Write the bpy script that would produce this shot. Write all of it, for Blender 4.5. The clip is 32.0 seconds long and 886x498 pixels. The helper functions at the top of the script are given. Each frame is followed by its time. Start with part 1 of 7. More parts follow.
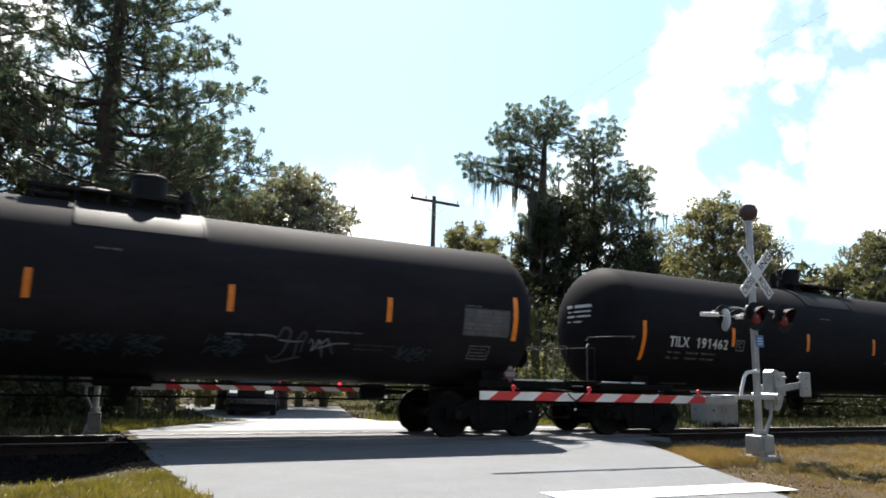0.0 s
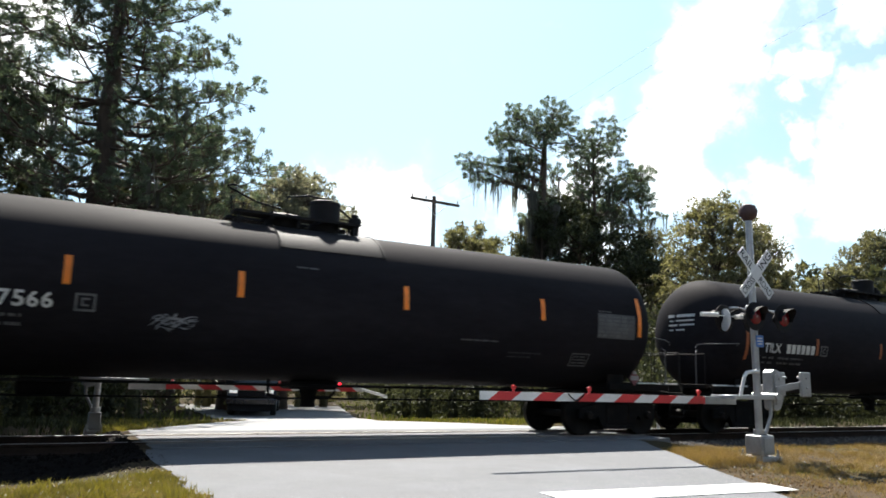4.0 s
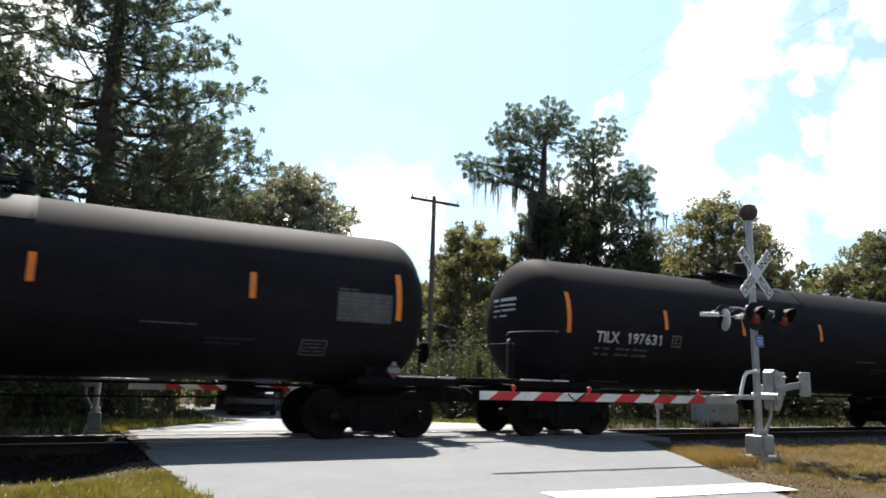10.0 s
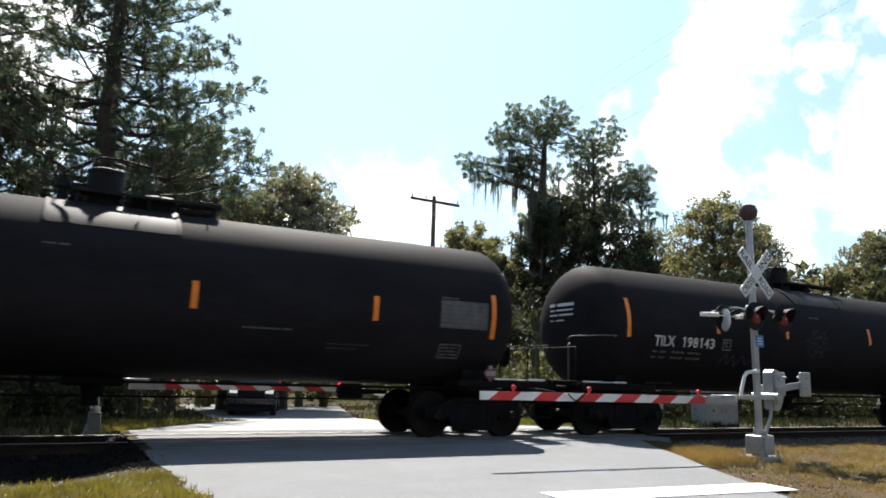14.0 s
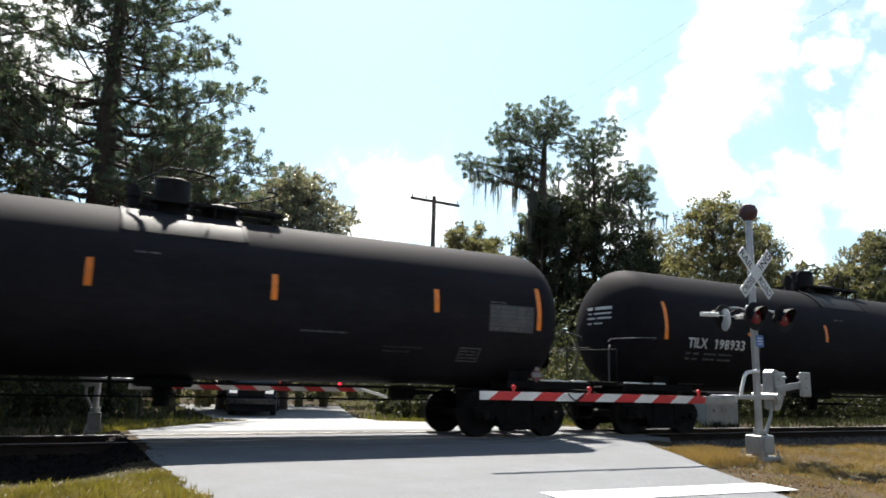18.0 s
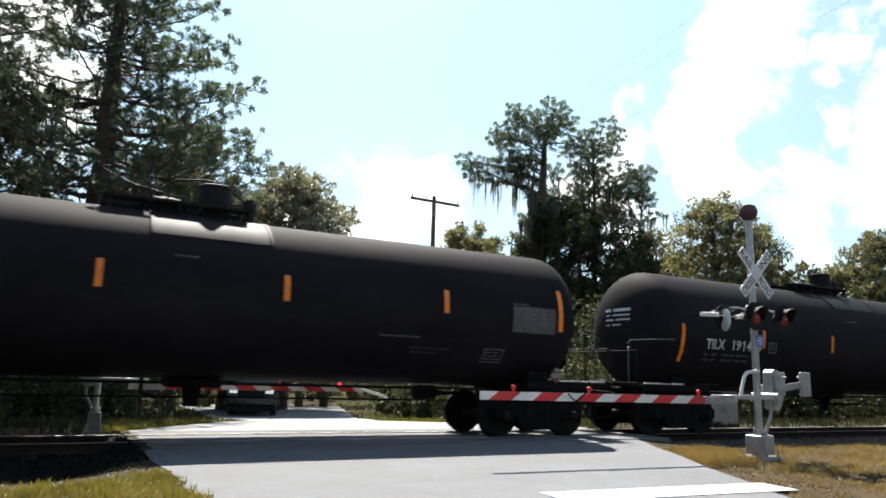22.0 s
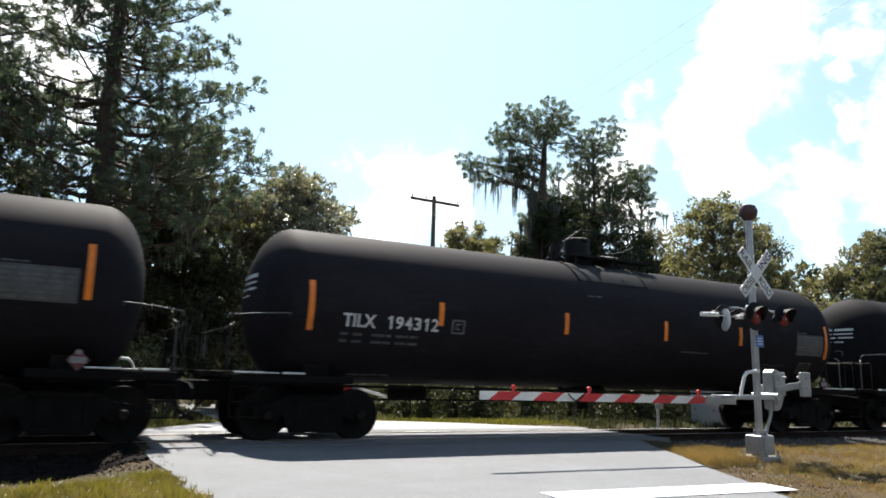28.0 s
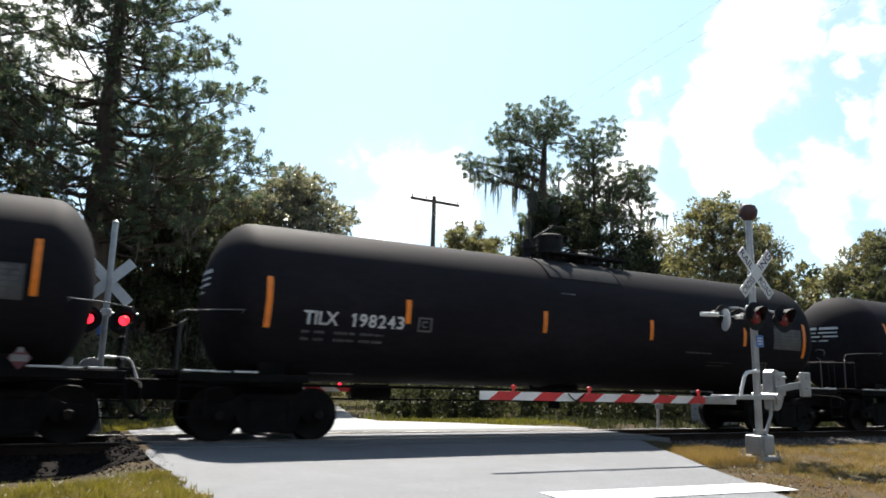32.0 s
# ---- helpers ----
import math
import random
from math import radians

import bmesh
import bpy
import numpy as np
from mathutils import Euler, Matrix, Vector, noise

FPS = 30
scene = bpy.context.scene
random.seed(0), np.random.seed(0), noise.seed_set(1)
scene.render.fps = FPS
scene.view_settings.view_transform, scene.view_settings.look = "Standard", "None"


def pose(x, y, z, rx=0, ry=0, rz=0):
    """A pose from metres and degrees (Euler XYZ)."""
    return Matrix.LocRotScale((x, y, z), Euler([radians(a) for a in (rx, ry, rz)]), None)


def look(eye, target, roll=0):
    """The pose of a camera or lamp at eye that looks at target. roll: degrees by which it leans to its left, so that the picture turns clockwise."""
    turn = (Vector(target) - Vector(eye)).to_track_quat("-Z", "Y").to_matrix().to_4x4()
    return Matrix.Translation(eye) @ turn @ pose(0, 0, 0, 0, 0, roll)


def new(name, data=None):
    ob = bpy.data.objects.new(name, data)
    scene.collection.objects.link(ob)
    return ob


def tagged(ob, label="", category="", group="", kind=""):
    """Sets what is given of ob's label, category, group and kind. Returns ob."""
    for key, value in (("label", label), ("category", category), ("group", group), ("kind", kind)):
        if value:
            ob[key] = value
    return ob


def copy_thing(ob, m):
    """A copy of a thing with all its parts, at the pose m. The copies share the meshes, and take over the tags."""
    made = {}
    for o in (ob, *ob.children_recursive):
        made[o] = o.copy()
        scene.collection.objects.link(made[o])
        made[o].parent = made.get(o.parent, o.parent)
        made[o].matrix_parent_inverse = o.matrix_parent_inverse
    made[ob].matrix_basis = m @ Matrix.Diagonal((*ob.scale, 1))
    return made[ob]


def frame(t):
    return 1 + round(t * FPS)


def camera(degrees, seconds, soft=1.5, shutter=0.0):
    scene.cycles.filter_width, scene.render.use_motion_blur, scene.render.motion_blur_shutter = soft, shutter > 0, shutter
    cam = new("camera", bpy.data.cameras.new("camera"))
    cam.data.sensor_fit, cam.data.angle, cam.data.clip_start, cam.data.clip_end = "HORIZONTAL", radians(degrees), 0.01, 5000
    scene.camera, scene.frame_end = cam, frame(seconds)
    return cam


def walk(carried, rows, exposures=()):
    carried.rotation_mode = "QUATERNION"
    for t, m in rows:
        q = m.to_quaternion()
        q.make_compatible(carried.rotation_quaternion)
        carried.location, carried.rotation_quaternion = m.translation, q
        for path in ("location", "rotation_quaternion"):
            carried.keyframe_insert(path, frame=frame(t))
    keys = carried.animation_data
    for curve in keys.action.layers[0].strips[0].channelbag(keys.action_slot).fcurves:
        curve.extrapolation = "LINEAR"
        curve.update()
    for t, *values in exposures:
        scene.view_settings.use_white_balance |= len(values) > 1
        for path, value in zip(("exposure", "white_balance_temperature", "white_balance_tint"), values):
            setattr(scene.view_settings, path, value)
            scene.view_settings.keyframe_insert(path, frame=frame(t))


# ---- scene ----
# Rail top is z = 0, the track runs along x, its centre line is y = TRACK; the road crosses it along y.
TRACK = 14.10
CAR = 18.40          # length over couplers
TANK_R, TANK_Z, TANK_L = 1.50, 2.54, 16.40
AXLE, BOGIE, WHEEL_R = 1.778, 7.08, 0.457
EYE = Vector((0.0, 0.0, 1.191))

# ---- camera: stands still ----
cam = camera(62.72, 32.0, soft=1.7, shutter=0.12)


def camera_pose():
    yaw, pitch = radians(61.456), radians(10.059)
    way = Vector((math.cos(yaw) * math.cos(pitch), math.sin(yaw) * math.cos(pitch), math.sin(pitch)))
    return look(EYE, EYE + way, 1.615)


walk(cam, [(0.0, camera_pose()), (32.0, camera_pose())])

# ---- daylight ----
SUN_AZ, SUN_EL = radians(16.7), radians(54.0)      # azimuth from +y towards +x
SUN_WAY = Vector((math.sin(SUN_AZ) * math.cos(SUN_EL), math.cos(SUN_AZ) * math.cos(SUN_EL), math.sin(SUN_EL)))
scene.view_settings.exposure = 1.4
world = bpy.data.worlds.new("world")
scene.world = world
world.use_nodes = True
wn, wl = world.node_tree.nodes, world.node_tree.links
sky = wn.new("ShaderNodeTexSky")
sky.sky_type, sky.sun_disc, sky.sun_elevation, sky.sun_rotation = "NISHITA", False, SUN_EL, SUN_AZ
sky.air_density, sky.dust_density, sky.ozone_density = 1.0, 0.5, 1.0
wn["Background"].inputs["Strength"].default_value = 0.06
wl.new(sky.outputs["Color"], wn["Background"].inputs["Color"])
sun = new("sun", bpy.data.lights.new("sun", "SUN"))
sun.data.energy, sun.data.angle, sun.data.color = 5.0, radians(0.6), (1.0, 0.95, 0.87)
sun.matrix_world = look(EYE + SUN_WAY * 200, EYE)


# ---- helpers for materials and meshes ----
def mat(name, base, rough=0.6, metal=0.0, var=0.25, scale=2.0, fine=40.0, bump=0.15, spec=0.5, each=0.0, stain=None, amount=0.35,
        through_light=0.0, glow=0.0, island=False, stretch=(1, 1, 1), sunlit_dust=None, fleck=(1.0, 1.0, 0.45), grit=0.0):
    """A surface with variation at two scales, fine relief, and a second tone that comes through in patches."""
    m = bpy.data.materials.new(name)
    m.use_nodes = True
    n, l = m.node_tree.nodes, m.node_tree.links
    b = n["Principled BSDF"]
    co = n.new("ShaderNodeTexCoord")
    mp = n.new("ShaderNodeMapping")
    mp.inputs["Scale"].default_value = stretch
    l.new(co.outputs["Object"], mp.inputs["Vector"])

    def noise_tex(s, detail):
        t = n.new("ShaderNodeTexNoise")
        t.inputs["Scale"].default_value, t.inputs["Detail"].default_value, t.inputs["Roughness"].default_value = s, detail, 0.6
        l.new(mp.outputs["Vector"], t.inputs["Vector"])
        return t

    def mixed(fac, a, c, kind="MIX"):
        x = n.new("ShaderNodeMix")
        x.data_type, x.blend_type = "RGBA", kind
        for slot, v in ((0, fac), (6, a), (7, c)):
            if isinstance(v, bpy.types.NodeSocket):
                l.new(v, x.inputs[slot])
            else:
                x.inputs[slot].default_value = v
        return x.outputs[2]

    def ramp(src, lo, hi):
        r = n.new("ShaderNodeMapRange")
        r.inputs["From Min"].default_value, r.inputs["From Max"].default_value = lo, hi
        l.new(src, r.inputs["Value"])
        return r.outputs["Result"]

    big, small = noise_tex(scale, 5), noise_tex(fine, 3)
    tone = lambda k: tuple(min(1.0, c * k) for c in base) + (1,)
    col = mixed(ramp(big.outputs["Fac"], 0.3, 0.7), tone(1 - var), tone(1 + var))
    col = mixed(ramp(small.outputs["Fac"], 0.25, 0.75), col, mixed(1.0, col, (1 - var,) * 3 + (1,), "MULTIPLY"))
    if stain:
        patch = noise_tex(scale * 0.45 + 0.07, 7)
        col = mixed(ramp(patch.outputs["Fac"], 0.62 - amount * 0.35, 0.78 - amount * 0.2), col, (*stain, 1))
    if sunlit_dust:                              # dust and sunlit band put into the upper side's colour, streaked along its height
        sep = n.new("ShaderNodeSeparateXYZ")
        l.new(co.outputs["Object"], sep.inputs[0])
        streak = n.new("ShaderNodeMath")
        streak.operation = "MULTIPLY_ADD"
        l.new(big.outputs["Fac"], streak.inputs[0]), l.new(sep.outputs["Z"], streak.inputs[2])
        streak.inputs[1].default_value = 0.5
        col = mixed(ramp(streak.outputs[0], sunlit_dust[1], sunlit_dust[2]), col, (*sunlit_dust[0], 1))
    if grit:                              # stones in the binder, pale and dark
        cell = n.new("ShaderNodeTexVoronoi")
        cell.inputs["Scale"].default_value = 95.0
        l.new(mp.outputs["Vector"], cell.inputs["Vector"])
        chip = n.new("ShaderNodeSeparateColor")
        l.new(cell.outputs["Color"], chip.inputs[0])
        span = n.new("ShaderNodeMapRange")
        span.inputs["To Min"].default_value, span.inputs["To Max"].default_value = 1 - grit, 1 + grit
        l.new(chip.outputs[0], span.inputs["Value"])
        shade = n.new("ShaderNodeVectorMath")
        shade.operation = "SCALE"
        l.new(col, shade.inputs[0]), l.new(span.outputs["Result"], shade.inputs["Scale"])
        col = shade.outputs[0]
        rare = mixed(ramp(chip.outputs[1], 0.985, 0.99), col, (0.27, 0.27, 0.27, 1))
        col = rare
    if each:
        src = n.new("ShaderNodeNewGeometry").outputs["Random Per Island"] if island else n.new("ShaderNodeObjectInfo").outputs["Random"]
        r = n.new("ShaderNodeMapRange")
        r.inputs["To Min"].default_value, r.inputs["To Max"].default_value = 1 - each, 1 + each
        l.new(src, r.inputs["Value"])
        v = n.new("ShaderNodeVectorMath")
        v.operation = "SCALE"
        l.new(col, v.inputs[0]), l.new(r.outputs["Result"], v.inputs["Scale"])
        col = v.outputs[0]
    l.new(col, b.inputs["Base Color"])
    b.inputs["Metallic"].default_value, b.inputs["Specular IOR Level"].default_value = metal, spec
    rr = n.new("ShaderNodeMapRange")
    rr.inputs["To Min"].default_value, rr.inputs["To Max"].default_value = max(0.03, rough - 0.1), min(1, rough + 0.1)
    l.new(big.outputs["Fac"], rr.inputs["Value"]), l.new(rr.outputs["Result"], b.inputs["Roughness"])
    if bump:
        bp = n.new("ShaderNodeBump")
        bp.inputs["Strength"].default_value, bp.inputs["Distance"].default_value = bump, 0.02
        l.new(small.outputs["Fac"], bp.inputs["Height"]), l.new(bp.outputs["Normal"], b.inputs["Normal"])
    if glow:
        l.new(col, b.inputs["Emission Color"])
        b.inputs["Emission Strength"].default_value = glow
    if through_light:
        t = n.new("ShaderNodeBsdfTranslucent")
        l.new(mixed(1.0, col, (*fleck, 1), "MULTIPLY"), t.inputs["Color"])
        mx = n.new("ShaderNodeMixShader")
        mx.inputs["Fac"].default_value = through_light
        l.new(b.outputs["BSDF"], mx.inputs[1]), l.new(t.outputs["BSDF"], mx.inputs[2])
        l.new(mx.outputs["Shader"], n["Material Output"].inputs["Surface"])
    return m


def box(bm, c, s, bevel=0.0, turn=None):
    m = Matrix.Translation(c) @ (turn or Matrix()) @ Matrix.Diagonal((*s, 1))
    g = bmesh.ops.create_cube(bm, size=1, matrix=m)
    if bevel:
        es = {e for v in g["verts"] for e in v.link_edges}
        bmesh.ops.bevel(bm, geom=list(es), offset=bevel, segments=1, affect="EDGES", profile=0.5)


def rod(bm, a, b, r, r2=None, n=10):
    a, b = Vector(a), Vector(b)
    d = b - a
    m = Matrix.Translation((a + b) / 2) @ d.to_track_quat("Z", "Y").to_matrix().to_4x4()
    bmesh.ops.create_cone(bm, cap_ends=True, segments=n, radius1=r, radius2=r if r2 is None else r2, depth=d.length, matrix=m)


def pipe(bm, pts, r, n=8):
    for a, b in zip(pts, pts[1:]):
        rod(bm, a, b, r, n=n)
    for q in pts[1:-1]:
        bmesh.ops.create_uvsphere(bm, u_segments=n, v_segments=5, radius=r, matrix=Matrix.Translation(q))


def turned(bm, axis_at, profile, n=24, axis="X"):
    """A body of revolution: profile of (along, radius)."""
    rings = []
    for along, r in profile:
        ring = []
        for i in range(n):
            a = 2 * math.pi * i / n
            u, v = r * math.cos(a), r * math.sin(a)
            p = {"X": (along, u, v), "Y": (u, along, v), "Z": (u, v, along)}[axis]
            ring.append(bm.verts.new(Vector(p) + Vector(axis_at)))
        rings.append(ring)
    for a, b in zip(rings, rings[1:]):
        for i in range(n):
            bm.faces.new((a[i], a[(i + 1) % n], b[(i + 1) % n], b[i]))
    bm.faces.new(rings[0]), bm.faces.new(rings[-1][::-1])


def plate(bm, pts, y0, y1):
    """An outline of (x, z) given thickness from y0 to y1."""
    f = [bm.verts.new((x, y0, z)) for x, z in pts]
    g = [bm.verts.new((x, y1, z)) for x, z in pts]
    bm.faces.new(f), bm.faces.new(g[::-1])
    for i in range(len(pts)):
        j = (i + 1) % len(pts)
        bm.faces.new((f[j], f[i], g[i], g[j]))


def mesh_of(name, bm, material, smooth=False):
    bmesh.ops.recalc_face_normals(bm, faces=bm.faces)
    me = bpy.data.meshes.new(name)
    bm.to_mesh(me)
    bm.free()
    me.materials.append(material)
    if smooth:
        me.shade_smooth()
        me.set_sharp_from_angle(angle=radians(38))
    return me


def put(name, me, parent=None, m=None, label=""):
    ob = new(name, me)
    ob.parent = parent
    if m is not None:
        ob.matrix_basis = m
    if label:
        ob["label"] = label
    return ob


def part(name, bm, material, parent, label="", m=None, smooth=False):
    return put(name, mesh_of(name, bm, material, smooth), parent, m, label)


def thing(name, m, label, category, group="", kind=""):
    ob = new(name)
    ob.matrix_basis = m
    return tagged(ob, label, category, group, kind)


def raw_mesh(name, verts, faces, material, smooth=False):
    """A mesh from arrays: faces is an (n, 3) or (n, 4) array of vertex numbers."""
    verts, faces = np.asarray(verts, np.float32), np.asarray(faces, np.int32)
    me = bpy.data.meshes.new(name)
    k = faces.shape[1]
    me.vertices.add(len(verts)), me.loops.add(faces.size), me.polygons.add(len(faces))
    me.vertices.foreach_set("co", verts.ravel())
    me.loops.foreach_set("vertex_index", faces.ravel())
    me.polygons.foreach_set("loop_start", np.arange(0, faces.size, k, dtype=np.int32))
    me.update(calc_edges=True)
    me.materials.append(material)
    if smooth:
        me.shade_smooth()
    return me


def lettering(text, width, height, bold=0.0):
    """Flat letters as a mesh in the x-z plane, from (0, 0) to (width, height)."""
    cu = bpy.data.curves.new("letters", "FONT")
    cu.body, cu.size, cu.offset, cu.resolution_u = text, 1.0, bold, 3
    ob = bpy.data.objects.new("letters", cu)
    me = bpy.data.meshes.new_from_object(ob)
    bpy.data.objects.remove(ob)
    co = np.zeros(len(me.vertices) * 3, np.float32)
    me.vertices.foreach_get("co", co)
    co = co.reshape(-1, 3)
    lo, hi = co.min(0), co.max(0)
    out = np.zeros_like(co)
    out[:, 0] = (co[:, 0] - lo[0]) / (hi[0] - lo[0]) * width
    out[:, 2] = (co[:, 1] - lo[1]) / (hi[1] - lo[1]) * height
    me.vertices.foreach_set("co", out.ravel())
    me.materials.clear()
    return me


# ---- materials ----
M = {}
# tank paint turns paler towards the top, as its sunlit band
M["tank"] = mat("black_tank_paint", (0.0185, 0.0168, 0.0198), 0.72, var=0.28, scale=0.9, fine=9, bump=0.03, spec=0.05, stain=(0.0215, 0.0196, 0.0212), amount=0.3, each=0.15, stretch=(0.35, 1, 1), sunlit_dust=((0.0195, 0.018, 0.0192), 3.2, 4.2))
M["band"] = mat("black_saddle_paint", (0.0145, 0.0135, 0.0148), 0.6, spec=0.12, var=0.3, scale=1.5, bump=0.05)
M["steel"] = mat("dark_rusty_steel", (0.0085, 0.0078, 0.0078), 0.8, spec=0.1, var=0.4, scale=3, fine=30, bump=0.3, stain=(0.02, 0.015, 0.0125), amount=0.3)
M["wheel"] = mat("wheel_steel", (0.009, 0.008, 0.0075), 0.7, 0.0, spec=0.12, var=0.35, scale=4, stain=(0.02, 0.015, 0.0125), amount=0.4)
M["tread"] = mat("polished_steel", (0.62, 0.61, 0.6), 0.45, 0.55, var=0.2, scale=5, bump=0.05)
M["rail"] = mat("rusty_rail", (0.03, 0.02, 0.015), 0.8, 0.0, spec=0.1, var=0.35, scale=3)
M["letter"] = mat("white_stencil_paint", (0.62, 0.62, 0.6), 0.6, var=0.12, scale=4, fine=25, bump=0, stain=(0.4, 0.39, 0.38), amount=0.3)
M["faint"] = mat("faded_white_paint", (0.13, 0.13, 0.13), 0.65, var=0.25, scale=6, bump=0, stain=(0.07, 0.07, 0.07), amount=0.5)
M["panel"] = mat("grey_stencil_panel", (0.085, 0.086, 0.092), 0.6, var=0.3, scale=4, bump=0, stain=(0.035, 0.035, 0.04), amount=0.4)
M["orange"] = mat("orange_reflective_tape", (0.82, 0.215, 0.012), 0.4, var=0.12, scale=8, fine=60, bump=0.05, each=0.1)
M["old_orange"] = mat("faded_orange_tape", (0.3, 0.085, 0.022), 0.55, var=0.25, scale=8, bump=0.05)
M["placard"] = mat("placard_red", (0.13, 0.034, 0.042), 0.6, var=0.15, scale=8, bump=0)
M["yellow"] = mat("ochre_sprayed_paint", (0.3, 0.215, 0.06), 0.6, var=0.3, scale=4, bump=0.05, stain=(0.16, 0.12, 0.045), amount=0.45)
M["spray_white"] = mat("white_spray_paint", (0.24, 0.25, 0.27), 0.6, var=0.4, scale=5, bump=0, stain=(0.1, 0.11, 0.13), amount=0.5)
M["spray_blue"] = mat("teal_spray_paint", (0.028, 0.055, 0.07), 0.6, var=0.45, scale=6, bump=0, stain=(0.015, 0.026, 0.034), amount=0.55)
M["placard_white"] = mat("placard_white", (0.22, 0.215, 0.215), 0.6, var=0.15, scale=8, bump=0)
M["spray_smoke"] = mat("smoky_white_spray", (0.075, 0.075, 0.082), 0.7, var=0.5, scale=5, bump=0, stain=(0.025, 0.026, 0.03), amount=0.55)
M["spray_dim"] = mat("dim_grey_spray", (0.045, 0.045, 0.048), 0.7, var=0.4, scale=5, bump=0, stain=(0.015, 0.015, 0.016), amount=0.5)
M["spray_line"] = mat("pale_blue_spray", (0.13, 0.165, 0.25), 0.7, var=0.35, scale=5, bump=0, stain=(0.05, 0.065, 0.1), amount=0.4)
M["galv"] = mat("galvanised_steel", (0.42, 0.425, 0.44), 0.42, 0.75, var=0.18, scale=4, fine=35, bump=0.1)
M["alu"] = mat("aluminium_paint", (0.34, 0.345, 0.35), 0.5, 0.35, var=0.15, scale=4, bump=0.08, stain=(0.27, 0.265, 0.26), amount=0.3)
M["white"] = mat("white_sheeting", (0.66, 0.66, 0.655), 0.4, var=0.08, scale=5, fine=60, bump=0.03, stain=(0.6, 0.59, 0.56), amount=0.25)
M["red"] = mat("red_sheeting", (0.5, 0.028, 0.033), 0.4, var=0.12, scale=5, fine=60, bump=0.03)
M["sign_back"] = mat("sign_back", (0.5, 0.53, 0.55), 0.5, 0.3, var=0.12, scale=4)
M["black"] = mat("matt_black_enamel", (0.012, 0.011, 0.012), 0.7, spec=0.2, var=0.3, scale=6, bump=0.05)
M["lens"] = mat("red_lens", (0.17, 0.008, 0.014), 0.25, var=0.1, scale=8, bump=0)
M["lens_lit"] = mat("lit_red_lens", (1.0, 0.02, 0.04), 0.2, var=0.05, scale=8, bump=0, glow=1.3)
M["blue"] = mat("blue_sign", (0.06, 0.17, 0.5), 0.4, var=0.1, scale=6, bump=0)
M["bell"] = mat("brown_bell_cover", (0.07, 0.035, 0.032), 0.6, var=0.25, scale=8, bump=0.1)
M["concrete"] = mat("grey_concrete", (0.42, 0.41, 0.39), 0.85, var=0.2, scale=3, fine=45, bump=0.3, stain=(0.3, 0.29, 0.27), amount=0.3)
M["asphalt"] = mat("old_grey_asphalt", (0.13, 0.135, 0.144), 0.85, var=0.2, scale=0.8, fine=55, bump=0.6, stain=(0.108, 0.111, 0.117), amount=0.4, grit=0.2)
M["asphalt_far"] = mat("worn_pale_asphalt", (0.26, 0.26, 0.26), 0.85, var=0.15, scale=0.8, fine=60, bump=0.35, stain=(0.22, 0.22, 0.22), amount=0.4)
M["line"] = mat("white_road_paint", (0.74, 0.74, 0.73), 0.6, var=0.08, scale=3, fine=60, bump=0.2, stain=(0.55, 0.55, 0.54), amount=0.25)
M["panel_wood"] = mat("crossing_timber", (0.2, 0.17, 0.145), 0.85, var=0.3, scale=2, fine=25, bump=0.4, each=0.2, stretch=(0.2, 1, 1))
M["tie"] = mat("creosoted_tie", (0.022, 0.018, 0.015), 0.9, spec=0.08, var=0.35, scale=3, fine=25, bump=0.5, each=0.25, stretch=(1, 0.2, 1))
M["ballast"] = mat("grey_ballast", (0.08, 0.074, 0.071), 0.95, spec=0.06, var=0.4, scale=9, fine=35, bump=0.9)
# gravel with the shade beside the train put into its near-black colour
M["shade_gravel"] = mat("gravel_toned_for_shade", (0.014, 0.012, 0.011), 0.95, spec=0.03, var=0.4, scale=7, fine=30, bump=0.7)
M["rubble"] = mat("brown_rubble", (0.05, 0.04, 0.032), 0.95, spec=0.05, var=0.35, scale=12, bump=0.3, each=0.5, island=True)
M["stone"] = mat("ballast_stone", (0.145, 0.136, 0.13), 0.9, spec=0.1, var=0.25, scale=12, bump=0.3, each=0.4, island=True)
M["soil"] = mat("grassy_soil", (0.062, 0.044, 0.026), 0.95, spec=0.08, var=0.35, scale=0.5, fine=14, bump=0.8, stain=(0.036, 0.036, 0.014), amount=0.5)
M["grass"] = mat("yellow_green_grass", (0.2, 0.172, 0.042), 0.7, var=0.3, scale=0.7, fine=9, bump=0, each=0.35, island=True, through_light=0.45)
M["dry"] = mat("dry_brown_grass", (0.27, 0.178, 0.082), 0.75, var=0.3, scale=0.7, fine=9, bump=0, each=0.35, island=True, through_light=0.4)
M["straw"] = mat("pale_flat_straw", (0.3, 0.218, 0.122), 0.85, var=0.3, scale=0.9, fine=9, bump=0, each=0.45, island=True, through_light=0.3)
M["weed"] = mat("green_weeds", (0.1, 0.115, 0.03), 0.65, var=0.3, scale=0.9, bump=0, each=0.4, island=True, through_light=0.5)
M["bark"] = mat("pine_bark", (0.085, 0.06, 0.045), 0.95, var=0.4, scale=4, fine=18, bump=0.9, stretch=(1, 1, 0.35))
M["needles"] = mat("pine_needles", (0.122, 0.158, 0.106), 0.5, var=0.3, scale=0.4, fine=5, bump=0, each=0.4, island=True, through_light=0.52, fleck=(1.0, 1.0, 0.68))
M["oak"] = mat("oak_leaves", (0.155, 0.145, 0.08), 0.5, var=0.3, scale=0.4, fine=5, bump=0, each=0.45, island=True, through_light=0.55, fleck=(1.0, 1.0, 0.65))
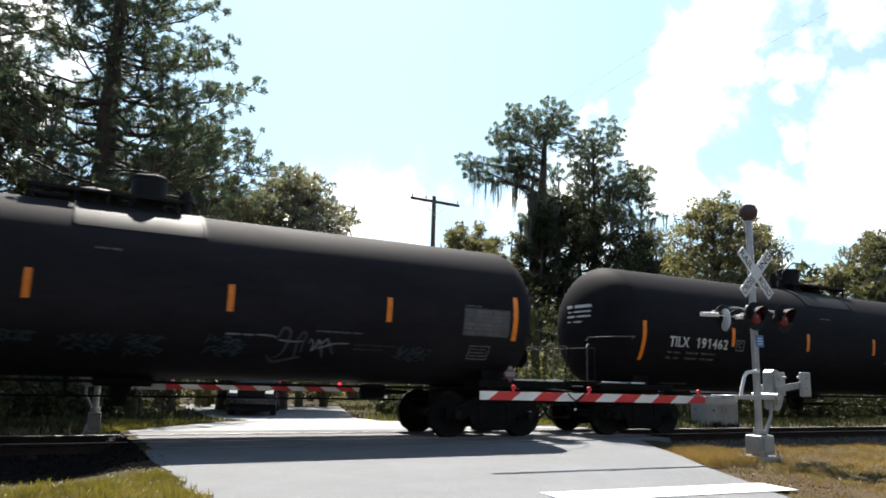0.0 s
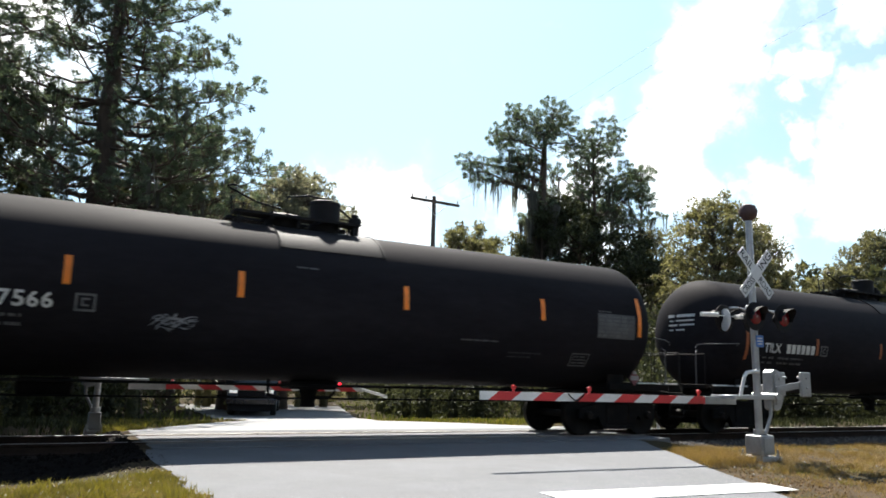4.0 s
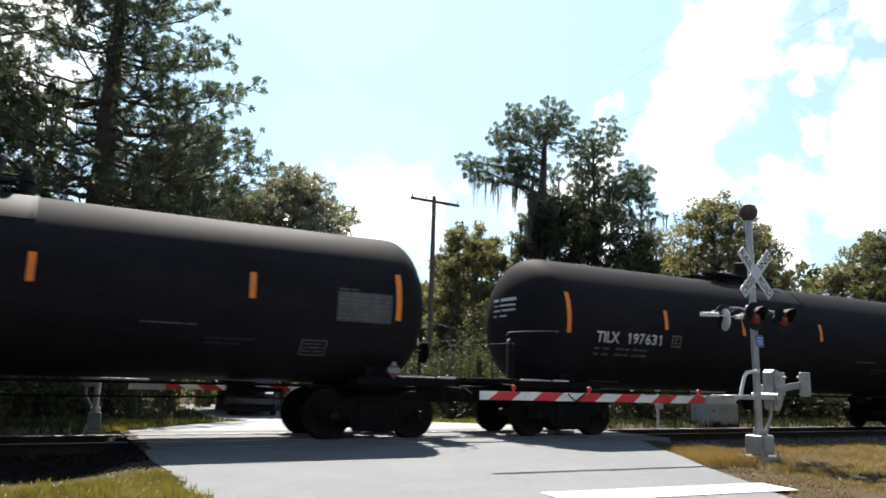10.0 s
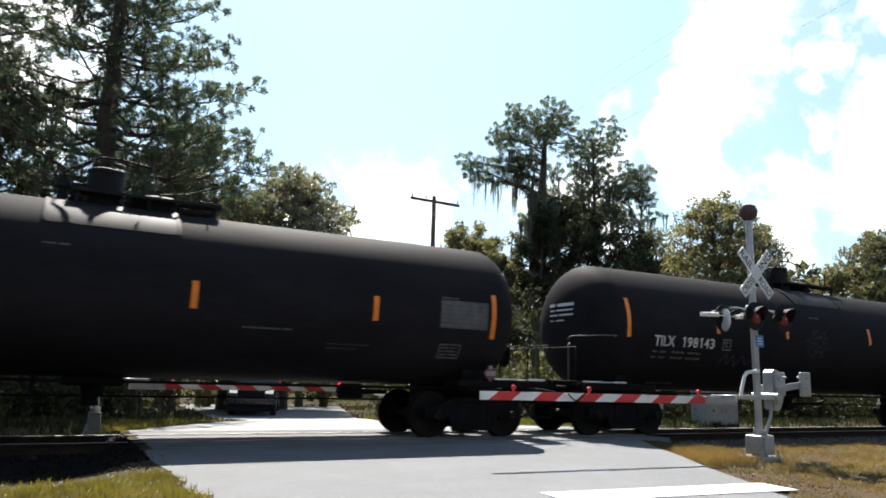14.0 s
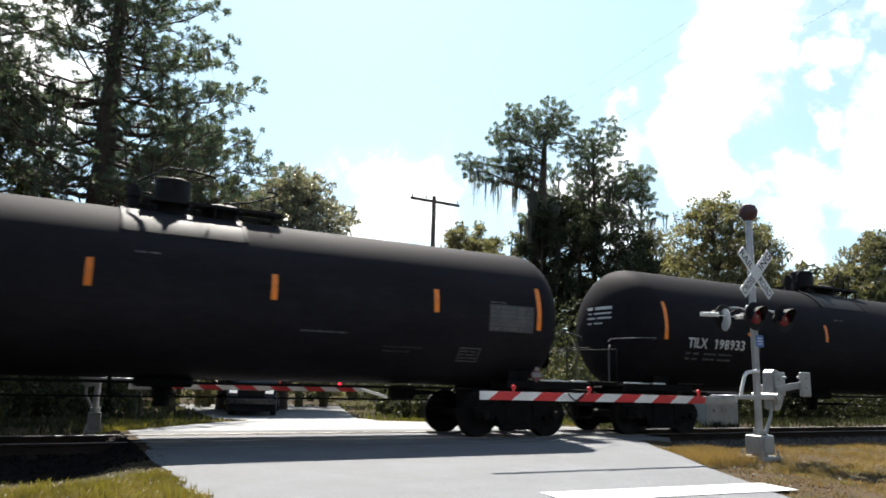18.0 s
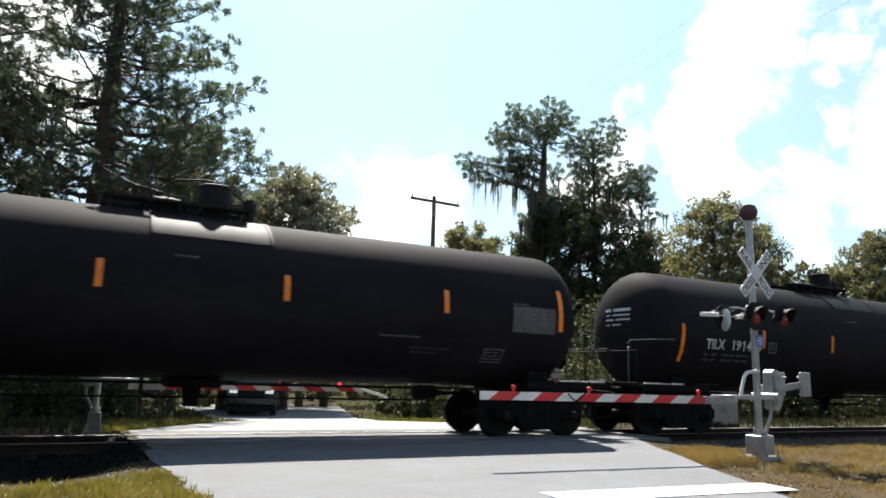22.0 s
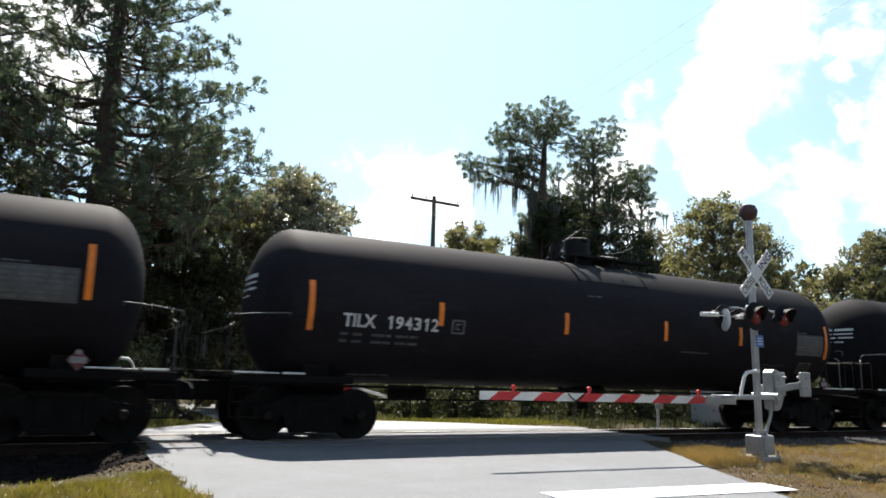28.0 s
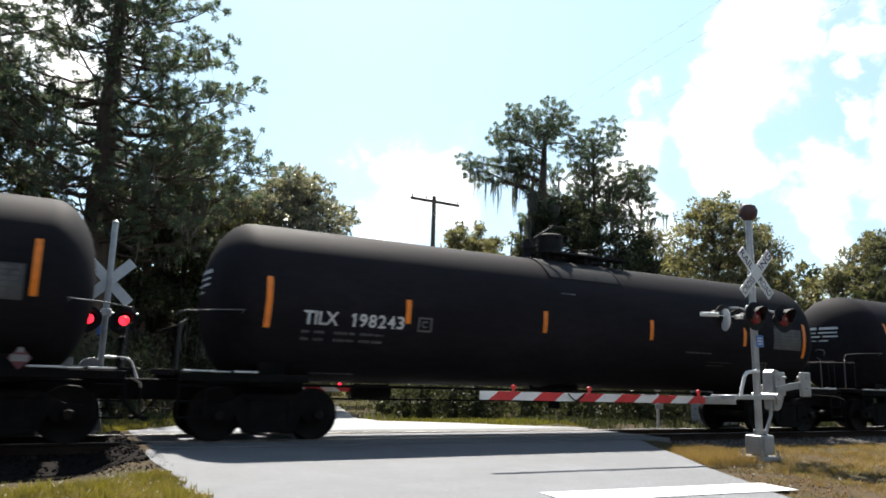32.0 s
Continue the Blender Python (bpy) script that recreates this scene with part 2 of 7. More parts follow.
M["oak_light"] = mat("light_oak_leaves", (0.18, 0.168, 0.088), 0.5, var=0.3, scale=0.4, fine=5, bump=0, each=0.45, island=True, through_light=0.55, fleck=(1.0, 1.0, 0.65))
# leaf tone with shade put into its colour, for shaded crowns, thicket and weeds
M["shade_leaf"] = mat("dull_shade_leaves", (0.062, 0.068, 0.037), 0.6, spec=0.15, var=0.3, scale=0.4, bump=0, each=0.45, island=True, through_light=0.38, fleck=(1.0, 1.0, 0.65))
M["dead_leaf"] = mat("brown_dead_leaves", (0.2, 0.128, 0.085), 0.85, spec=0.15, var=0.3, scale=1.5, bump=0, each=0.5, island=True, through_light=0.15)
M["grey_leaf"] = mat("grey_green_leaves", (0.25, 0.24, 0.17), 0.35, var=0.3, scale=0.4, fine=5, bump=0, each=0.5, island=True, through_light=0.5, fleck=(1.0, 1.0, 0.75))
M["moss"] = mat("grey_hanging_moss", (0.125, 0.12, 0.108), 0.95, var=0.3, scale=0.8, bump=0, each=0.3, island=True, through_light=0.35)
M["pole_wood"] = mat("weathered_pole_wood", (0.13, 0.1, 0.08), 0.9, var=0.3, scale=3, fine=20, bump=0.5, stretch=(1, 1, 0.2))
M["truck_paint"] = mat("dark_car_paint", (0.012, 0.013, 0.018), 0.25, var=0.15, scale=3, bump=0)
M["glass"] = mat("dark_windscreen", (0.01, 0.011, 0.013), 0.06, var=0.1, scale=3, bump=0)
M["chrome"] = mat("bright_trim", (0.6, 0.6, 0.62), 0.2, 1.0, var=0.1, scale=4, bump=0)
M["headlamp"] = mat("lit_headlamp", (1.0, 0.97, 0.9), 0.1, var=0.03, scale=4, bump=0, glow=0.2)
M["rubber"] = mat("tyre_rubber", (0.015, 0.015, 0.015), 0.85, var=0.2, scale=8)

# ---- the lie of the land ----
def step(a, b, v):
    t = np.clip((np.asarray(v, float) - a) / (b - a), 0, 1)
    return t * t * (3 - 2 * t)


def road_z(x, y):
    return -0.05 - 0.42 * step(18, 29, y) - 0.25 * step(30, 60, y) + 0.035 * step(11.0, 13.0, y) * (1 - step(15.2, 17.2, y))


def ground_z(x, y):
    off_road = 1 - step(0.6, 1.5, x) * (1 - step(12.2, 13.4, x))
    by_track = step(10.5, 12.0, y) * (1 - step(16.2, 17.6, y))
    bumps = 0.035 * np.sin(1.3 * np.asarray(x) + 0.7 * np.asarray(y)) * np.sin(0.9 * np.asarray(y) - 0.4 * np.asarray(x))
    left_drop = 0.15 * (1 - step(0.3, 1.4, x)) * step(8.6, 10.4, y) * (1 - step(15, 18, y))
    return road_z(x, y) - 0.03 + 0.02 * (1 - step(1.9, 2.7, x)) - left_drop - 0.2 * off_road * by_track + bumps * off_road * 0.8


def sheet(name, xs, ys, height, material, smooth=True):
    gx, gy = np.meshgrid(xs, ys, indexing="ij")
    v = np.stack([gx, gy, height(gx, gy)], -1).reshape(-1, 3)
    a, b = len(xs), len(ys)
    i = (np.arange(a - 1)[:, None] * b + np.arange(b - 1)[None]).ravel()
    return raw_mesh(name, v, np.stack([i, i + b, i + b + 1, i + 1], -1), material, smooth)


def reach(lo, hi, stepsize, far):
    out = [far]
    while out[-1] > 60:
        out.append(out[-1] * 0.62)
    g = np.array(sorted(out))
    return np.concatenate([lo - g[::-1], np.arange(lo, hi + 0.01, stepsize), hi + g])


tagged(put("ground", sheet("ground", reach(-8, 32, 0.4, 2500.0), reach(-3, 34, 0.4, 2500.0), ground_z, M["soil"])),
       "sandy grassy soil verge beside the road and track", "ground", kind="structure")


def road_edges(y):
    """The left and right edge of the near road, which flares at the crossing."""
    right = 7.75 + 0.62 * max(0.0, y - 5.8) if y < 12 else 11.6 + 0.25 * (y - 12)
    if y < 5.8:
        right = 7.75
    left = 1.55 + (0.0 if y < 12 else 0.1 * (y - 12))
    return left, right


def road_strip(name, ys, edges, material, lift, label):
    v, f = [], []
    k = 9
    for j, y in enumerate(ys):
        a, b = edges(y)
        wob = 0.03 * math.sin(2.1 * y)
        for i in range(k):
            x = a + wob + (b - a) * i / (k - 1)
            v.append((x, y, float(road_z(x, y)) + lift))
    for j in range(len(ys) - 1):
        for i in range(k - 1):
            q = j * k + i
            f.append((q, q + 1, q + k + 1, q + k))
    me = raw_mesh(name, v, f, material, True)
    return tagged(put(name, me), label, "road", kind="structure")


road_strip("road", np.arange(-30, 12.45, 0.35), road_edges, M["asphalt"], 0.0, "worn grey asphalt road leading up to the level crossing")


def far_edges(y):
    """The road behind the track: a wide apron that narrows and bends away."""
    left = 1.7 + 0.85 * max(0.0, y - 16.3) if y < 20.5 else 5.27 + 0.06 * (y - 20.5)
    right = 13.3 - 1.2 * max(0.0, y - 16.0) if y < 19.8 else 8.74 + 0.32 * (y - 19.8)
    return left, right


road_strip("road_beyond", np.arange(15.75, 75, 0.5), far_edges, M["asphalt_far"], 0.004, "pale worn asphalt road bending away behind the track")

# stop line
bm = bmesh.new()
box(bm, (0, 0, 0), (3.35, 0.6, 0.006))
tagged(part("stop_line", bm, M["line"], None, m=pose(6.72, 6.47, -0.043, 0, 0, -4.5)), "thick white stop line painted across one lane", "road marking", kind="structure")
# ---- track ----
RAIL = [(-0.075, -0.172), (0.075, -0.172), (0.075, -0.16), (0.02, -0.145), (0.012, -0.13), (0.012, -0.05), (0.034, -0.038), (0.036, -0.008),
        (0.026, 0.0), (-0.026, 0.0), (-0.036, -0.008), (-0.034, -0.038), (-0.012, -0.05), (-0.012, -0.13), (-0.02, -0.145), (-0.075, -0.16)]
for side in (-0.7535, 0.7535):
    bm = bmesh.new()
    a = [bm.verts.new((-70, TRACK + side + u, z)) for u, z in RAIL]
    b = [bm.verts.new((240, TRACK + side + u, z)) for u, z in RAIL]
    for i in range(len(RAIL)):
        j = (i + 1) % len(RAIL)
        bm.faces.new((a[i], a[j], b[j], b[i]))
    rail = tagged(part("rail", bm, M["rail"], None), "rusty steel rail with a bright running surface", "rail", "rails of the track", "structure")
    bm = bmesh.new()
    box(bm, (85, TRACK + side, 0.0012), (310, 0.046, 0.0016))
    part("running_surface", bm, M["tread"], rail, "polished running surface")


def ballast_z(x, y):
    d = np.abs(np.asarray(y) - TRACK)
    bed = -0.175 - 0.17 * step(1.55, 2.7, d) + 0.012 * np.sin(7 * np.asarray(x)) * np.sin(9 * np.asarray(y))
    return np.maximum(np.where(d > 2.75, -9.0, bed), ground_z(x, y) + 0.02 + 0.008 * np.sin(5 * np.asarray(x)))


# the left bed takes the near-black gravel that has shade in its colour
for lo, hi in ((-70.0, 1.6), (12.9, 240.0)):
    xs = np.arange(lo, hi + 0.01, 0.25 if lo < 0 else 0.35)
    tagged(put("ballast_bed", sheet("ballast_bed", xs, TRACK + np.array([-2.8, -2.3, -1.9, -1.6, -1, -0.4, 0.4, 1, 1.6, 1.9, 2.3, 2.8]), ballast_z, M["shade_gravel"] if lo < 0 else M["ballast"])),
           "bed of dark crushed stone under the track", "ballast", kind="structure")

# crossing surface: asphalt outside and between the rails, timber beside them
bm = bmesh.new()
for y0, y1 in ((12.44, 13.27), (13.55, 14.65), (14.93, 15.76)):
    box(bm, (7.25, (y0 + y1) / 2, -0.09), (11.1, y1 - y0, 0.16), 0.01)
crossing = tagged(part("crossing_surface", bm, M["asphalt"], None), "pale asphalt surface of the level crossing", "crossing", kind="structure")
for y in (13.215, 13.5, 14.7, 14.985):
    for i in range(5):
        bm = bmesh.new()
        box(bm, (0, 0, 0), (2.18, 0.09 if y in (13.5, 14.7) else 0.1, 0.15), 0.012)
        part("timber", bm, M["panel_wood"], crossing, m=pose(2.83 + i * 2.21, y, -0.075 + 0.004 * (i % 3)))

# loose stones of the bed
rng = np.random.default_rng(5)
ICO = np.array([(1, 0, 0), (-1, 0, 0), (0, 1, 0), (0, -1, 0), (0, 0, 1), (0, 0, -1)], float)
ICO_F = np.array([(0, 2, 4), (2, 1, 4), (1, 3, 4), (3, 0, 4), (2, 0, 5), (1, 2, 5), (3, 1, 5), (0, 3, 5)])


def stones(n, xs, ys, size, height):
    c = np.stack([rng.uniform(*xs, n), rng.uniform(*ys, n)], -1)
    c = np.column_stack([c, height(c[:, 0], c[:, 1])])
    s = rng.uniform(0.6, 1.4, (n, 1, 3)) * size
    v = ICO[None] * s * rng.uniform(0.75, 1.25, (n, 6, 1))
    a = rng.uniform(0, 6.28, n)
    r = np.zeros((n, 3, 3))
    r[:, 0, 0], r[:, 0, 1], r[:, 1, 0], r[:, 1, 1], r[:, 2, 2] = np.cos(a), -np.sin(a), np.sin(a), np.cos(a), 1
    v = np.einsum("nij,nkj->nki", r, v) + c[:, None]
    return v.reshape(-1, 3), (ICO_F[None] + 6 * np.arange(n)[:, None, None]).reshape(-1, 3)


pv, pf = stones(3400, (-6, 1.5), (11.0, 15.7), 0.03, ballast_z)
tagged(put("loose_cinders", raw_mesh("loose_cinders", pv, pf, M["shade_gravel"])), "loose stones along the track, coloured near black for shade", "ballast", kind="stuff")
pv, pf = stones(240, (0.6, 1.75), (10.2, 12.4), 0.02, ground_z)
tagged(put("rubble", raw_mesh("rubble", pv, pf, M["rubble"])), "brownish rubble along the broken edge of the road", "rubble", kind="stuff")
pv, pf = stones(9000, (12.9, 34), (11.3, 16.9), 0.03, ballast_z)
tagged(put("loose_ballast", raw_mesh("loose_ballast", pv, pf, M["stone"])),
       "grey crushed stones lying loose along the track", "ballast", kind="stuff")

# ---- grass ----
def blades(name, spots, tall, wide, material, label, lean=0.5):
    """Bent blades, two quads each, at spots (x, y)."""
    n = len(spots)
    z = ground_z(spots[:, 0], spots[:, 1])
    h = tall * rng.uniform(0.45, 1.3, n)
    a, w = rng.uniform(0, 6.28, n), wide * rng.uniform(0.6, 1.4, n)
    ln = lean * rng.uniform(0.1, 1.0, n) * h
    b = rng.uniform(0, 6.28, n)
    base = np.column_stack([spots, z])
    side = np.stack([np.cos(a) * w, np.sin(a) * w, 0 * w], -1)
    out = np.stack([np.cos(b), np.sin(b), 0 * b], -1)
    mid = base + out * (ln * 0.3)[:, None] + np.array([0, 0, 1]) * (h * 0.6)[:, None]
    top = base + out * ln[:, None] + np.array([0, 0, 1]) * h[:, None]
    v = np.stack([base - side, base + side, mid + side * 0.7, mid - side * 0.7, top + side * 0.12, top - side * 0.12], 1).reshape(-1, 3)
    i = 6 * np.arange(n)[:, None]
    f = np.concatenate([i + [0, 1, 2, 3], i + [3, 2, 4, 5]])
    return tagged(put(name, raw_mesh(name, v, f, material)), label, "grass", kind="stuff")


def scatter(n, xs, ys, keep):
    p = np.stack([rng.uniform(*xs, n), rng.uniform(*ys, n)], -1)
    clump = np.sin(p[:, 0] * 2.3 + np.sin(p[:, 1] * 1.7)) * np.sin(p[:, 1] * 2.9 + 1.3) + np.sin(p[:, 0] * 7.1) * np.sin(p[:, 1] * 6.3) * 0.6
    return p[keep(p[:, 0], p[:, 1]) & (rng.uniform(-1.35, 1.35, n) < clump)]


def left_verge(x, y):
    edge = 1.46 - 0.03 * step(9.5, 10.4, y)
    return x < edge + 0.05 * np.sin(5 * y) + 0.06 * np.sin(13 * y + 1) + 0.14 * rng.random(len(x))


def verge_end(x):
    """How far the verge grass runs towards the track."""
    return 8.72 + 1.0 * step(0.6, 1.5, x) + 0.1 * np.sin(5.3 * x + 0.6)


near_left = scatter(120000, (-1.6, 2.1), (6.4, 10.6), left_verge)
near_left = near_left[near_left[:, 1] < verge_end(near_left[:, 0]) + 0.25 * rng.random(len(near_left))]
blades("verge_grass", near_left, 0.045, 0.0036, M["grass"], "short yellow-green grass on the verge beside the road", 1.3)
blades("verge_straw", near_left[::2], 0.042, 0.004, M["dry"], "dry straw lying in the verge grass", 2.2)
open_verge = scatter(36000, (-9.0, 1.5), (-8.0, 6.4), left_verge)
blades("roadside_grass", open_verge, 0.06, 0.006, M["grass"], "short yellow-green grass on the open verge", 1.3)
centres = near_left[rng.choice(len(near_left), 190)]
tuft_spots = np.repeat(centres, 44, 0) + rng.normal(size=(190 * 44, 2)) * 0.06
blades("verge_tufts", tuft_spots[left_verge(tuft_spots[:, 0], tuft_spots[:, 1])], 0.1, 0.0036, M["grass"], "thick yellow-green tufts of grass along the road's edge", 0.9)
right_edge = lambda y: 7.75 + 0.62 * np.maximum(0, y - 5.8)
near_right = scatter(190000, (7.6, 20), (4.0, 11.0), lambda x, y: x > right_edge(y) + 0.08 + 0.15 * np.sin(4 * y) * rng.random(len(x)))
gap = near_right[:, 0] - right_edge(near_right[:, 1]) + 0.3 * np.sin(2.7 * near_right[:, 1]) + 0.15 * np.sin(9.0 * near_right[:, 0])
worn = (gap < 1.35) & (near_right[:, 1] < 8.9 + 0.4 * np.sin(3.1 * near_right[:, 0]))
bare = near_right[worn]                      # a worn strip of soil and dead leaves along the road
near_right = near_right[~worn | (rng.random(len(near_right)) < 0.26)]
blades("leaf_litter", bare[::5], 0.02, 0.011, M["dead_leaf"], "brown dead leaves on the bare soil beside the road", 2.6)
blades("dry_grass", near_right[::2], 0.05, 0.0034, M["dry"], "matted dry brown grass around the signal mast", 1.9)
blades("straw_litter", near_right[1::3], 0.022, 0.0045, M["straw"], "flattened straw on the ground round the signal mast", 3.5)
centres = near_right[rng.choice(len(near_right), 260)]
tuft_spots = np.repeat(centres, 38, 0) + rng.normal(size=(260 * 38, 2)) * 0.075
blades("grass_tufts", tuft_spots[tuft_spots[:, 0] > right_edge(tuft_spots[:, 1]) + 0.02], 0.1, 0.0036, M["dry"], "tufts of taller brown grass beside the road", 0.9)
centres = near_right[rng.choice(len(near_right), 120)]
tuft_spots = np.repeat(centres, 30, 0) + rng.normal(size=(120 * 30, 2)) * 0.09
blades("mixed_grass", tuft_spots[tuft_spots[:, 0] > right_edge(tuft_spots[:, 1]) + 0.02], 0.06, 0.004, M["grass"], "thin yellowish grass around the signal mast", 1.2)


ys = rng.uniform(8.3, 10.4, 70)
centres = np.stack([right_edge(ys) + rng.uniform(0.1, 1.3, 70), ys], -1)
tuft_spots = np.repeat(centres, 60, 0) + rng.normal(size=(70 * 60, 2)) * 0.09
blades("edge_tufts", tuft_spots[tuft_spots[:, 0] > right_edge(tuft_spots[:, 1]) + 0.03], 0.13, 0.0034, M["dry"], "thick tufts of brown grass at the edge of the road", 0.9)


def off_far_road(x, y):
    left = np.where(y < 20.5, 1.7 + 0.85 * np.maximum(0, y - 16.3), 5.27 + 0.06 * (y - 20.5))
    right = np.where(y < 19.8, 13.3 - 1.2 * np.maximum(0, y - 16.0), 8.74 + 0.32 * (y - 19.8))
    return (x < left - 0.05) | (x > right + 0.05)


blades("far_grass", scatter(12000, (1.5, 14.5), (16.9, 20.6), off_far_road), 0.1, 0.01, M["grass"], "yellow-green grass behind the railway track", 0.9)
blades("corner_grass", scatter(2600, (0.9, 2.2), (16.1, 17.6), lambda x, y: x < 1.65 + 0.6 * np.maximum(0, y - 16.3)), 0.085, 0.007, M["grass"], "low yellowish grass at the corner of the far road", 1.2)
# the next two weed patches carry the ground's shade in their dark colour
blades("shade_weeds", scatter(26000, (14.0, 40), (16.9, 22), off_far_road), 0.17, 0.02, M["shade_leaf"], "low weeds coloured dark for shade along the far side of the track", 0.9)
blades("ditch_weeds", scatter(16000, (-10, 1.3), (16.9, 21.5), off_far_road), 0.15, 0.018, M["shade_leaf"], "low weeds coloured dark for the shade of the pines", 0.9)
blades("low_weeds", scatter(2200, (1.2, 4.2), (17.0, 20.5), off_far_road), 0.085, 0.014, M["weed"], "low scattered weeds beside the far mast", 1.0)
blades("roadside_weeds", scatter(5000, (8.5, 17), (17.6, 20.5), off_far_road), 0.1, 0.013, M["weed"], "clumps of green weeds along the far road", 0.9)
blades("meadow_grass", scatter(50000, (-14, 60), (24, 75), off_far_road), 0.18, 0.03, M["weed"], "green grass in clearings of the wood", 0.6)
# pale pebbles and litter in the dry grass beside the road
pv, pf = stones(16, (8.6, 13.5), (5.6, 8.4), 0.022, lambda x, y: ground_z(x, y) + 0.02)
tagged(put("pale_pebbles", raw_mesh("pale_pebbles", pv, pf, M["concrete"])), "pale pebbles lying in the dry grass", "pebbles", kind="stuff")

pv, pf = stones(70, (-0.6, 1.6), (8.0, 9.9), 0.014, lambda x, y: ground_z(x, y) + 0.035)
tagged(put("verge_pebbles", raw_mesh("verge_pebbles", pv, pf, M["concrete"])), "small pale pebbles lying in the verge grass", "pebbles", kind="stuff")

# ---- trees ----
def tubes(segs, n=6):
    """Tapered tubes from rows of (x0, y0, z0, r0, x1, y1, z1, r1)."""
    s = np.asarray(segs, float)
    a, b = s[:, 0:3], s[:, 4:7]
    d = b - a
    d /= np.linalg.norm(d, axis=1, keepdims=True) + 1e-9
    ref = np.where(np.abs(d[:, 2:3]) > 0.9, [[1.0, 0, 0]], [[0, 0, 1.0]])
    u = np.cross(d, ref)
    u /= np.linalg.norm(u, axis=1, keepdims=True)
    w = np.cross(d, u)
    t = np.arange(n) * 2 * np.pi / n
    ring = np.cos(t)[None, :, None] * u[:, None] + np.sin(t)[None, :, None] * w[:, None]
    v = np.concatenate([a[:, None] + ring * s[:, 3, None, None], b[:, None] + ring * s[:, 7, None, None]], 1)
    i = np.arange(n)
    q = np.stack([i, (i + 1) % n, (i + 1) % n + n, i + n], -1)
    return v.reshape(-1, 3), (q[None] + 2 * n * np.arange(len(s))[:, None, None]).reshape(-1, 4)


def leaves(centres, spread, each, long, wide, g, flat=0.75):
    """Pointed leaves scattered in clumps round the centres."""
    n = len(centres) * each
    off = g.normal(size=(n, 3))
    off *= (g.random((n, 1)) ** 0.4) / (np.linalg.norm(off, axis=1, keepdims=True) + 1e-9)
    c = np.repeat(centres, each, 0) + off * np.repeat(spread, each)[:, None] * [1, 1, flat]
    u = off + 0.9 * g.normal(size=(n, 3)) * 0.6
    u /= np.linalg.norm(u, axis=1, keepdims=True) + 1e-9
    w = np.cross(u, g.normal(size=(n, 3)))
    w /= np.linalg.norm(w, axis=1, keepdims=True) + 1e-9
    k = g.uniform(0.6, 1.35, (n, 1))
    u, w = u * long * k, w * wide * k
    v = np.stack([c - u + w * 0.6, c - w, c + u + w * 0.4], 1).reshape(-1, 3)
    return v, np.arange(3 * n).reshape(-1, 3)


def limb(segs, tips, g, p, way, length, r, depth, droop, spacing):
    """A bent limb with side shoots; the tips are where leaves sit."""
    n = max(3, int(length / 0.7))
    stepl = length / n
    for i in range(n):
        way = way + Vector(g.normal(size=3)) * 0.16 + Vector((0, 0, droop / n))
        way.normalize()
        q = p + way * stepl
        r1 = r * (1 - 0.75 / n)
        segs.append((*p, r, *q, r1))
        p, r = q, max(0.012, r1)
        if depth and i >= n * 0.25:
            for _ in range(1 + (g.random() < 0.6)):
                side = way.cross(Vector(g.normal(size=3))).normalized()
                limb(segs, tips, g, p, (way * 0.55 + side * 0.9).normalized(), length * g.uniform(0.25, 0.5) * (1 - 0.4 * i / n), r * 0.55, depth - 1, droop * 0.5, spacing)
        if not depth or i > n * 0.55:
            if g.random() < spacing:
                tips.append((*p,))
    tips.append((*p,))


def moss_strands(tips, g, count, long, name, parent):
    pick = np.asarray(tips)[g.choice(len(tips), count)]
    v, f = [], []
    for c in pick:
        h, a = long * g.uniform(0.35, 1.2), g.uniform(0, 6.28)
        for s in range(9):
            o = g.normal(size=3) * [0.16, 0.16, 0.05]
            b = a + g.normal() * 0.8
            side = np.array([math.cos(b), math.sin(b), 0]) * g.uniform(0.015, 0.05)
            ln = h * g.uniform(0.5, 1.0)
            p0, p1, p2 = c + o, c + o * 0.8 + [g.normal() * 0.05, 0, -ln * 0.5], c + o * 0.6 + [g.normal() * 0.1, g.normal() * 0.05, -ln]
            k = len(v)
            v += [p0 - side, p0 + side, p1 + side * 0.9, p1 - side * 0.9, p2 + side * 0.15, p2 - side * 0.15]
            f += [(k, k + 1, k + 2, k + 3), (k + 3, k + 2, k + 4, k + 5)]
    tagged(put(name, raw_mesh(name, v, f, M["moss"]), parent, label="grey hanging moss"), kind="stuff")


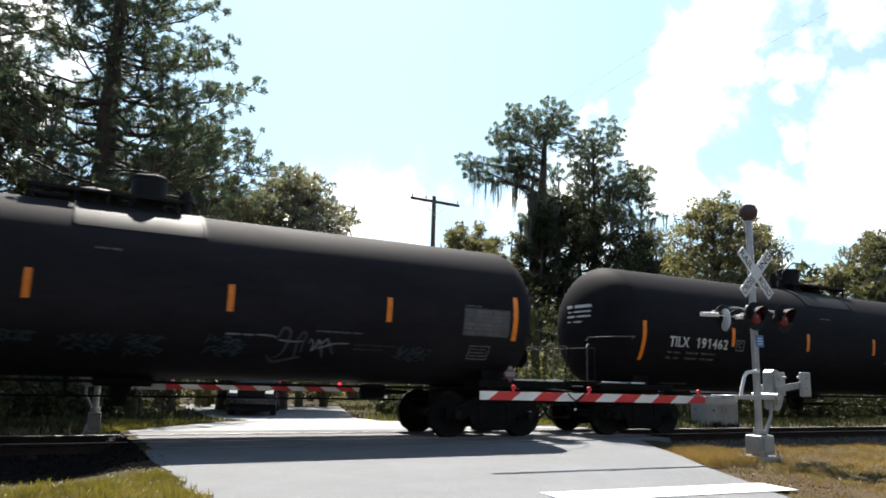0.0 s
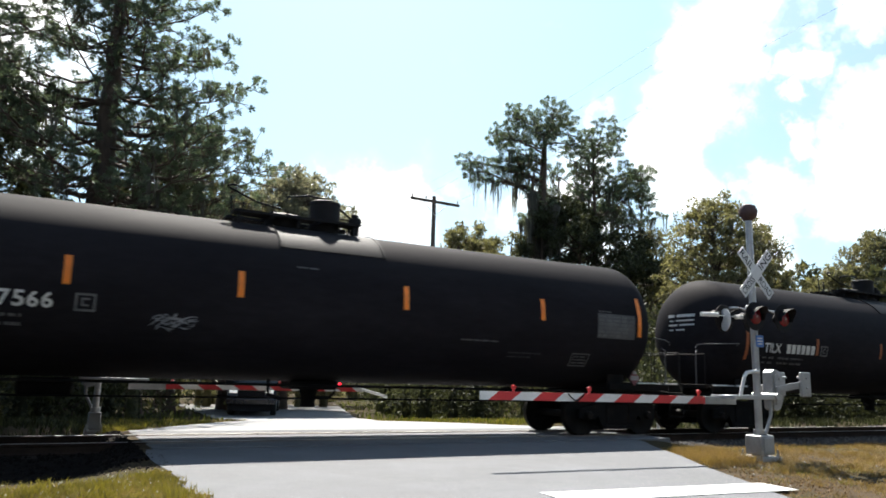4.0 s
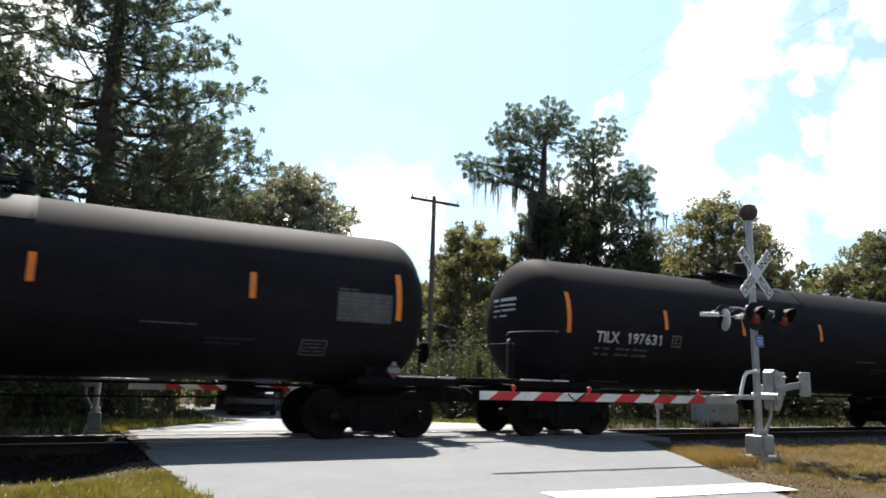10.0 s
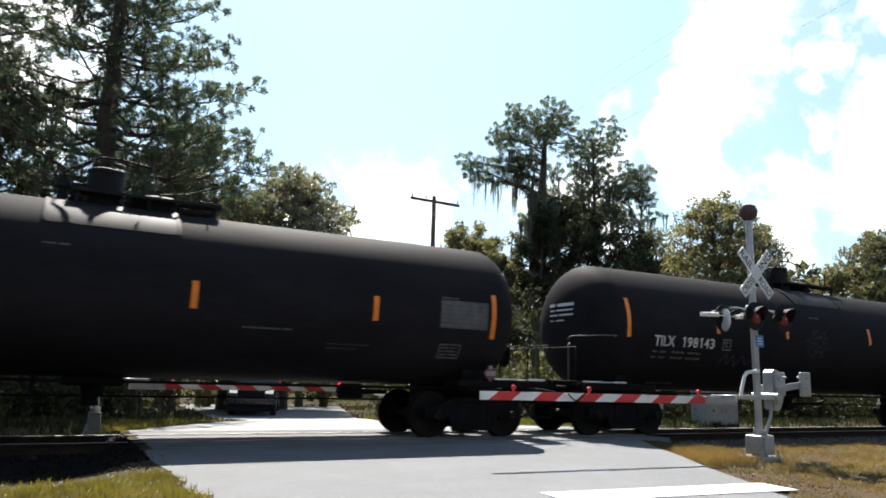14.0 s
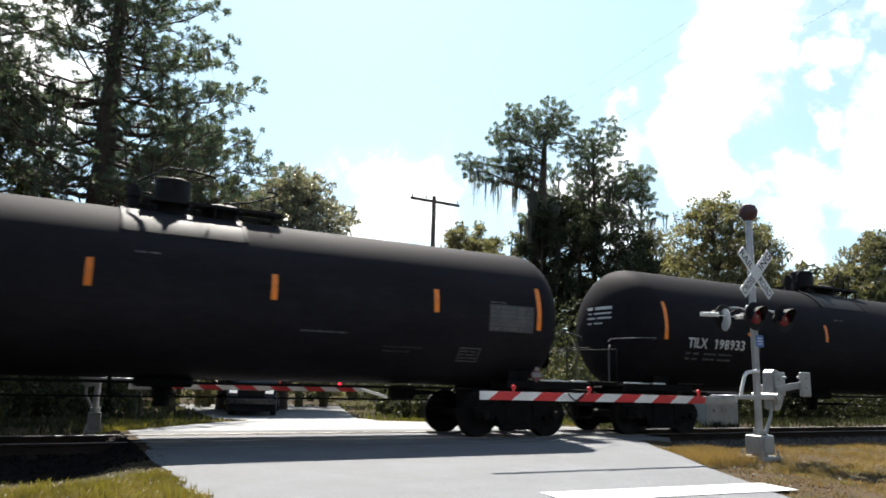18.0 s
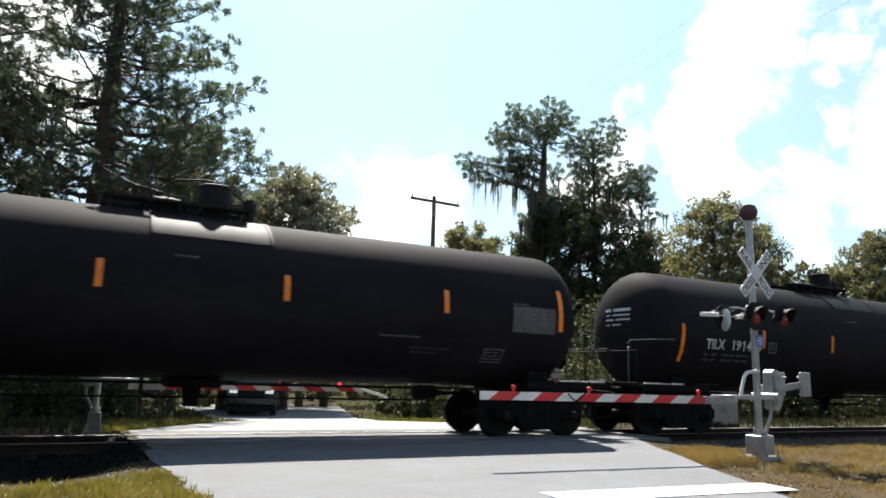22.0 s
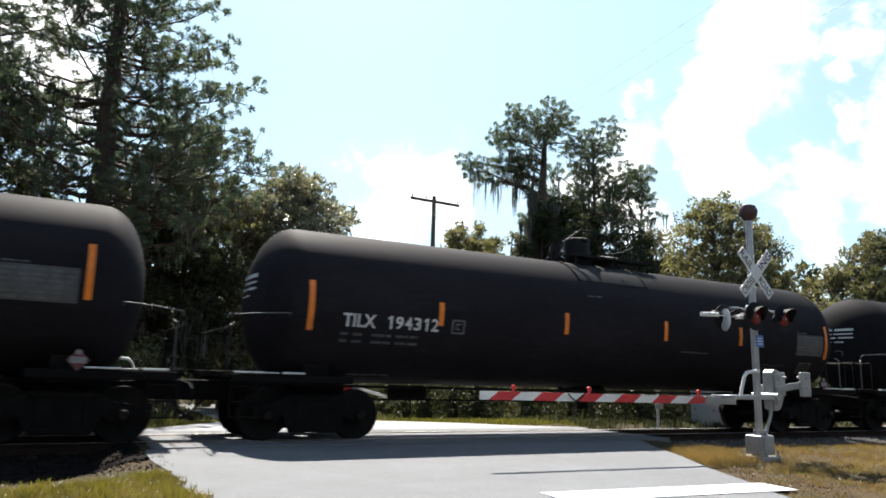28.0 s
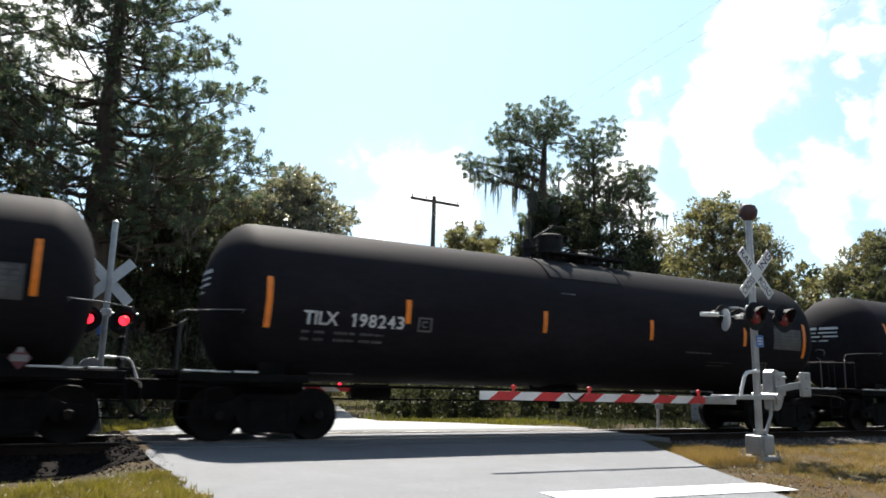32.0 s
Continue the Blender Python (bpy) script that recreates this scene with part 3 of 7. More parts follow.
def tree(kind, x, y, height, spread, seed, label, base=0.3, leaf="oak", limbs=26, each=34, size=0.13, trunk=0.28, moss=0, moss_long=1.6, lean=(0, 0), shape=None, up=0.35):
    g = np.random.default_rng(seed)
    z0 = float(ground_z(x, y)) - 0.05
    root = thing(kind, pose(x, y, z0), label, "tree", "trees behind the track")
    trunk_segs, segs, tips = [], [], []
    p, r = Vector((0, 0, 0)), trunk
    n = max(8, int(height / 1.2))
    spine = [(p.copy(), r * 1.25)]
    for i in range(n):
        p = p + Vector((lean[0] / n + g.normal() * 0.06, lean[1] / n + g.normal() * 0.06, height * 0.94 / n))
        r = trunk * (1 - 0.86 * (i + 1) / n)
        spine.append((p.copy(), r))
    for (a, ra), (b, rb) in zip(spine, spine[1:]):
        trunk_segs.append((*a, ra, *b, rb))
    for i in range(limbs):
        t = base + (0.985 - base) * (i + g.random() * 0.8) / limbs
        k = min(n - 1, int(t * n))
        at = spine[k][0].lerp(spine[k + 1][0], t * n - k)
        u = (t - base) / (1 - base)
        width = shape(u) if shape else math.sin(math.pi * min(1, 0.18 + 0.85 * u)) ** 0.7
        ln = spread * width * g.uniform(0.55, 1.12)
        a = i * 2.4 + g.normal() * 0.4
        limb(segs, tips, g, at, Vector((math.cos(a), math.sin(a), up * g.uniform(0.2, 1.6))).normalized(), max(0.6, ln), max(0.03, trunk * 0.34 * (1 - 0.6 * u)), 1 if ln > 1.2 else 0, 0.25, 0.75)
    tips.append((*spine[-1][0],))
    v, f = tubes(trunk_segs, 10)
    put("trunk", raw_mesh("trunk", v, f, M["bark"], True), root)
    v, f = tubes(segs, 5)
    tagged(put("branchwork", raw_mesh("branchwork", v, f, M["bark"], True), root), kind="stuff")
    c = np.asarray(tips)
    v, f = leaves(c, g.uniform(0.35, 0.75, len(c)), each, size * 0.75, size * 0.5, g)
    tagged(put("crown", raw_mesh("crown", v, f, M[leaf]), root), kind="stuff")
    if moss:
        moss_strands([q for q in tips if q[2] < height * 0.8], g, moss, moss_long, "hanging_moss", root)
    return root


def lobed_tree(kind, x, y, height, lobes, seed, label, leaf="needles", trunk=0.4, tuft=0.34, size=0.19, wide=0.2, each=40, gap=0.85, rise=0.5, moss=0, moss_long=2.0, lean=0.0):
    """A tree whose limbs end in sprays of leaf tufts; lobes are (x, y, z, along, across, high) in metres from its foot."""
    g = np.random.default_rng(seed)
    root = thing(kind, pose(x, y, float(ground_z(x, y)) - 0.05), label, "tree", "trees behind the track")
    n = 14
    spine = [Vector((lean * (i / n) ** 2 + g.normal() * 0.07 * (i > 0), g.normal() * 0.07 * (i > 0), height * 0.95 * i / n)) for i in range(n + 1)]
    rad = [trunk * (1.2 if i == 0 else 1 - 0.84 * i / n) for i in range(n + 1)]
    v, f = tubes([(*spine[i], rad[i], *spine[i + 1], rad[i + 1]) for i in range(n)], 10)
    put("trunk", raw_mesh("trunk", v, f, M["bark"], True), root)
    segs, tufts, under = [], [], []
    for lx, ly, lz, along, across, high in lobes:
        c = Vector((lx, ly, lz))
        dist = math.hypot(lx, ly) + 0.3
        zs = min(max(0.06 * height, lz - rise * dist), height * 0.93)
        k = min(n - 1, int(zs / (height * 0.95) * n))
        at = spine[k].lerp(spine[k + 1], zs / (height * 0.95) * n - k)
        way = Vector((lx - at.x, ly - at.y, 0))
        way = way.normalized() if way.length > 0.2 else Vector((math.cos(seed), math.sin(seed), 0))
        end, mid = c + way * along * 0.75, at.lerp(c, 0.5) + Vector((g.normal() * 0.25, g.normal() * 0.25, 0.1 * dist))
        pts = []
        for i in range(9):
            u = i / 8
            pts.append(at * (1 - u) ** 2 + mid * 2 * u * (1 - u) * 1.0 + end * u * u + Vector(g.normal(size=3)) * 0.05 * (i > 0))
        r0 = min(trunk * 0.42, 0.035 + 0.018 * (dist + along))
        for i in range(8):
            segs.append((*pts[i], r0 * (1 - 0.105 * i), *pts[i + 1], r0 * (1 - 0.105 * (i + 1))))
        under += [(*q,) for q in pts[3:] if q.z < height * 0.88]
        side = Vector((-way.y, way.x, 0))
        cand = g.normal(size=(int(90 * along * across * (0.6 + high)) + 12, 3))
        cand *= g.random((len(cand), 1)) ** 0.36 / np.linalg.norm(cand, axis=1, keepdims=True)
        cand = np.asarray(c) + cand[:, :1] * np.asarray(way) * along + cand[:, 1:2] * np.asarray(side) * across + cand[:, 2:] * np.array([[0, 0, 1.0]]) * high
        kept = np.zeros((0, 3))
        line = np.asarray([tuple(q) for q in pts])
        for q in cand:
            if len(kept) == 0 or np.min(np.sum((kept - q) ** 2, 1)) > (tuft * 2 * gap) ** 2:
                kept = np.vstack([kept, q])
                j = int(np.argmin(np.sum((line - q) ** 2, 1)))
                j = max(2, j - 1)
                e = line[j] + (q - line[j]) * 0.5 + g.normal(size=3) * 0.08
                segs += [(*line[j], 0.022, *e, 0.016), (*e, 0.016, *q, 0.009)]
        tufts.append(kept)
    v, f = tubes(segs, 3)
    tagged(put("branchwork", raw_mesh("branchwork", v, f, M["bark"], True), root), kind="stuff")
    c = np.concatenate(tufts)
    spread = tuft * g.uniform(0.7, 1.3, len(c))
    v, f = puffs(c, spread, each, g, wide) if leaf == "needles" else leaves(c, spread, each, size, size * wide, g, 0.8)
    tagged(put("crown", raw_mesh("crown", v, f, M[leaf]), root), kind="stuff")
    if moss:
        moss_strands(under, g, moss, moss_long, "hanging_moss", root)
    return root


def puffs(centres, radius, each, g, wide=0.08):
    """Needle puffs: blades that radiate from each centre, more of them upwards."""
    n = len(centres) * each
    d = g.normal(size=(n, 3)) * [1, 1, 0.85] + [0, 0, 0.3]
    d /= np.linalg.norm(d, axis=1, keepdims=True) + 1e-9
    w = np.cross(d, g.normal(size=(n, 3)))
    w /= np.linalg.norm(w, axis=1, keepdims=True) + 1e-9
    c, r = np.repeat(centres, each, 0), np.repeat(radius, each)[:, None] * g.uniform(0.7, 1.02, (n, 1))
    w = w * r * wide
    v = np.stack([c + d * r * 0.12 - w, c + d * r * 0.5 + w * 1.2, c + d * r], 1).reshape(-1, 3)
    return v, np.arange(3 * n).reshape(-1, 3)


def pine(kind, x, y, height, limbs, seed, label, trunk=0.4, lean=(0.0, 0.0), puff=0.23, each=34, bare=0.3, dense=1.0, moss=0, moss_long=1.4):
    """A pine: limbs of (height on the stem, azimuth, length, rise), with side shoots that carry clusters of needle puffs."""
    g = np.random.default_rng(seed)
    root = thing(kind, pose(x, y, float(ground_z(x, y)) - 0.05), label, "tree", "trees behind the track")
    n = 18
    spine = [Vector((lean[0] * (i / n) ** 1.4 + g.normal() * 0.05 * (i > 0), lean[1] * (i / n) ** 1.4 + g.normal() * 0.05 * (i > 0), height * 0.97 * i / n)) for i in range(n + 1)]
    rad = [trunk * (1.25 if i == 0 else 1 - 0.88 * i / n) for i in range(n + 1)]
    v, f = tubes([(*spine[i], rad[i], *spine[i + 1], rad[i + 1]) for i in range(n)], 12)
    put("trunk", raw_mesh("trunk", v, f, M["bark"], True), root)
    segs, cs, low = [], [], []
    for z, az, ln, rise in limbs:
        k = min(n - 1, int(z / (height * 0.97) * n))
        at = spine[k].lerp(spine[k + 1], z / (height * 0.97) * n - k)
        way, side, up = Vector((math.cos(az), math.sin(az), 0)), Vector((-math.sin(az), math.cos(az), 0)), Vector((0, 0, 1))
        m = max(4, int(ln / 0.45))
        bow, sag = g.normal() * 0.08 * ln, g.uniform(0.05, 0.22) * ln
        pts = [at + way * ln * (i / m) + side * bow * math.sin(math.pi * i / m) + up * (rise * i / m - sag * math.sin(math.pi * (i / m) ** 0.8)) + Vector(g.normal(size=3)) * 0.05 * (i > 0) for i in range(m + 1)]
        r0 = min(trunk * 0.4, 0.02 + 0.012 * ln)
        for i in range(m):
            segs.append((*pts[i], r0 * (1 - 0.85 * i / m), *pts[i + 1], r0 * (1 - 0.85 * (i + 1) / m)))
        for i in range(1, m + 1):
            t = i / m
            if t < bare:
                continue
            for s in (-1, 1):
                if g.random() > 0.86 * dense:
                    continue
                bl = (0.45 + 0.26 * ln * (1.05 - 0.75 * t)) * g.uniform(0.6, 1.15)
                d = (way * g.uniform(0.3, 0.8) + side * s * 0.8 + up * g.uniform(0.0, 0.55)).normalized()
                e = pts[i] + d * bl
                segs.append((*pts[i], 0.022, *e, 0.012))
                for _ in range(max(2, int(bl * 2.7))):
                    b = pts[i] + d * bl * g.uniform(0.4, 1.02)
                    q = b + Vector(g.normal(size=3)) * 0.17 + up * 0.08
                    segs.append((*b, 0.01, *q, 0.007))
                    cs.append((*q,))
                    low.append((*b,))
        for _ in range(4):
            cs.append((*(pts[-1] + Vector(g.normal(size=3)) * 0.2 + up * 0.06),))
    for _ in range(10):
        cs.append((*(spine[-1] + Vector(g.normal(size=3)) * 0.3),))
    v, f = tubes(segs, 4)
    tagged(put("branchwork", raw_mesh("branchwork", v, f, M["bark"], True), root), kind="stuff")
    c = np.asarray(cs)
    v, f = puffs(c, puff * g.uniform(0.7, 1.25, len(c)), each, g)
    tagged(put("crown", raw_mesh("crown", v, f, M["needles"]), root), kind="stuff")
    if moss:
        moss_strands([q for q in low if q[2] < height * 0.75], g, moss, moss_long, "hanging_moss", root)
    return root


def whorls(g, rows, gap=0.8, count=5):
    """Limbs in tiers up a pine's stem; rows of (height, reach) give the crown's outline."""
    zs, rs = zip(*rows)
    out, z = [], zs[0]
    while z < zs[-1]:
        full = float(np.interp(z, zs, rs))
        a = g.uniform(0, 6.28)
        for i in range(count):
            ln = full * g.uniform(0.66, 1.06)
            out.append((z + g.uniform(-0.5, 0.3), a + i * 6.28 / count + g.normal() * 0.25, max(0.5, ln), ln * g.uniform(0.05, 0.35)))
        z += gap * g.uniform(0.75, 1.25)
    return out


PINE = "tall pine with dark needle tufts behind the track"
OAK = "broad oak with sunlit olive leaves behind the track"
g = np.random.default_rng(5)
OUT = radians(-28.5)                        # along the track, to the side where the crossing lies
crown = whorls(g, ((6.2, 4.4), (8.6, 5.3), (10.0, 4.9), (12.0, 4.7), (13.6, 4.1), (15.2, 2.9), (17.5, 1.9), (19.6, 0.6)), 0.5, 4)
crown += [(8.6, OUT + 0.1, 5.9, 0.3), (7.9, OUT - 0.12, 5.8, 0.5), (9.3, OUT, 4.9, 0.6), (11.6, OUT + 0.15, 4.7, 0.5), (10.4, OUT - 0.2, 4.8, 0.5), (12.8, OUT, 3.9, 0.7), (11.4, OUT + 3.3, 4.6, 0.5),
          (7.2, OUT + 0.05, 5.3, 0.4), (6.6, OUT - 0.2, 5.0, 0.3), (8.2, OUT + 0.32, 5.2, 0.3), (9.7, OUT + 0.2, 5.0, 0.4), (7.6, OUT + 0.2, 4.2, 0.5)]
pine("pine_tree", 1.2, 27.4, 20.2, crown, 11, PINE + " hung with moss", trunk=0.6, lean=(0.1, 0.3), puff=0.205, each=60, bare=0.2, dense=0.88, moss=70, moss_long=0.9)
crown = whorls(g, ((6.4, 4.0), (9.0, 4.6), (12.0, 4.2), (14.5, 3.2), (17.0, 2.0), (18.6, 0.7)), 1.0, 5)
pine("pine_tree", -3.4, 29.6, 19.2, crown, 12, PINE, trunk=0.34, lean=(0.3, 0.0), puff=0.21, each=56, dense=0.88, moss=16, moss_long=1.0)
crown = whorls(g, ((6.0, 3.6), (9.0, 4.0), (12.0, 3.2), (14.6, 1.8), (16.4, 0.6)), 1.1, 5)
pine("pine_tree", 5.2, 37.0, 14.0, [(min(z, 13.2), a, ln * 0.8, r) for z, a, ln, r in crown], 13, PINE, trunk=0.28, puff=0.26, each=56, dense=0.75, moss=20, moss_long=1.6)
DARK = "dense oak, its leaves coloured dark for shade, hung with grey moss"
tree("oak_tree", -2.5, 31.0, 12.6, 4.2, 21, DARK, 0.12, "shade_leaf", 34, 52, 0.13, 0.3, 60, 1.4)
tree("oak_tree", 3.4, 31.0, 10.8, 3.4, 22, DARK, 0.1, "shade_leaf", 40, 60, 0.13, 0.3, 70, 1.6)
tree("oak_tree", 4.9, 32.2, 11.6, 1.9, 26, DARK, 0.1, "shade_leaf", 34, 64, 0.13, 0.24, 40, 1.6)
tree("oak_tree", -9.0, 33.0, 11.0, 5.0, 23, DARK, 0.12, "shade_leaf", 30, 40, 0.14, 0.3, 20)


def dome(g, r, z0, z1, n):
    """Lobes filling a rounded crown."""
    out = []
    for i in range(n):
        u = (i + 0.5) / n
        a, k = i * 2.4, math.sqrt(max(0.05, 1 - (2 * u - 0.85) ** 2 * 0.7))
        d = r * 0.66 * k * (0.45 + 0.55 * g.random() ** 0.5) * (0.5 if u > 0.9 else 1)
        out.append((d * math.cos(a), d * math.sin(a), z0 + (z1 - z0) * u * 0.93, r * 0.36, r * 0.36, 0.75))
    return out


lobed_tree("magnolia_tree", 10.5, 35.0, 12.1, dome(g, 4.0, 2.4, 12.1, 42), 24, "rounded broadleaf tree with small grey-green leaves", "grey_leaf", 0.24, 0.3, 0.1, 0.55, 34, 0.8, 0.7)
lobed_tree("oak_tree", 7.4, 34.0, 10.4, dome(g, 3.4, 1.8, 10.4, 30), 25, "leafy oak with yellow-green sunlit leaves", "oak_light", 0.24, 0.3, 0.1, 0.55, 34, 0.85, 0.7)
# the gap along the road, and the trees past it
SHRUB = "young yellow-green roadside tree in sunlight"
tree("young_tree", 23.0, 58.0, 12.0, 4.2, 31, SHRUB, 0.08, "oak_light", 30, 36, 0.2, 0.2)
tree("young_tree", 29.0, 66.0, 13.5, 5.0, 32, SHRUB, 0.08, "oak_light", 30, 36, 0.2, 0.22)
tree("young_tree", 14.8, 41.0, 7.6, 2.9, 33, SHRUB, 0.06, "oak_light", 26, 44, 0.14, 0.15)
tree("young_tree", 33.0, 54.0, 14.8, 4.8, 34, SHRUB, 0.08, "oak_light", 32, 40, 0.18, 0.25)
def lobes_of(rows):
    """Lobes of a crown from rows of (x, z, half width, half height), set at changing depths."""
    return [(x, 0.9 * math.sin(7.1 * x + 3.3 * z), z - 0.7, max(0.55, 1.12 * w), max(0.7, w), 1.12 * h) for x, z, w, h in rows]


top = [(-2.8, 22.5, 1.0, 1.0), (-1.3, 22.8, 1.2, 1.0), (0.4, 23.4, 1.4, 1.1), (2.1, 23.2, 1.2, 0.9), (3.3, 23.6, 0.7, 0.5), (-3.9, 20.9, 1.1, 0.9), (-2.4, 21.1, 1.4, 0.8), (-0.5, 21.4, 1.6, 1.0), (1.4, 22.3, 1.1, 0.8), (-3.1, 19.8, 0.7, 0.5),
       (-1.3, 19.9, 0.9, 0.5), (-3.0, 19.0, 1.2, 0.5), (-1.3, 19.0, 1.1, 0.6), (-5.9, 18.8, 1.0, 0.7), (-6.5, 17.8, 0.7, 0.5), (-5.4, 17.6, 1.0, 0.6), (-4.5, 17.2, 0.8, 0.3), (4.1, 22.5, 0.9, 0.7), (3.2, 21.6, 0.9, 0.5), (-0.2, 19.7, 1.0, 0.6), (-4.6, 18.5, 1.1, 0.6), (-3.2, 18.1, 1.0, 0.5), (-1.9, 18.2, 0.9, 0.5)]
lobed_tree("cypress_tree", 32.9, 45.0, 22.8, lobes_of(top), 41, "tall flat-topped cypress hung with long grey moss", trunk=0.95, tuft=0.32, wide=0.08, each=64, gap=0.78, rise=0.14, moss=24, moss_long=3.2, lean=0.6)
side = [(0.2, 22.9, 0.5, 0.9), (1.3, 22.7, 0.5, 1.1), (2.7, 22.7, 0.6, 0.9), (3.4, 22.8, 0.4, 0.8), (-0.9, 21.6, 1.0, 0.6), (0.6, 21.1, 1.5, 0.8), (2.2, 21.3, 1.0, 0.6), (-1.3, 20.3, 1.1, 0.6), (-0.3, 19.2, 1.8, 0.7), (1.6, 19.4, 1.1, 0.6),
        (-2.4, 20.5, 0.9, 0.5), (-3.5, 18.9, 0.8, 0.3), (-0.3, 17.9, 1.4, 0.5), (1.2, 17.7, 1.3, 0.6), (2.6, 18.5, 1.2, 0.6), (2.8, 16.9, 1.3, 0.6), (1.3, 16.2, 1.3, 0.6), (3.8, 17.6, 1.0, 0.5), (3.0, 15.2, 1.4, 0.7), (3.4, 19.8, 0.9, 0.5)]
lobed_tree("cypress_tree", 38.4, 45.0, 22.6, lobes_of([(x, z + 0.6, w, h) for x, z, w, h in side]), 42, "leafy cypress with thin grey moss", trunk=0.36, tuft=0.34, wide=0.08, each=64, gap=0.76, rise=0.7, moss=44, moss_long=2.4)
low = [(-0.7, 19.9, 1.5, 0.6), (0.6, 20.0, 1.0, 0.6), (-1.7, 18.4, 1.5, 0.5), (1.1, 18.8, 0.9, 0.4), (-3.3, 17.9, 1.1, 0.5), (-0.4, 17.6, 1.0, 0.4), (-2.0, 16.4, 1.3, 0.5), (0.8, 16.6, 1.0, 0.4)]
lobed_tree("cypress_tree", 43.6, 45.0, 19.6, lobes_of(low), 50, "slender cypress with flat sprays of needles", trunk=0.3, tuft=0.34, wide=0.08, each=60, gap=0.72, rise=0.6, moss=12, moss_long=1.8)
between = [(0.4, 19.0, 0.9, 0.4), (-1.0, 17.4, 1.0, 0.5), (1.3, 17.4, 1.1, 0.5), (2.6, 18.2, 0.9, 0.4), (0.0, 15.9, 1.4, 0.7), (-1.6, 15.2, 1.3, 0.7), (1.6, 15.6, 1.4, 0.7), (3.2, 16.2, 1.3, 0.6), (4.6, 16.6, 1.2, 0.5),
           (-0.6, 14.0, 1.5, 0.7), (1.2, 13.8, 1.5, 0.7), (3.0, 14.2, 1.5, 0.7), (4.8, 14.6, 1.4, 0.6)]
lobed_tree("cypress_tree", 35.2, 45.6, 19.0, lobes_of(between), 43, "slender cypress draped with grey moss", trunk=0.4, tuft=0.34, wide=0.08, each=56, gap=0.7, rise=0.6, moss=150, moss_long=2.4)
stem = [(-0.6, 18.4, 0.8, 0.4), (0.7, 17.8, 0.8, 0.4), (-0.8, 16.4, 0.8, 0.5), (0.5, 15.6, 1.0, 0.5), (-0.6, 14.4, 1.0, 0.6), (0.6, 13.6, 1.1, 0.6)]
lobed_tree("cypress_tree", 31.9, 44.4, 18.8, lobes_of(stem), 44, "narrow cypress stem wrapped in grey moss", trunk=0.5, tuft=0.32, wide=0.08, each=50, gap=0.8, rise=0.5, moss=110, moss_long=2.6)
lobed_tree("oak_tree", 44.6, 45.0, 15.4, dome(g, 3.2, 4.0, 15.4, 26), 45, OAK, "oak", 0.35, 0.4, 0.14, 0.55, 34, 0.85, 0.7, 10)
tree("oak_tree", 36.0, 43.5, 16.4, 5.8, 43, DARK, 0.1, "shade_leaf", 42, 48, 0.17, 0.4, 60, 2.0)
tree("oak_tree", 41.4, 43.0, 14.8, 4.8, 47, DARK, 0.1, "shade_leaf", 36, 46, 0.17, 0.34, 40, 2.0)
tree("oak_tree", 32.2, 43.5, 15.6, 3.0, 46, DARK, 0.1, "shade_leaf", 30, 46, 0.17, 0.3, 40, 2.0)
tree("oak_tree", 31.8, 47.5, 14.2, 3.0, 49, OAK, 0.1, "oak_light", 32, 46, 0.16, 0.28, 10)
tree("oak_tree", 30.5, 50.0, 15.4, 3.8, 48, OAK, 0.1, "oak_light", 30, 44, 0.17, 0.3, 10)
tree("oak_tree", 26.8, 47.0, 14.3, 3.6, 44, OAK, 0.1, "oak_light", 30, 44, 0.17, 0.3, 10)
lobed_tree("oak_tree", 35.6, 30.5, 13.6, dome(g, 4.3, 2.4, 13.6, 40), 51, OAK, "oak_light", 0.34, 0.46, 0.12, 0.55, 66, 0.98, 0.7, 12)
lobed_tree("oak_tree", 40.2, 31.5, 12.2, dome(g, 4.0, 2.0, 12.2, 36), 52, OAK, "oak", 0.3, 0.46, 0.12, 0.55, 66, 0.98, 0.7, 12)
tree("oak_tree", 47.0, 34.0, 9.8, 4.4, 53, OAK, 0.12, "oak", 36, 44, 0.16, 0.3, 10)
lobed_tree("oak_tree", 70.6, 41.0, 17.2, dome(g, 4.2, 9.0, 17.2, 30), 54, "round-headed oak standing above the far wood", "oak", 0.4, 0.45, 0.16, 0.55, 34, 0.85, 0.7)
tree("oak_tree", 58.0, 37.0, 12.2, 5.6, 55, OAK, 0.12, "oak", 34, 42, 0.19, 0.3)
tree("oak_tree", 79.0, 40.0, 15.0, 6.5, 56, OAK, 0.12, "oak_light", 34, 42, 0.21, 0.3)
tree("oak_tree", 48.0, 50.0, 13.0, 5.6, 57, OAK, 0.12, "oak", 34, 42, 0.19, 0.35)
tree("oak_tree", 24.5, 36.0, 6.0, 3.4, 58, "low thicket tree coloured dark for shade beside the road", 0.06, "shade_leaf", 28, 40, 0.14, 0.2)


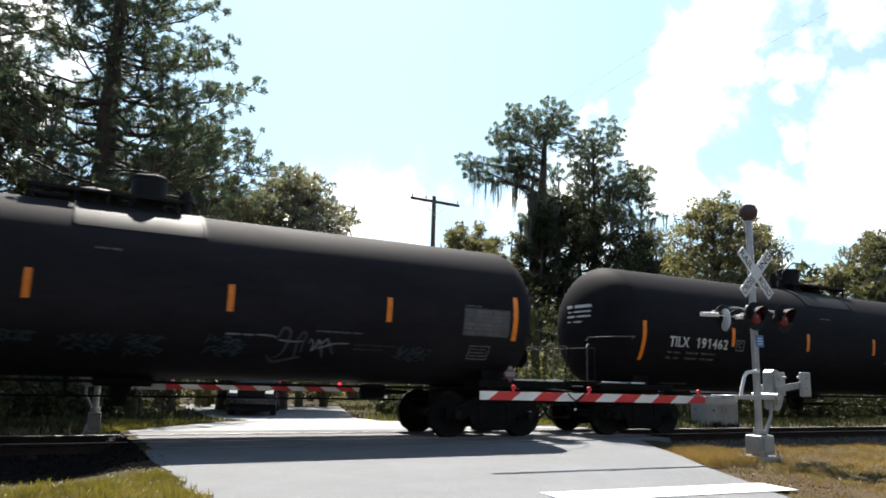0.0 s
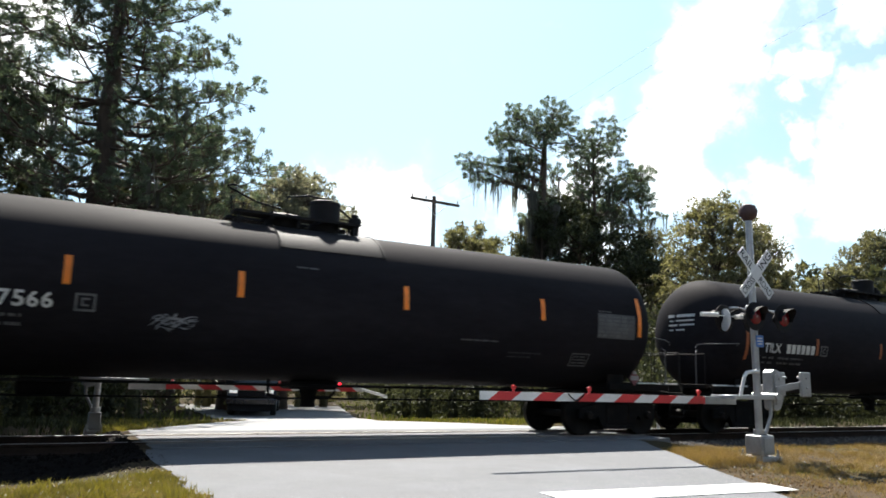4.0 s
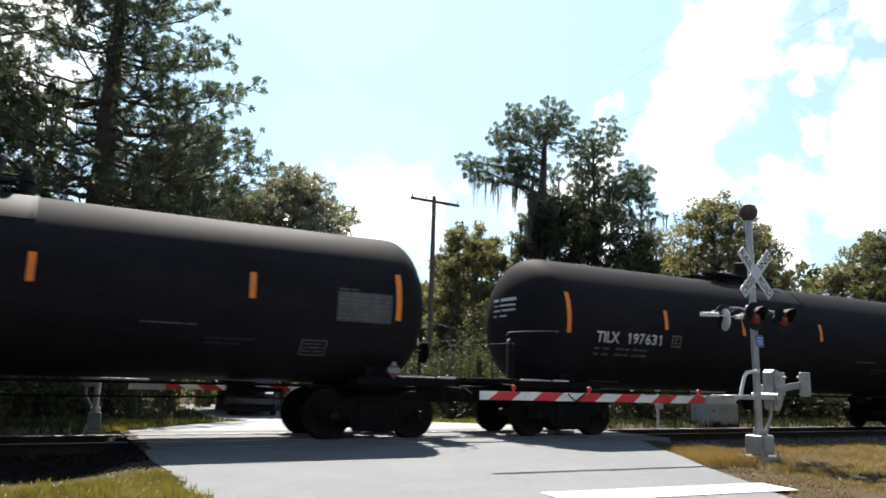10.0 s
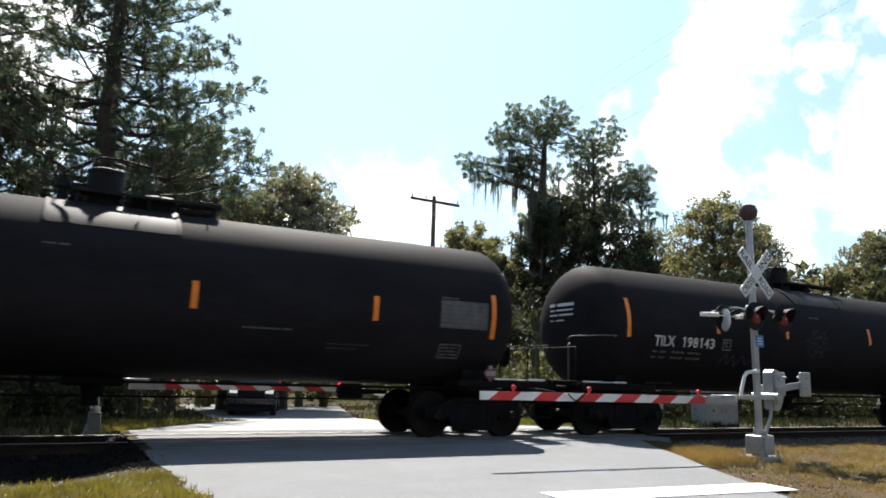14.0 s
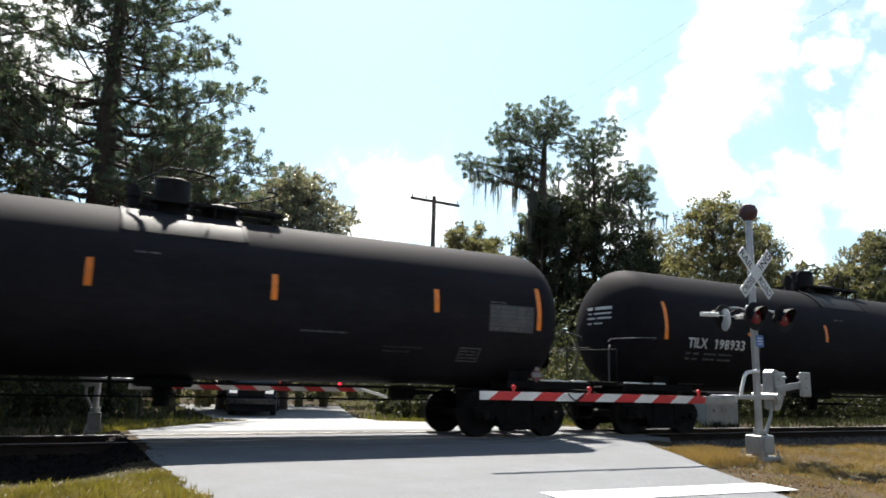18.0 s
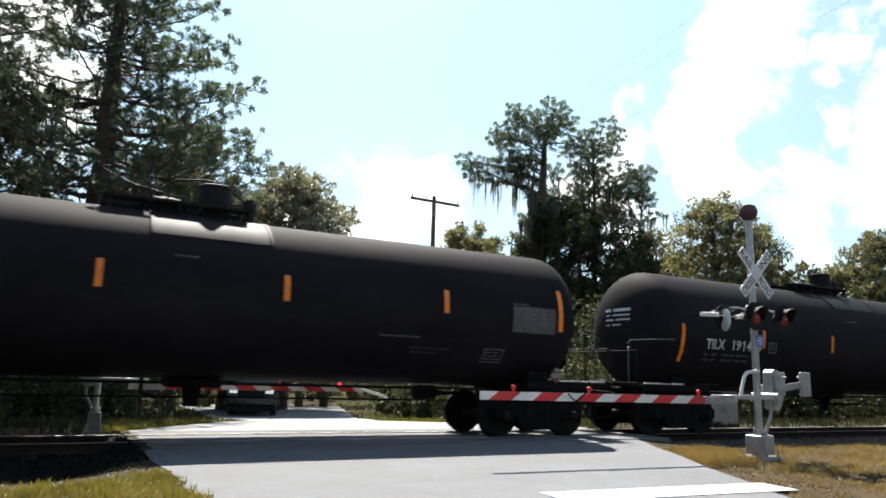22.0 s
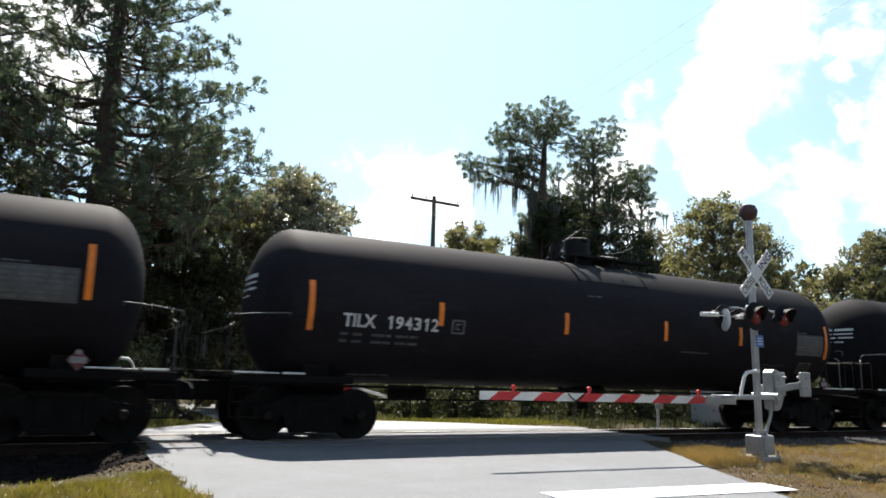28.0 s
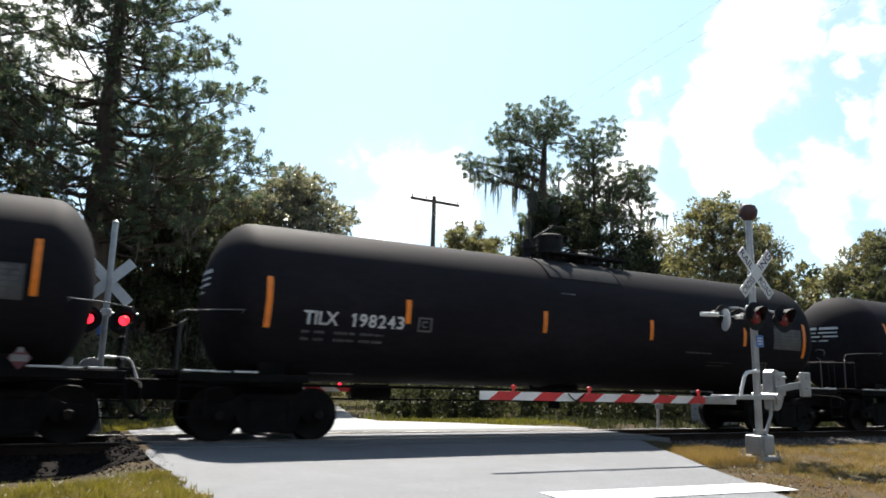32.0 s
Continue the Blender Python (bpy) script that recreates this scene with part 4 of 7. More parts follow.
def woods(name, rows, leaf, size, seed, label):
    """A far wood: trunks and many clumps, none of which can be counted."""
    g = np.random.default_rng(seed)
    segs, cs, rad = [], [], []
    for x, y, h, w in rows:
        segs.append((x, y, -0.8, 0.25, x, y, h * 0.8, 0.08))
        k = int(26 + w * 6)
        a, u = g.uniform(0, 6.28, k), g.random(k)
        rr = w * np.sqrt(g.random(k)) * np.sin(np.pi * np.clip(0.15 + 0.8 * u, 0, 1)) ** 0.6
        cs.append(np.stack([x + rr * np.cos(a), y + rr * np.sin(a), h * (0.04 + 0.93 * u)], -1))
        rad.append(g.uniform(0.6, 1.4, k))
    v, f = leaves(np.concatenate(cs), np.concatenate(rad), 20, size, size * 0.6, g)
    tv, tf = tubes(segs, 6)
    tf = np.concatenate([tf[:, [0, 1, 2]], tf[:, [0, 2, 3]]])
    ob = put(name, raw_mesh(name, np.concatenate([v, tv]), np.concatenate([f, tf + len(v)]), M[leaf]))
    return tagged(ob, label, "wood", kind="stuff")


g = np.random.default_rng(77)
rows = []
for _ in range(150):
    a, d = g.uniform(-0.6, 1.75), g.uniform(62, 110)
    if 0.32 < a < 0.47 and d < 95:
        continue
    rows.append((d * math.sin(a), d * math.cos(a), g.uniform(8, 13), g.uniform(3, 5.5)))
for _ in range(26):
    rows.append((g.uniform(-14, 9), g.uniform(42, 52), g.uniform(6, 10), g.uniform(2.5, 4)))
woods("far_wood", rows, "shade_leaf", 0.3, 78, "dense far wood closing the view behind the track")
# wood added out of view, to darken reflections and block sky light
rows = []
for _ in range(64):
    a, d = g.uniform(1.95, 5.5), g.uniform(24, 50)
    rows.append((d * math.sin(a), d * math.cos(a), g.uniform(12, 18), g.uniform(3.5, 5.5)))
woods("wood_behind", rows, "oak", 0.4, 79, "unseen wood added behind the camera to darken the tanks' reflections")

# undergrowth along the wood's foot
# thicket rows stand in for shaded ground, by their dark leaf colour
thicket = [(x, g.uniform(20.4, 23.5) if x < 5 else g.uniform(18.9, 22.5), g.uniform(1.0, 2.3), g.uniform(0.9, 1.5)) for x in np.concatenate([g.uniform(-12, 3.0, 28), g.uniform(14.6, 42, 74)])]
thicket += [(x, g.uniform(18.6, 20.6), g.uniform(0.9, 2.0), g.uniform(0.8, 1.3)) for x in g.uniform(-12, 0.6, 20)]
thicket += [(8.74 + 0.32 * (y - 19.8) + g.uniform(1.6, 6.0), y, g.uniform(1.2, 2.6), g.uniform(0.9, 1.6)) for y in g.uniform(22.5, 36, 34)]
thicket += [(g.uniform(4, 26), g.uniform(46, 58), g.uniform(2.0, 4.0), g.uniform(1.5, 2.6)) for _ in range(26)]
# taller row added, mostly hidden, to cast shade on the thicket in front
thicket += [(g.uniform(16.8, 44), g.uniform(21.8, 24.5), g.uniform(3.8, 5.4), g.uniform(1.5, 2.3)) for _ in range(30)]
woods("thicket", thicket, "shade_leaf", 0.08, 81, "dense thicket coloured dark for shade between the track and the wood")
bush_rows = [(g.uniform(-9, 3), g.uniform(25.5, 29.5), g.uniform(1.0, 2.6), g.uniform(1.0, 1.8)) for _ in range(16)]
bush_rows += [(g.uniform(6, 15), g.uniform(37, 50), g.uniform(1.6, 3.6), g.uniform(1.4, 2.4)) for _ in range(16)]
bush_rows += [(g.uniform(17, 46), g.uniform(26, 33), g.uniform(1.2, 3.2), g.uniform(1.2, 2.2)) for _ in range(30)]
woods("undergrowth", bush_rows, "oak", 0.1, 80, "dark green undergrowth along the edge of the wood")

# ---- clouds: one slowly drifting bank over the whole sky ----
def cloud_material():
    m = bpy.data.materials.new("bright_cumulus")
    m.use_nodes = True
    n, l = m.node_tree.nodes, m.node_tree.links
    n.remove(n["Principled BSDF"])
    co = n.new("ShaderNodeTexCoord").outputs["Object"]

    def math_node(op, *ins):
        x = n.new("ShaderNodeMath")
        x.operation = op
        for i, v in enumerate(ins):
            if isinstance(v, bpy.types.NodeSocket):
                l.new(v, x.inputs[i])
            else:
                x.inputs[i].default_value = v
        return x.outputs[0]

    way = n.new("ShaderNodeVectorMath")
    way.operation = "NORMALIZE"
    l.new(co, way.inputs[0])
    tex = n.new("ShaderNodeTexNoise")
    tex.inputs["Scale"].default_value, tex.inputs["Detail"].default_value, tex.inputs["Roughness"].default_value = 8.0, 7, 0.55
    l.new(way.outputs[0], tex.inputs["Vector"])
    warp = n.new("ShaderNodeTexNoise")
    warp.inputs["Scale"].default_value, warp.inputs["Detail"].default_value, warp.inputs["Roughness"].default_value = 9.0, 5, 0.55
    l.new(way.outputs[0], warp.inputs["Vector"])
    shift = n.new("ShaderNodeVectorMath")
    shift.operation = "MULTIPLY_ADD"
    l.new(warp.outputs["Color"], shift.inputs[0])
    shift.inputs[1].default_value = (0.2, 0.2, 0.2)
    mid = n.new("ShaderNodeVectorMath")
    mid.operation = "SUBTRACT"
    l.new(way.outputs[0], mid.inputs[0])
    mid.inputs[1].default_value = (0.1, 0.1, 0.1)
    l.new(mid.outputs[0], shift.inputs[2])
    total = None
    for (dx, dy, dz), wide, weight in CLOUDS:
        d = n.new("ShaderNodeVectorMath")
        d.operation = "DISTANCE"
        l.new(shift.outputs[0], d.inputs[0])
        d.inputs[1].default_value = Vector((dx, dy, dz)).normalized()
        lump = math_node("MULTIPLY", math_node("SUBTRACT", 1.0, math_node("MINIMUM", math_node("DIVIDE", d.outputs["Value"], wide), 1.0)), weight)
        total = lump if total is None else math_node("MAXIMUM", total, lump)
    thick = math_node("ADD", math_node("MULTIPLY", math_node("SUBTRACT", tex.outputs["Fac"], 0.5), 1.5), math_node("SUBTRACT", total, 0.4))
    r = n.new("ShaderNodeMapRange")
    r.interpolation_type = "SMOOTHSTEP"
    r.inputs["From Min"].default_value, r.inputs["From Max"].default_value = -0.12, 0.55
    l.new(thick, r.inputs["Value"])
    # soft glow painted on the dome to brighten the sky on the sun's side
    d = n.new("ShaderNodeVectorMath")
    d.operation = "DISTANCE"
    l.new(way.outputs[0], d.inputs[0])
    d.inputs[1].default_value = Vector((SUN_WAY.x + 0.1, SUN_WAY.y, SUN_WAY.z - 0.35)).normalized()
    sky_glow = n.new("ShaderNodeMapRange")
    sky_glow.interpolation_type = "SMOOTHSTEP"
    sky_glow.inputs["From Min"].default_value, sky_glow.inputs["From Max"].default_value = 1.35, 0.1
    sky_glow.inputs["To Min"].default_value, sky_glow.inputs["To Max"].default_value = 0.0, 0.3
    l.new(d.outputs["Value"], sky_glow.inputs["Value"])
    tint = n.new("ShaderNodeMix")
    tint.data_type = "RGBA"
    l.new(r.outputs["Result"], tint.inputs[0])
    tint.inputs[6].default_value, tint.inputs[7].default_value = (0.63, 0.95, 1, 1), (1, 0.99, 0.97, 1)
    e = n.new("ShaderNodeEmission")
    e.inputs["Strength"].default_value = 0.85
    l.new(tint.outputs[2], e.inputs["Color"])
    cover = math_node("MAXIMUM", r.outputs["Result"], sky_glow.outputs["Result"])
    t = n.new("ShaderNodeBsdfTransparent")
    mx = n.new("ShaderNodeMixShader")
    l.new(cover, mx.inputs["Fac"]), l.new(t.outputs[0], mx.inputs[1]), l.new(e.outputs[0], mx.inputs[2])
    l.new(mx.outputs[0], n["Material Output"].inputs["Surface"])
    return m


def aim(px, py):
    """The way of view, by the share of the picture's half width to the right and up."""
    q = camera_pose().to_3x3() @ Vector((px * math.tan(radians(31.36)), py * math.tan(radians(31.36)), -1))
    return tuple(q.normalized())


def lump(x, y, wide, weight=1.0):
    return aim((x - 784) / 784, (441 - y) / 784), wide / 1286, weight


CLOUDS = [lump(1290, -40, 210), lump(1270, 70, 190), lump(1225, 165, 170), lump(1180, 250, 150), lump(1190, 340, 180), lump(1310, 350, 130, 0.9), lump(1310, 430, 150),
          lump(1470, 10, 120), lump(1430, 100, 85, 0.9), lump(1415, 170, 60, 0.8), lump(1385, 255, 65, 0.85), lump(1570, 170, 150), lump(1530, 260, 140), lump(1500, 340, 130), lump(1600, 350, 150),
          lump(1045, 205, 85, 0.85), lump(690, 380, 170), lump(590, 440, 190), lump(850, 390, 190), lump(1010, 400, 190), lump(40, 20, 210), lump(-60, 120, 240), lump(985, 30, 60, 0.55), ((-0.6, -0.5, 0.5), 0.45, 1.0), ((0.5, -0.8, 0.5), 0.45, 0.9), ((0.95, 0.1, 0.4), 0.35, 0.9)]
bm = bmesh.new()
bmesh.ops.create_uvsphere(bm, u_segments=48, v_segments=24, radius=2600)
bmesh.ops.delete(bm, geom=[v for v in bm.verts if v.co.z < -400], context="VERTS")
clear = [v for v in bm.verts if v.co.normalized().angle(SUN_WAY) < radians(19)]      # a hole in the dome, out of view, so that it doesn't block the sun
bmesh.ops.delete(bm, geom=clear, context="VERTS")
clouds = part("cloud_bank", bm, cloud_material(), None, smooth=True)
clouds.matrix_basis = Matrix.Translation(EYE)
tagged(clouds, "white cumulus clouds drifting over a pale blue sky", "clouds", kind="structure")

# ---- the train: tank wagons, all built round their own centre at rail top; the side towards -y is the one seen ----
def on_tank(x, z, lift=0.006):
    r = TANK_R + lift
    return Vector((x, -math.sqrt(max(0.0, r * r - (z - TANK_Z) ** 2)), z))


def patch(bm, x0, x1, z0, z1, lift=0.006, n=4):
    """A thin piece lying on the tank's curved side."""
    grid = [[bm.verts.new(on_tank(x, z0 + (z1 - z0) * j / n, lift)) for x in (x0, x1)] for j in range(n + 1)]
    for a, b in zip(grid, grid[1:]):
        bm.faces.new((a[0], a[1], b[1], b[0]))


def print_row(x0, x1, z, high, words, letter=0.036, seed=1):
    """Bars the size of small letters that stand in words along a line."""
    g = np.random.default_rng(seed)
    out, x = [], x0
    while x < x1 - letter:
        for _ in range(int(g.integers(words[0], words[1] + 1))):
            if x > x1 - letter:
                break
            w = letter * g.uniform(0.55, 0.85)
            out.append((x, x + w, z, z + high * g.uniform(0.85, 1.0)))
            x += letter
        x += letter * 0.8
    return out


def patch_mesh(name, rects, material, lift=0.006):
    bm = bmesh.new()
    for r in rects:
        patch(bm, *r, lift=lift)
    return mesh_of(name, bm, material)


def wrapped(me, x, z, material, lift=0.011):
    """Letters laid on the tank's side with their lower left corner at x, z."""
    for v in me.vertices:
        v.co = on_tank(x + v.co.x, z + v.co.z, lift)
    me.materials.append(material)
    return me


def tank_mesh():
    bm = bmesh.new()
    half, head = TANK_L / 2, 0.78
    prof = [(-half, 0.02)]
    for i in range(1, 13):
        a = math.pi / 2 * i / 12
        prof.append((-half + head * (1 - math.cos(a)), TANK_R * math.sin(a) ** 0.92))
    for x in (-6.2, -4.0, -1.15):
        prof += [(x, TANK_R), (x + 0.02, TANK_R)]
    prof += [(-p, r) for p, r in prof[::-1]]
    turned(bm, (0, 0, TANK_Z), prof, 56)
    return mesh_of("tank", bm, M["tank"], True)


def wheel_mesh():
    """An axle with two wheels, its centre at the origin, along y."""
    bm = bmesh.new()
    rod(bm, (0, -0.95, 0), (0, 0.95, 0), 0.085, n=12)
    for s in (-1, 1):
        y = s * 0.7535
        prof = [(y + s * 0.065, 0.2), (y + s * 0.065, 0.39), (y + s * 0.07, 0.4), (y + s * 0.07, WHEEL_R - 0.004), (y - s * 0.06, WHEEL_R + 0.002), (y - s * 0.065, WHEEL_R + 0.026),
                (y - s * 0.085, WHEEL_R + 0.022), (y - s * 0.075, 0.4), (y - s * 0.02, 0.37), (y - s * 0.01, 0.2), (y - s * 0.08, 0.12)]
        turned(bm, (0, 0, 0), prof, 28, "Y")
        for k in range(3):
            a = k * 2.094
            box(bm, (0.3 * math.cos(a), y + s * 0.072, 0.3 * math.sin(a)), (0.07, 0.012, 0.03), turn=Matrix.Rotation(-a, 4, "Y"))
    return mesh_of("wheelset", bm, M["wheel"], True)


def frame_mesh():
    """A cast side frame with its two pedestals and the opening for the springs."""
    bm = bmesh.new()
    top = [(-1.12, 0.40), (-1.12, 0.6), (-0.78, 0.66), (-0.45, 0.82), (0.45, 0.82), (0.78, 0.66), (1.12, 0.6), (1.12, 0.40), (1.0, 0.36), (0.68, 0.36), (0.6, 0.46), (0.44, 0.15), (-0.44, 0.15), (-0.6, 0.46), (-0.68, 0.36), (-1.0, 0.36)]
    plate(bm, top, -0.07, 0.07)
    box(bm, (0, -0.075, 0.76), (0.95, 0.05, 0.09), 0.012)
    box(bm, (0, -0.075, 0.2), (0.84, 0.05, 0.08), 0.012)
    for s in (-1, 1):
        box(bm, (s * 0.34, -0.075, 0.5), (0.07, 0.04, 0.42), 0.01)
    return mesh_of("side_frame", bm, M["steel"])


def springs_mesh():
    bm = bmesh.new()
    for x in (-0.16, 0.0, 0.16):
        for k in range(5):
            turned(bm, (x, 0, 0.31 + k * 0.048), [(0, 0.058), (0.014, 0.072), (0.028, 0.058)], 8, "Z")
    return mesh_of("spring_group", bm, M["steel"])


def bearing_mesh():
    bm = bmesh.new()
    turned(bm, (0, 0, 0), [(-0.1, 0.03), (-0.1, 0.075), (-0.06, 0.095), (0.06, 0.1), (0.1, 0.09)], 16, "Y")
    for k in range(3):
        a = k * 2.094 + 0.5
        rod(bm, (0.05 * math.cos(a), -0.115, 0.05 * math.sin(a)), (0.05 * math.cos(a), -0.1, 0.05 * math.sin(a)), 0.014, n=6)
    return mesh_of("bearing_cap", bm, M["wheel"], True)


def bolster_mesh():
    bm = bmesh.new()
    box(bm, (0, 0, 0.58), (0.36, 1.9, 0.24), 0.03)
    rod(bm, (0, 0, 0.68), (0, 0, 0.8), 0.2, n=16)
    for s in (-1, 1):
        box(bm, (s * 0.42, 0, 0.36), (0.1, 1.5, 0.3), 0.015)
    return mesh_of("bolster", bm, M["steel"])


def shared_meshes():
    S = {"tank": tank_mesh(), "wheel": wheel_mesh(), "frame": frame_mesh(), "springs": springs_mesh(), "bearing": bearing_mesh(), "bolster": bolster_mesh()}

    def keep(name, bm, material="steel", smooth=False):
        S[name] = mesh_of(name, bm, M[material], smooth)

    bm = bmesh.new()                      # stub sill with body bolster webs, at the +x end
    box(bm, (7.75, 0, 0.86), (3.1, 0.42, 0.36), 0.02)
    box(bm, (7.08, 0, 1.02), (0.6, 2.5, 0.14), 0.02)
    for s in (-1, 1):
        box(bm, (7.08, s * 0.95, 1.2), (0.5, 0.04, 0.36), 0.01)
        box(bm, (7.08, s * 0.6, 1.15), (0.9, 0.03, 0.3))
    keep("sill", bm)
    bm = bmesh.new()                      # coupler
    box(bm, (9.02, 0, 0.84), (0.34, 0.16, 0.18), 0.03)
    box(bm, (9.2, 0.06, 0.84), (0.22, 0.14, 0.28), 0.04)
    box(bm, (9.22, -0.12, 0.84), (0.18, 0.09, 0.24), 0.03)
    rod(bm, (9.19, -0.12, 0.66), (9.19, -0.12, 1.02), 0.03)
    keep("coupler", bm)
    bm = bmesh.new()                      # brake hose, hanging in a bow
    pts = [Vector((8.75, -0.3, 0.74)), Vector((8.86, -0.33, 0.62)), Vector((8.98, -0.3, 0.47)), Vector((9.1, -0.24, 0.38)), Vector((9.2, -0.2, 0.35))]
    pipe(bm, pts, 0.028)
    rod(bm, (9.13, -0.22, 0.37), (9.24, -0.2, 0.34), 0.042)
    keep("brake_hose", bm, "black", True)
    bm = bmesh.new()                      # uncoupling lever
    pipe(bm, [Vector(q) for q in ((8.95, -1.42, 0.62), (8.95, -1.42, 0.9), (8.95, -1.2, 0.98), (8.95, -0.2, 1.02))], 0.016)
    keep("uncoupling_lever", bm)
    bm = bmesh.new()                      # end platform: grating of bars in a frame
    box(bm, (8.5, 0, 1.16), (0.6, 2.7, 0.03))
    for y in np.arange(-1.3, 1.31, 0.1):
        box(bm, (8.5, y, 1.19), (0.6, 0.02, 0.03))
    for x in (8.2, 8.8):
        box(bm, (x, 0, 1.16), (0.05, 2.8, 0.11), 0.008)
    keep("end_platform", bm, "steel")
    bm = bmesh.new()                      # sun glints along the platform's edge, painted as short white bars
    box(bm, (7.58, -1.44, 1.2), (0.52, 0.05, 0.032), 0.006)
    box(bm, (8.36, -1.44, 1.2), (0.4, 0.05, 0.036), 0.006)
    box(bm, (7.95, -1.43, 1.195), (0.3, 0.03, 0.02), 0.006)
    keep("platform_edge", bm, "letter")
    bm = bmesh.new()                      # side sill under the tank end
    box(bm, (7.6, -1.38, 1.1), (2.2, 0.06, 0.14), 0.01)
    keep("side_sill", bm)
    bm = bmesh.new()                      # grab rail that runs off the flank past the head
    pipe(bm, [Vector(q) for q in ((7.78, -1.44, 2.2), (7.78, -1.53, 2.25), (8.3, -1.34, 2.23), (8.74, -1.06, 2.2), (8.78, -1.02, 2.12))], 0.0105)
    keep("grab_rail", bm, "faint", True)
    bm = bmesh.new()                      # hand post on the platform
    pipe(bm, [Vector(q) for q in ((8.7, -0.95, 1.18), (8.7, -0.95, 2.0), (8.62, -0.9, 2.06))], 0.016)
    keep("hand_post", bm, "panel", True)
    bm = bmesh.new()                      # railing posts on the platform
    for q in ((8.78, -1.3), (8.78, -0.5), (8.78, 0.5), (8.78, 1.3)):
        rod(bm, (q[0], q[1], 1.18), (q[0], q[1], 1.95), 0.011)
    rod(bm, (8.78, -1.3, 1.95), (8.78, 1.3, 1.95), 0.011)
    keep("end_railing", bm, "black", True)
    bm = bmesh.new()                      # ladder below the platform
    for x in (8.28, 8.72):
        rod(bm, (x, -1.46, 0.42), (x, -1.46, 1.15), 0.016)
    for z in (0.44, 0.7, 0.95):
        rod(bm, (8.28, -1.46, z), (8.72, -1.46, z), 0.014)
    keep("ladder", bm)
    bm = bmesh.new()                      # brake wheel
    turned(bm, (8.86, 0.55, 1.75), [(-0.012, 0.24), (0, 0.27), (0.012, 0.24)], 20, "X")
    for k in range(4):
        a = k * math.pi / 4
        rod(bm, (8.86, 0.55 - 0.25 * math.cos(a), 1.75 - 0.25 * math.sin(a)), (8.86, 0.55 + 0.25 * math.cos(a), 1.75 + 0.25 * math.sin(a)), 0.011, n=6)
    rod(bm, (8.7, 0.55, 1.75), (8.86, 0.55, 1.75), 0.03)
    rod(bm, (8.75, 0.55, 1.15), (8.75, 0.55, 1.75), 0.02)
    keep("brake_wheel", bm)
    bm = bmesh.new()                      # bottom outlet in its skid
    box(bm, (0, 0, 0.98), (0.95, 0.7, 0.16), 0.03)
    rod(bm, (0, 0, 0.62), (0, 0, 0.95), 0.13, 0.2, 14)
    rod(bm, (0, 0, 0.56), (0, 0, 0.64), 0.15, n=14)
    keep("bottom_outlet", bm)
    bm = bmesh.new()                      # outlet handle
    pipe(bm, [Vector(q) for q in ((0.1, 0, 0.75), (0.1, -1.0, 0.78), (0.1, -1.2, 0.9))], 0.02)
    keep("outlet_handle", bm, "steel", True)
    bm = bmesh.new()                      # heater pipe
    pipe(bm, [Vector((-0.9, -0.3, 1.1)), Vector((-0.9, -0.35, 0.8)), Vector((-0.65, -0.35, 0.72))], 0.035)
    keep("heater_pipe", bm, "steel", True)
    bm = bmesh.new()                      # air reservoir and brake cylinder
    turned(bm, (-4.6, 0.25, 0.86), [(-0.45, 0.05), (-0.4, 0.16), (0.4, 0.16), (0.45, 0.05)], 16, "X")
    keep("air_reservoir", bm, "steel", True)
    bm = bmesh.new()
    turned(bm, (4.7, -0.25, 0.88), [(-0.3, 0.1), (-0.26, 0.15), (0.2, 0.15), (0.2, 0.06), (0.75, 0.03)], 16, "X")
    keep("brake_cylinder", bm, "steel", True)
    bm = bmesh.new()                      # brake rod and train pipe along the underside
    rod(bm, (-6.4, 0.05, 0.72), (6.4, 0.05, 0.72), 0.016)
    rod(bm, (-8.7, -0.5, 0.98), (8.7, -0.5, 0.98), 0.025)
    keep("train_pipe", bm)
    # top fittings, drawn with the tall housing at the centre and the platform towards +x
    bm = bmesh.new()
    n = 40
    for x0, x1, r in ((-0.85, -0.8, 0.028), (-0.8, 1.2, 0.014), (1.2, 1.25, 0.028)):
        for i in range(n):
            a0, a1 = radians(38 + 104 * i / n), radians(38 + 104 * (i + 1) / n)
            q = [bm.verts.new((x, -(TANK_R + r) * math.cos(a), TANK_Z + (TANK_R + r) * math.sin(a))) for x, a in ((x0, a0), (x1, a0), (x1, a1), (x0, a1))]
            bm.faces.new(q)
            if r > 0.02:
                for xx in (x0, x1):
                    w = [bm.verts.new((xx, -rr * math.cos(a), TANK_Z + rr * math.sin(a))) for rr, a in ((TANK_R, a0), (TANK_R + r, a0), (TANK_R + r, a1), (TANK_R, a1))]
                    bm.faces.new(w)
    keep("saddle_band", bm, "band", True)
    bm = bmesh.new()                      # valve housing: a drum with a hinged lid
    turned(bm, (0.05, 0, 4.02), [(0, 0.36), (0.06, 0.36), (0.07, 0.315), (0.6, 0.315), (0.61, 0.325), (0.66, 0.32), (0.68, 0.28)], 24, "Z")
    box(bm, (0.05, -0.33, 4.62), (0.1, 0.06, 0.1), 0.01)
    keep("valve_housing", bm, "black", True)
    bm = bmesh.new()                      # relief valve
    rod(bm, (-0.62, 0, 4.02), (-0.62, 0, 4.3), 0.1, n=14)
    rod(bm, (-0.62, 0, 4.3), (-0.62, 0, 4.44), 0.15, 0.13, 14)
    rod(bm, (-0.62, 0, 4.44), (-0.62, 0, 4.52), 0.08, n=12)
    rod(bm, (-0.52, 0, 4.4), (-0.25, 0, 4.4), 0.02)
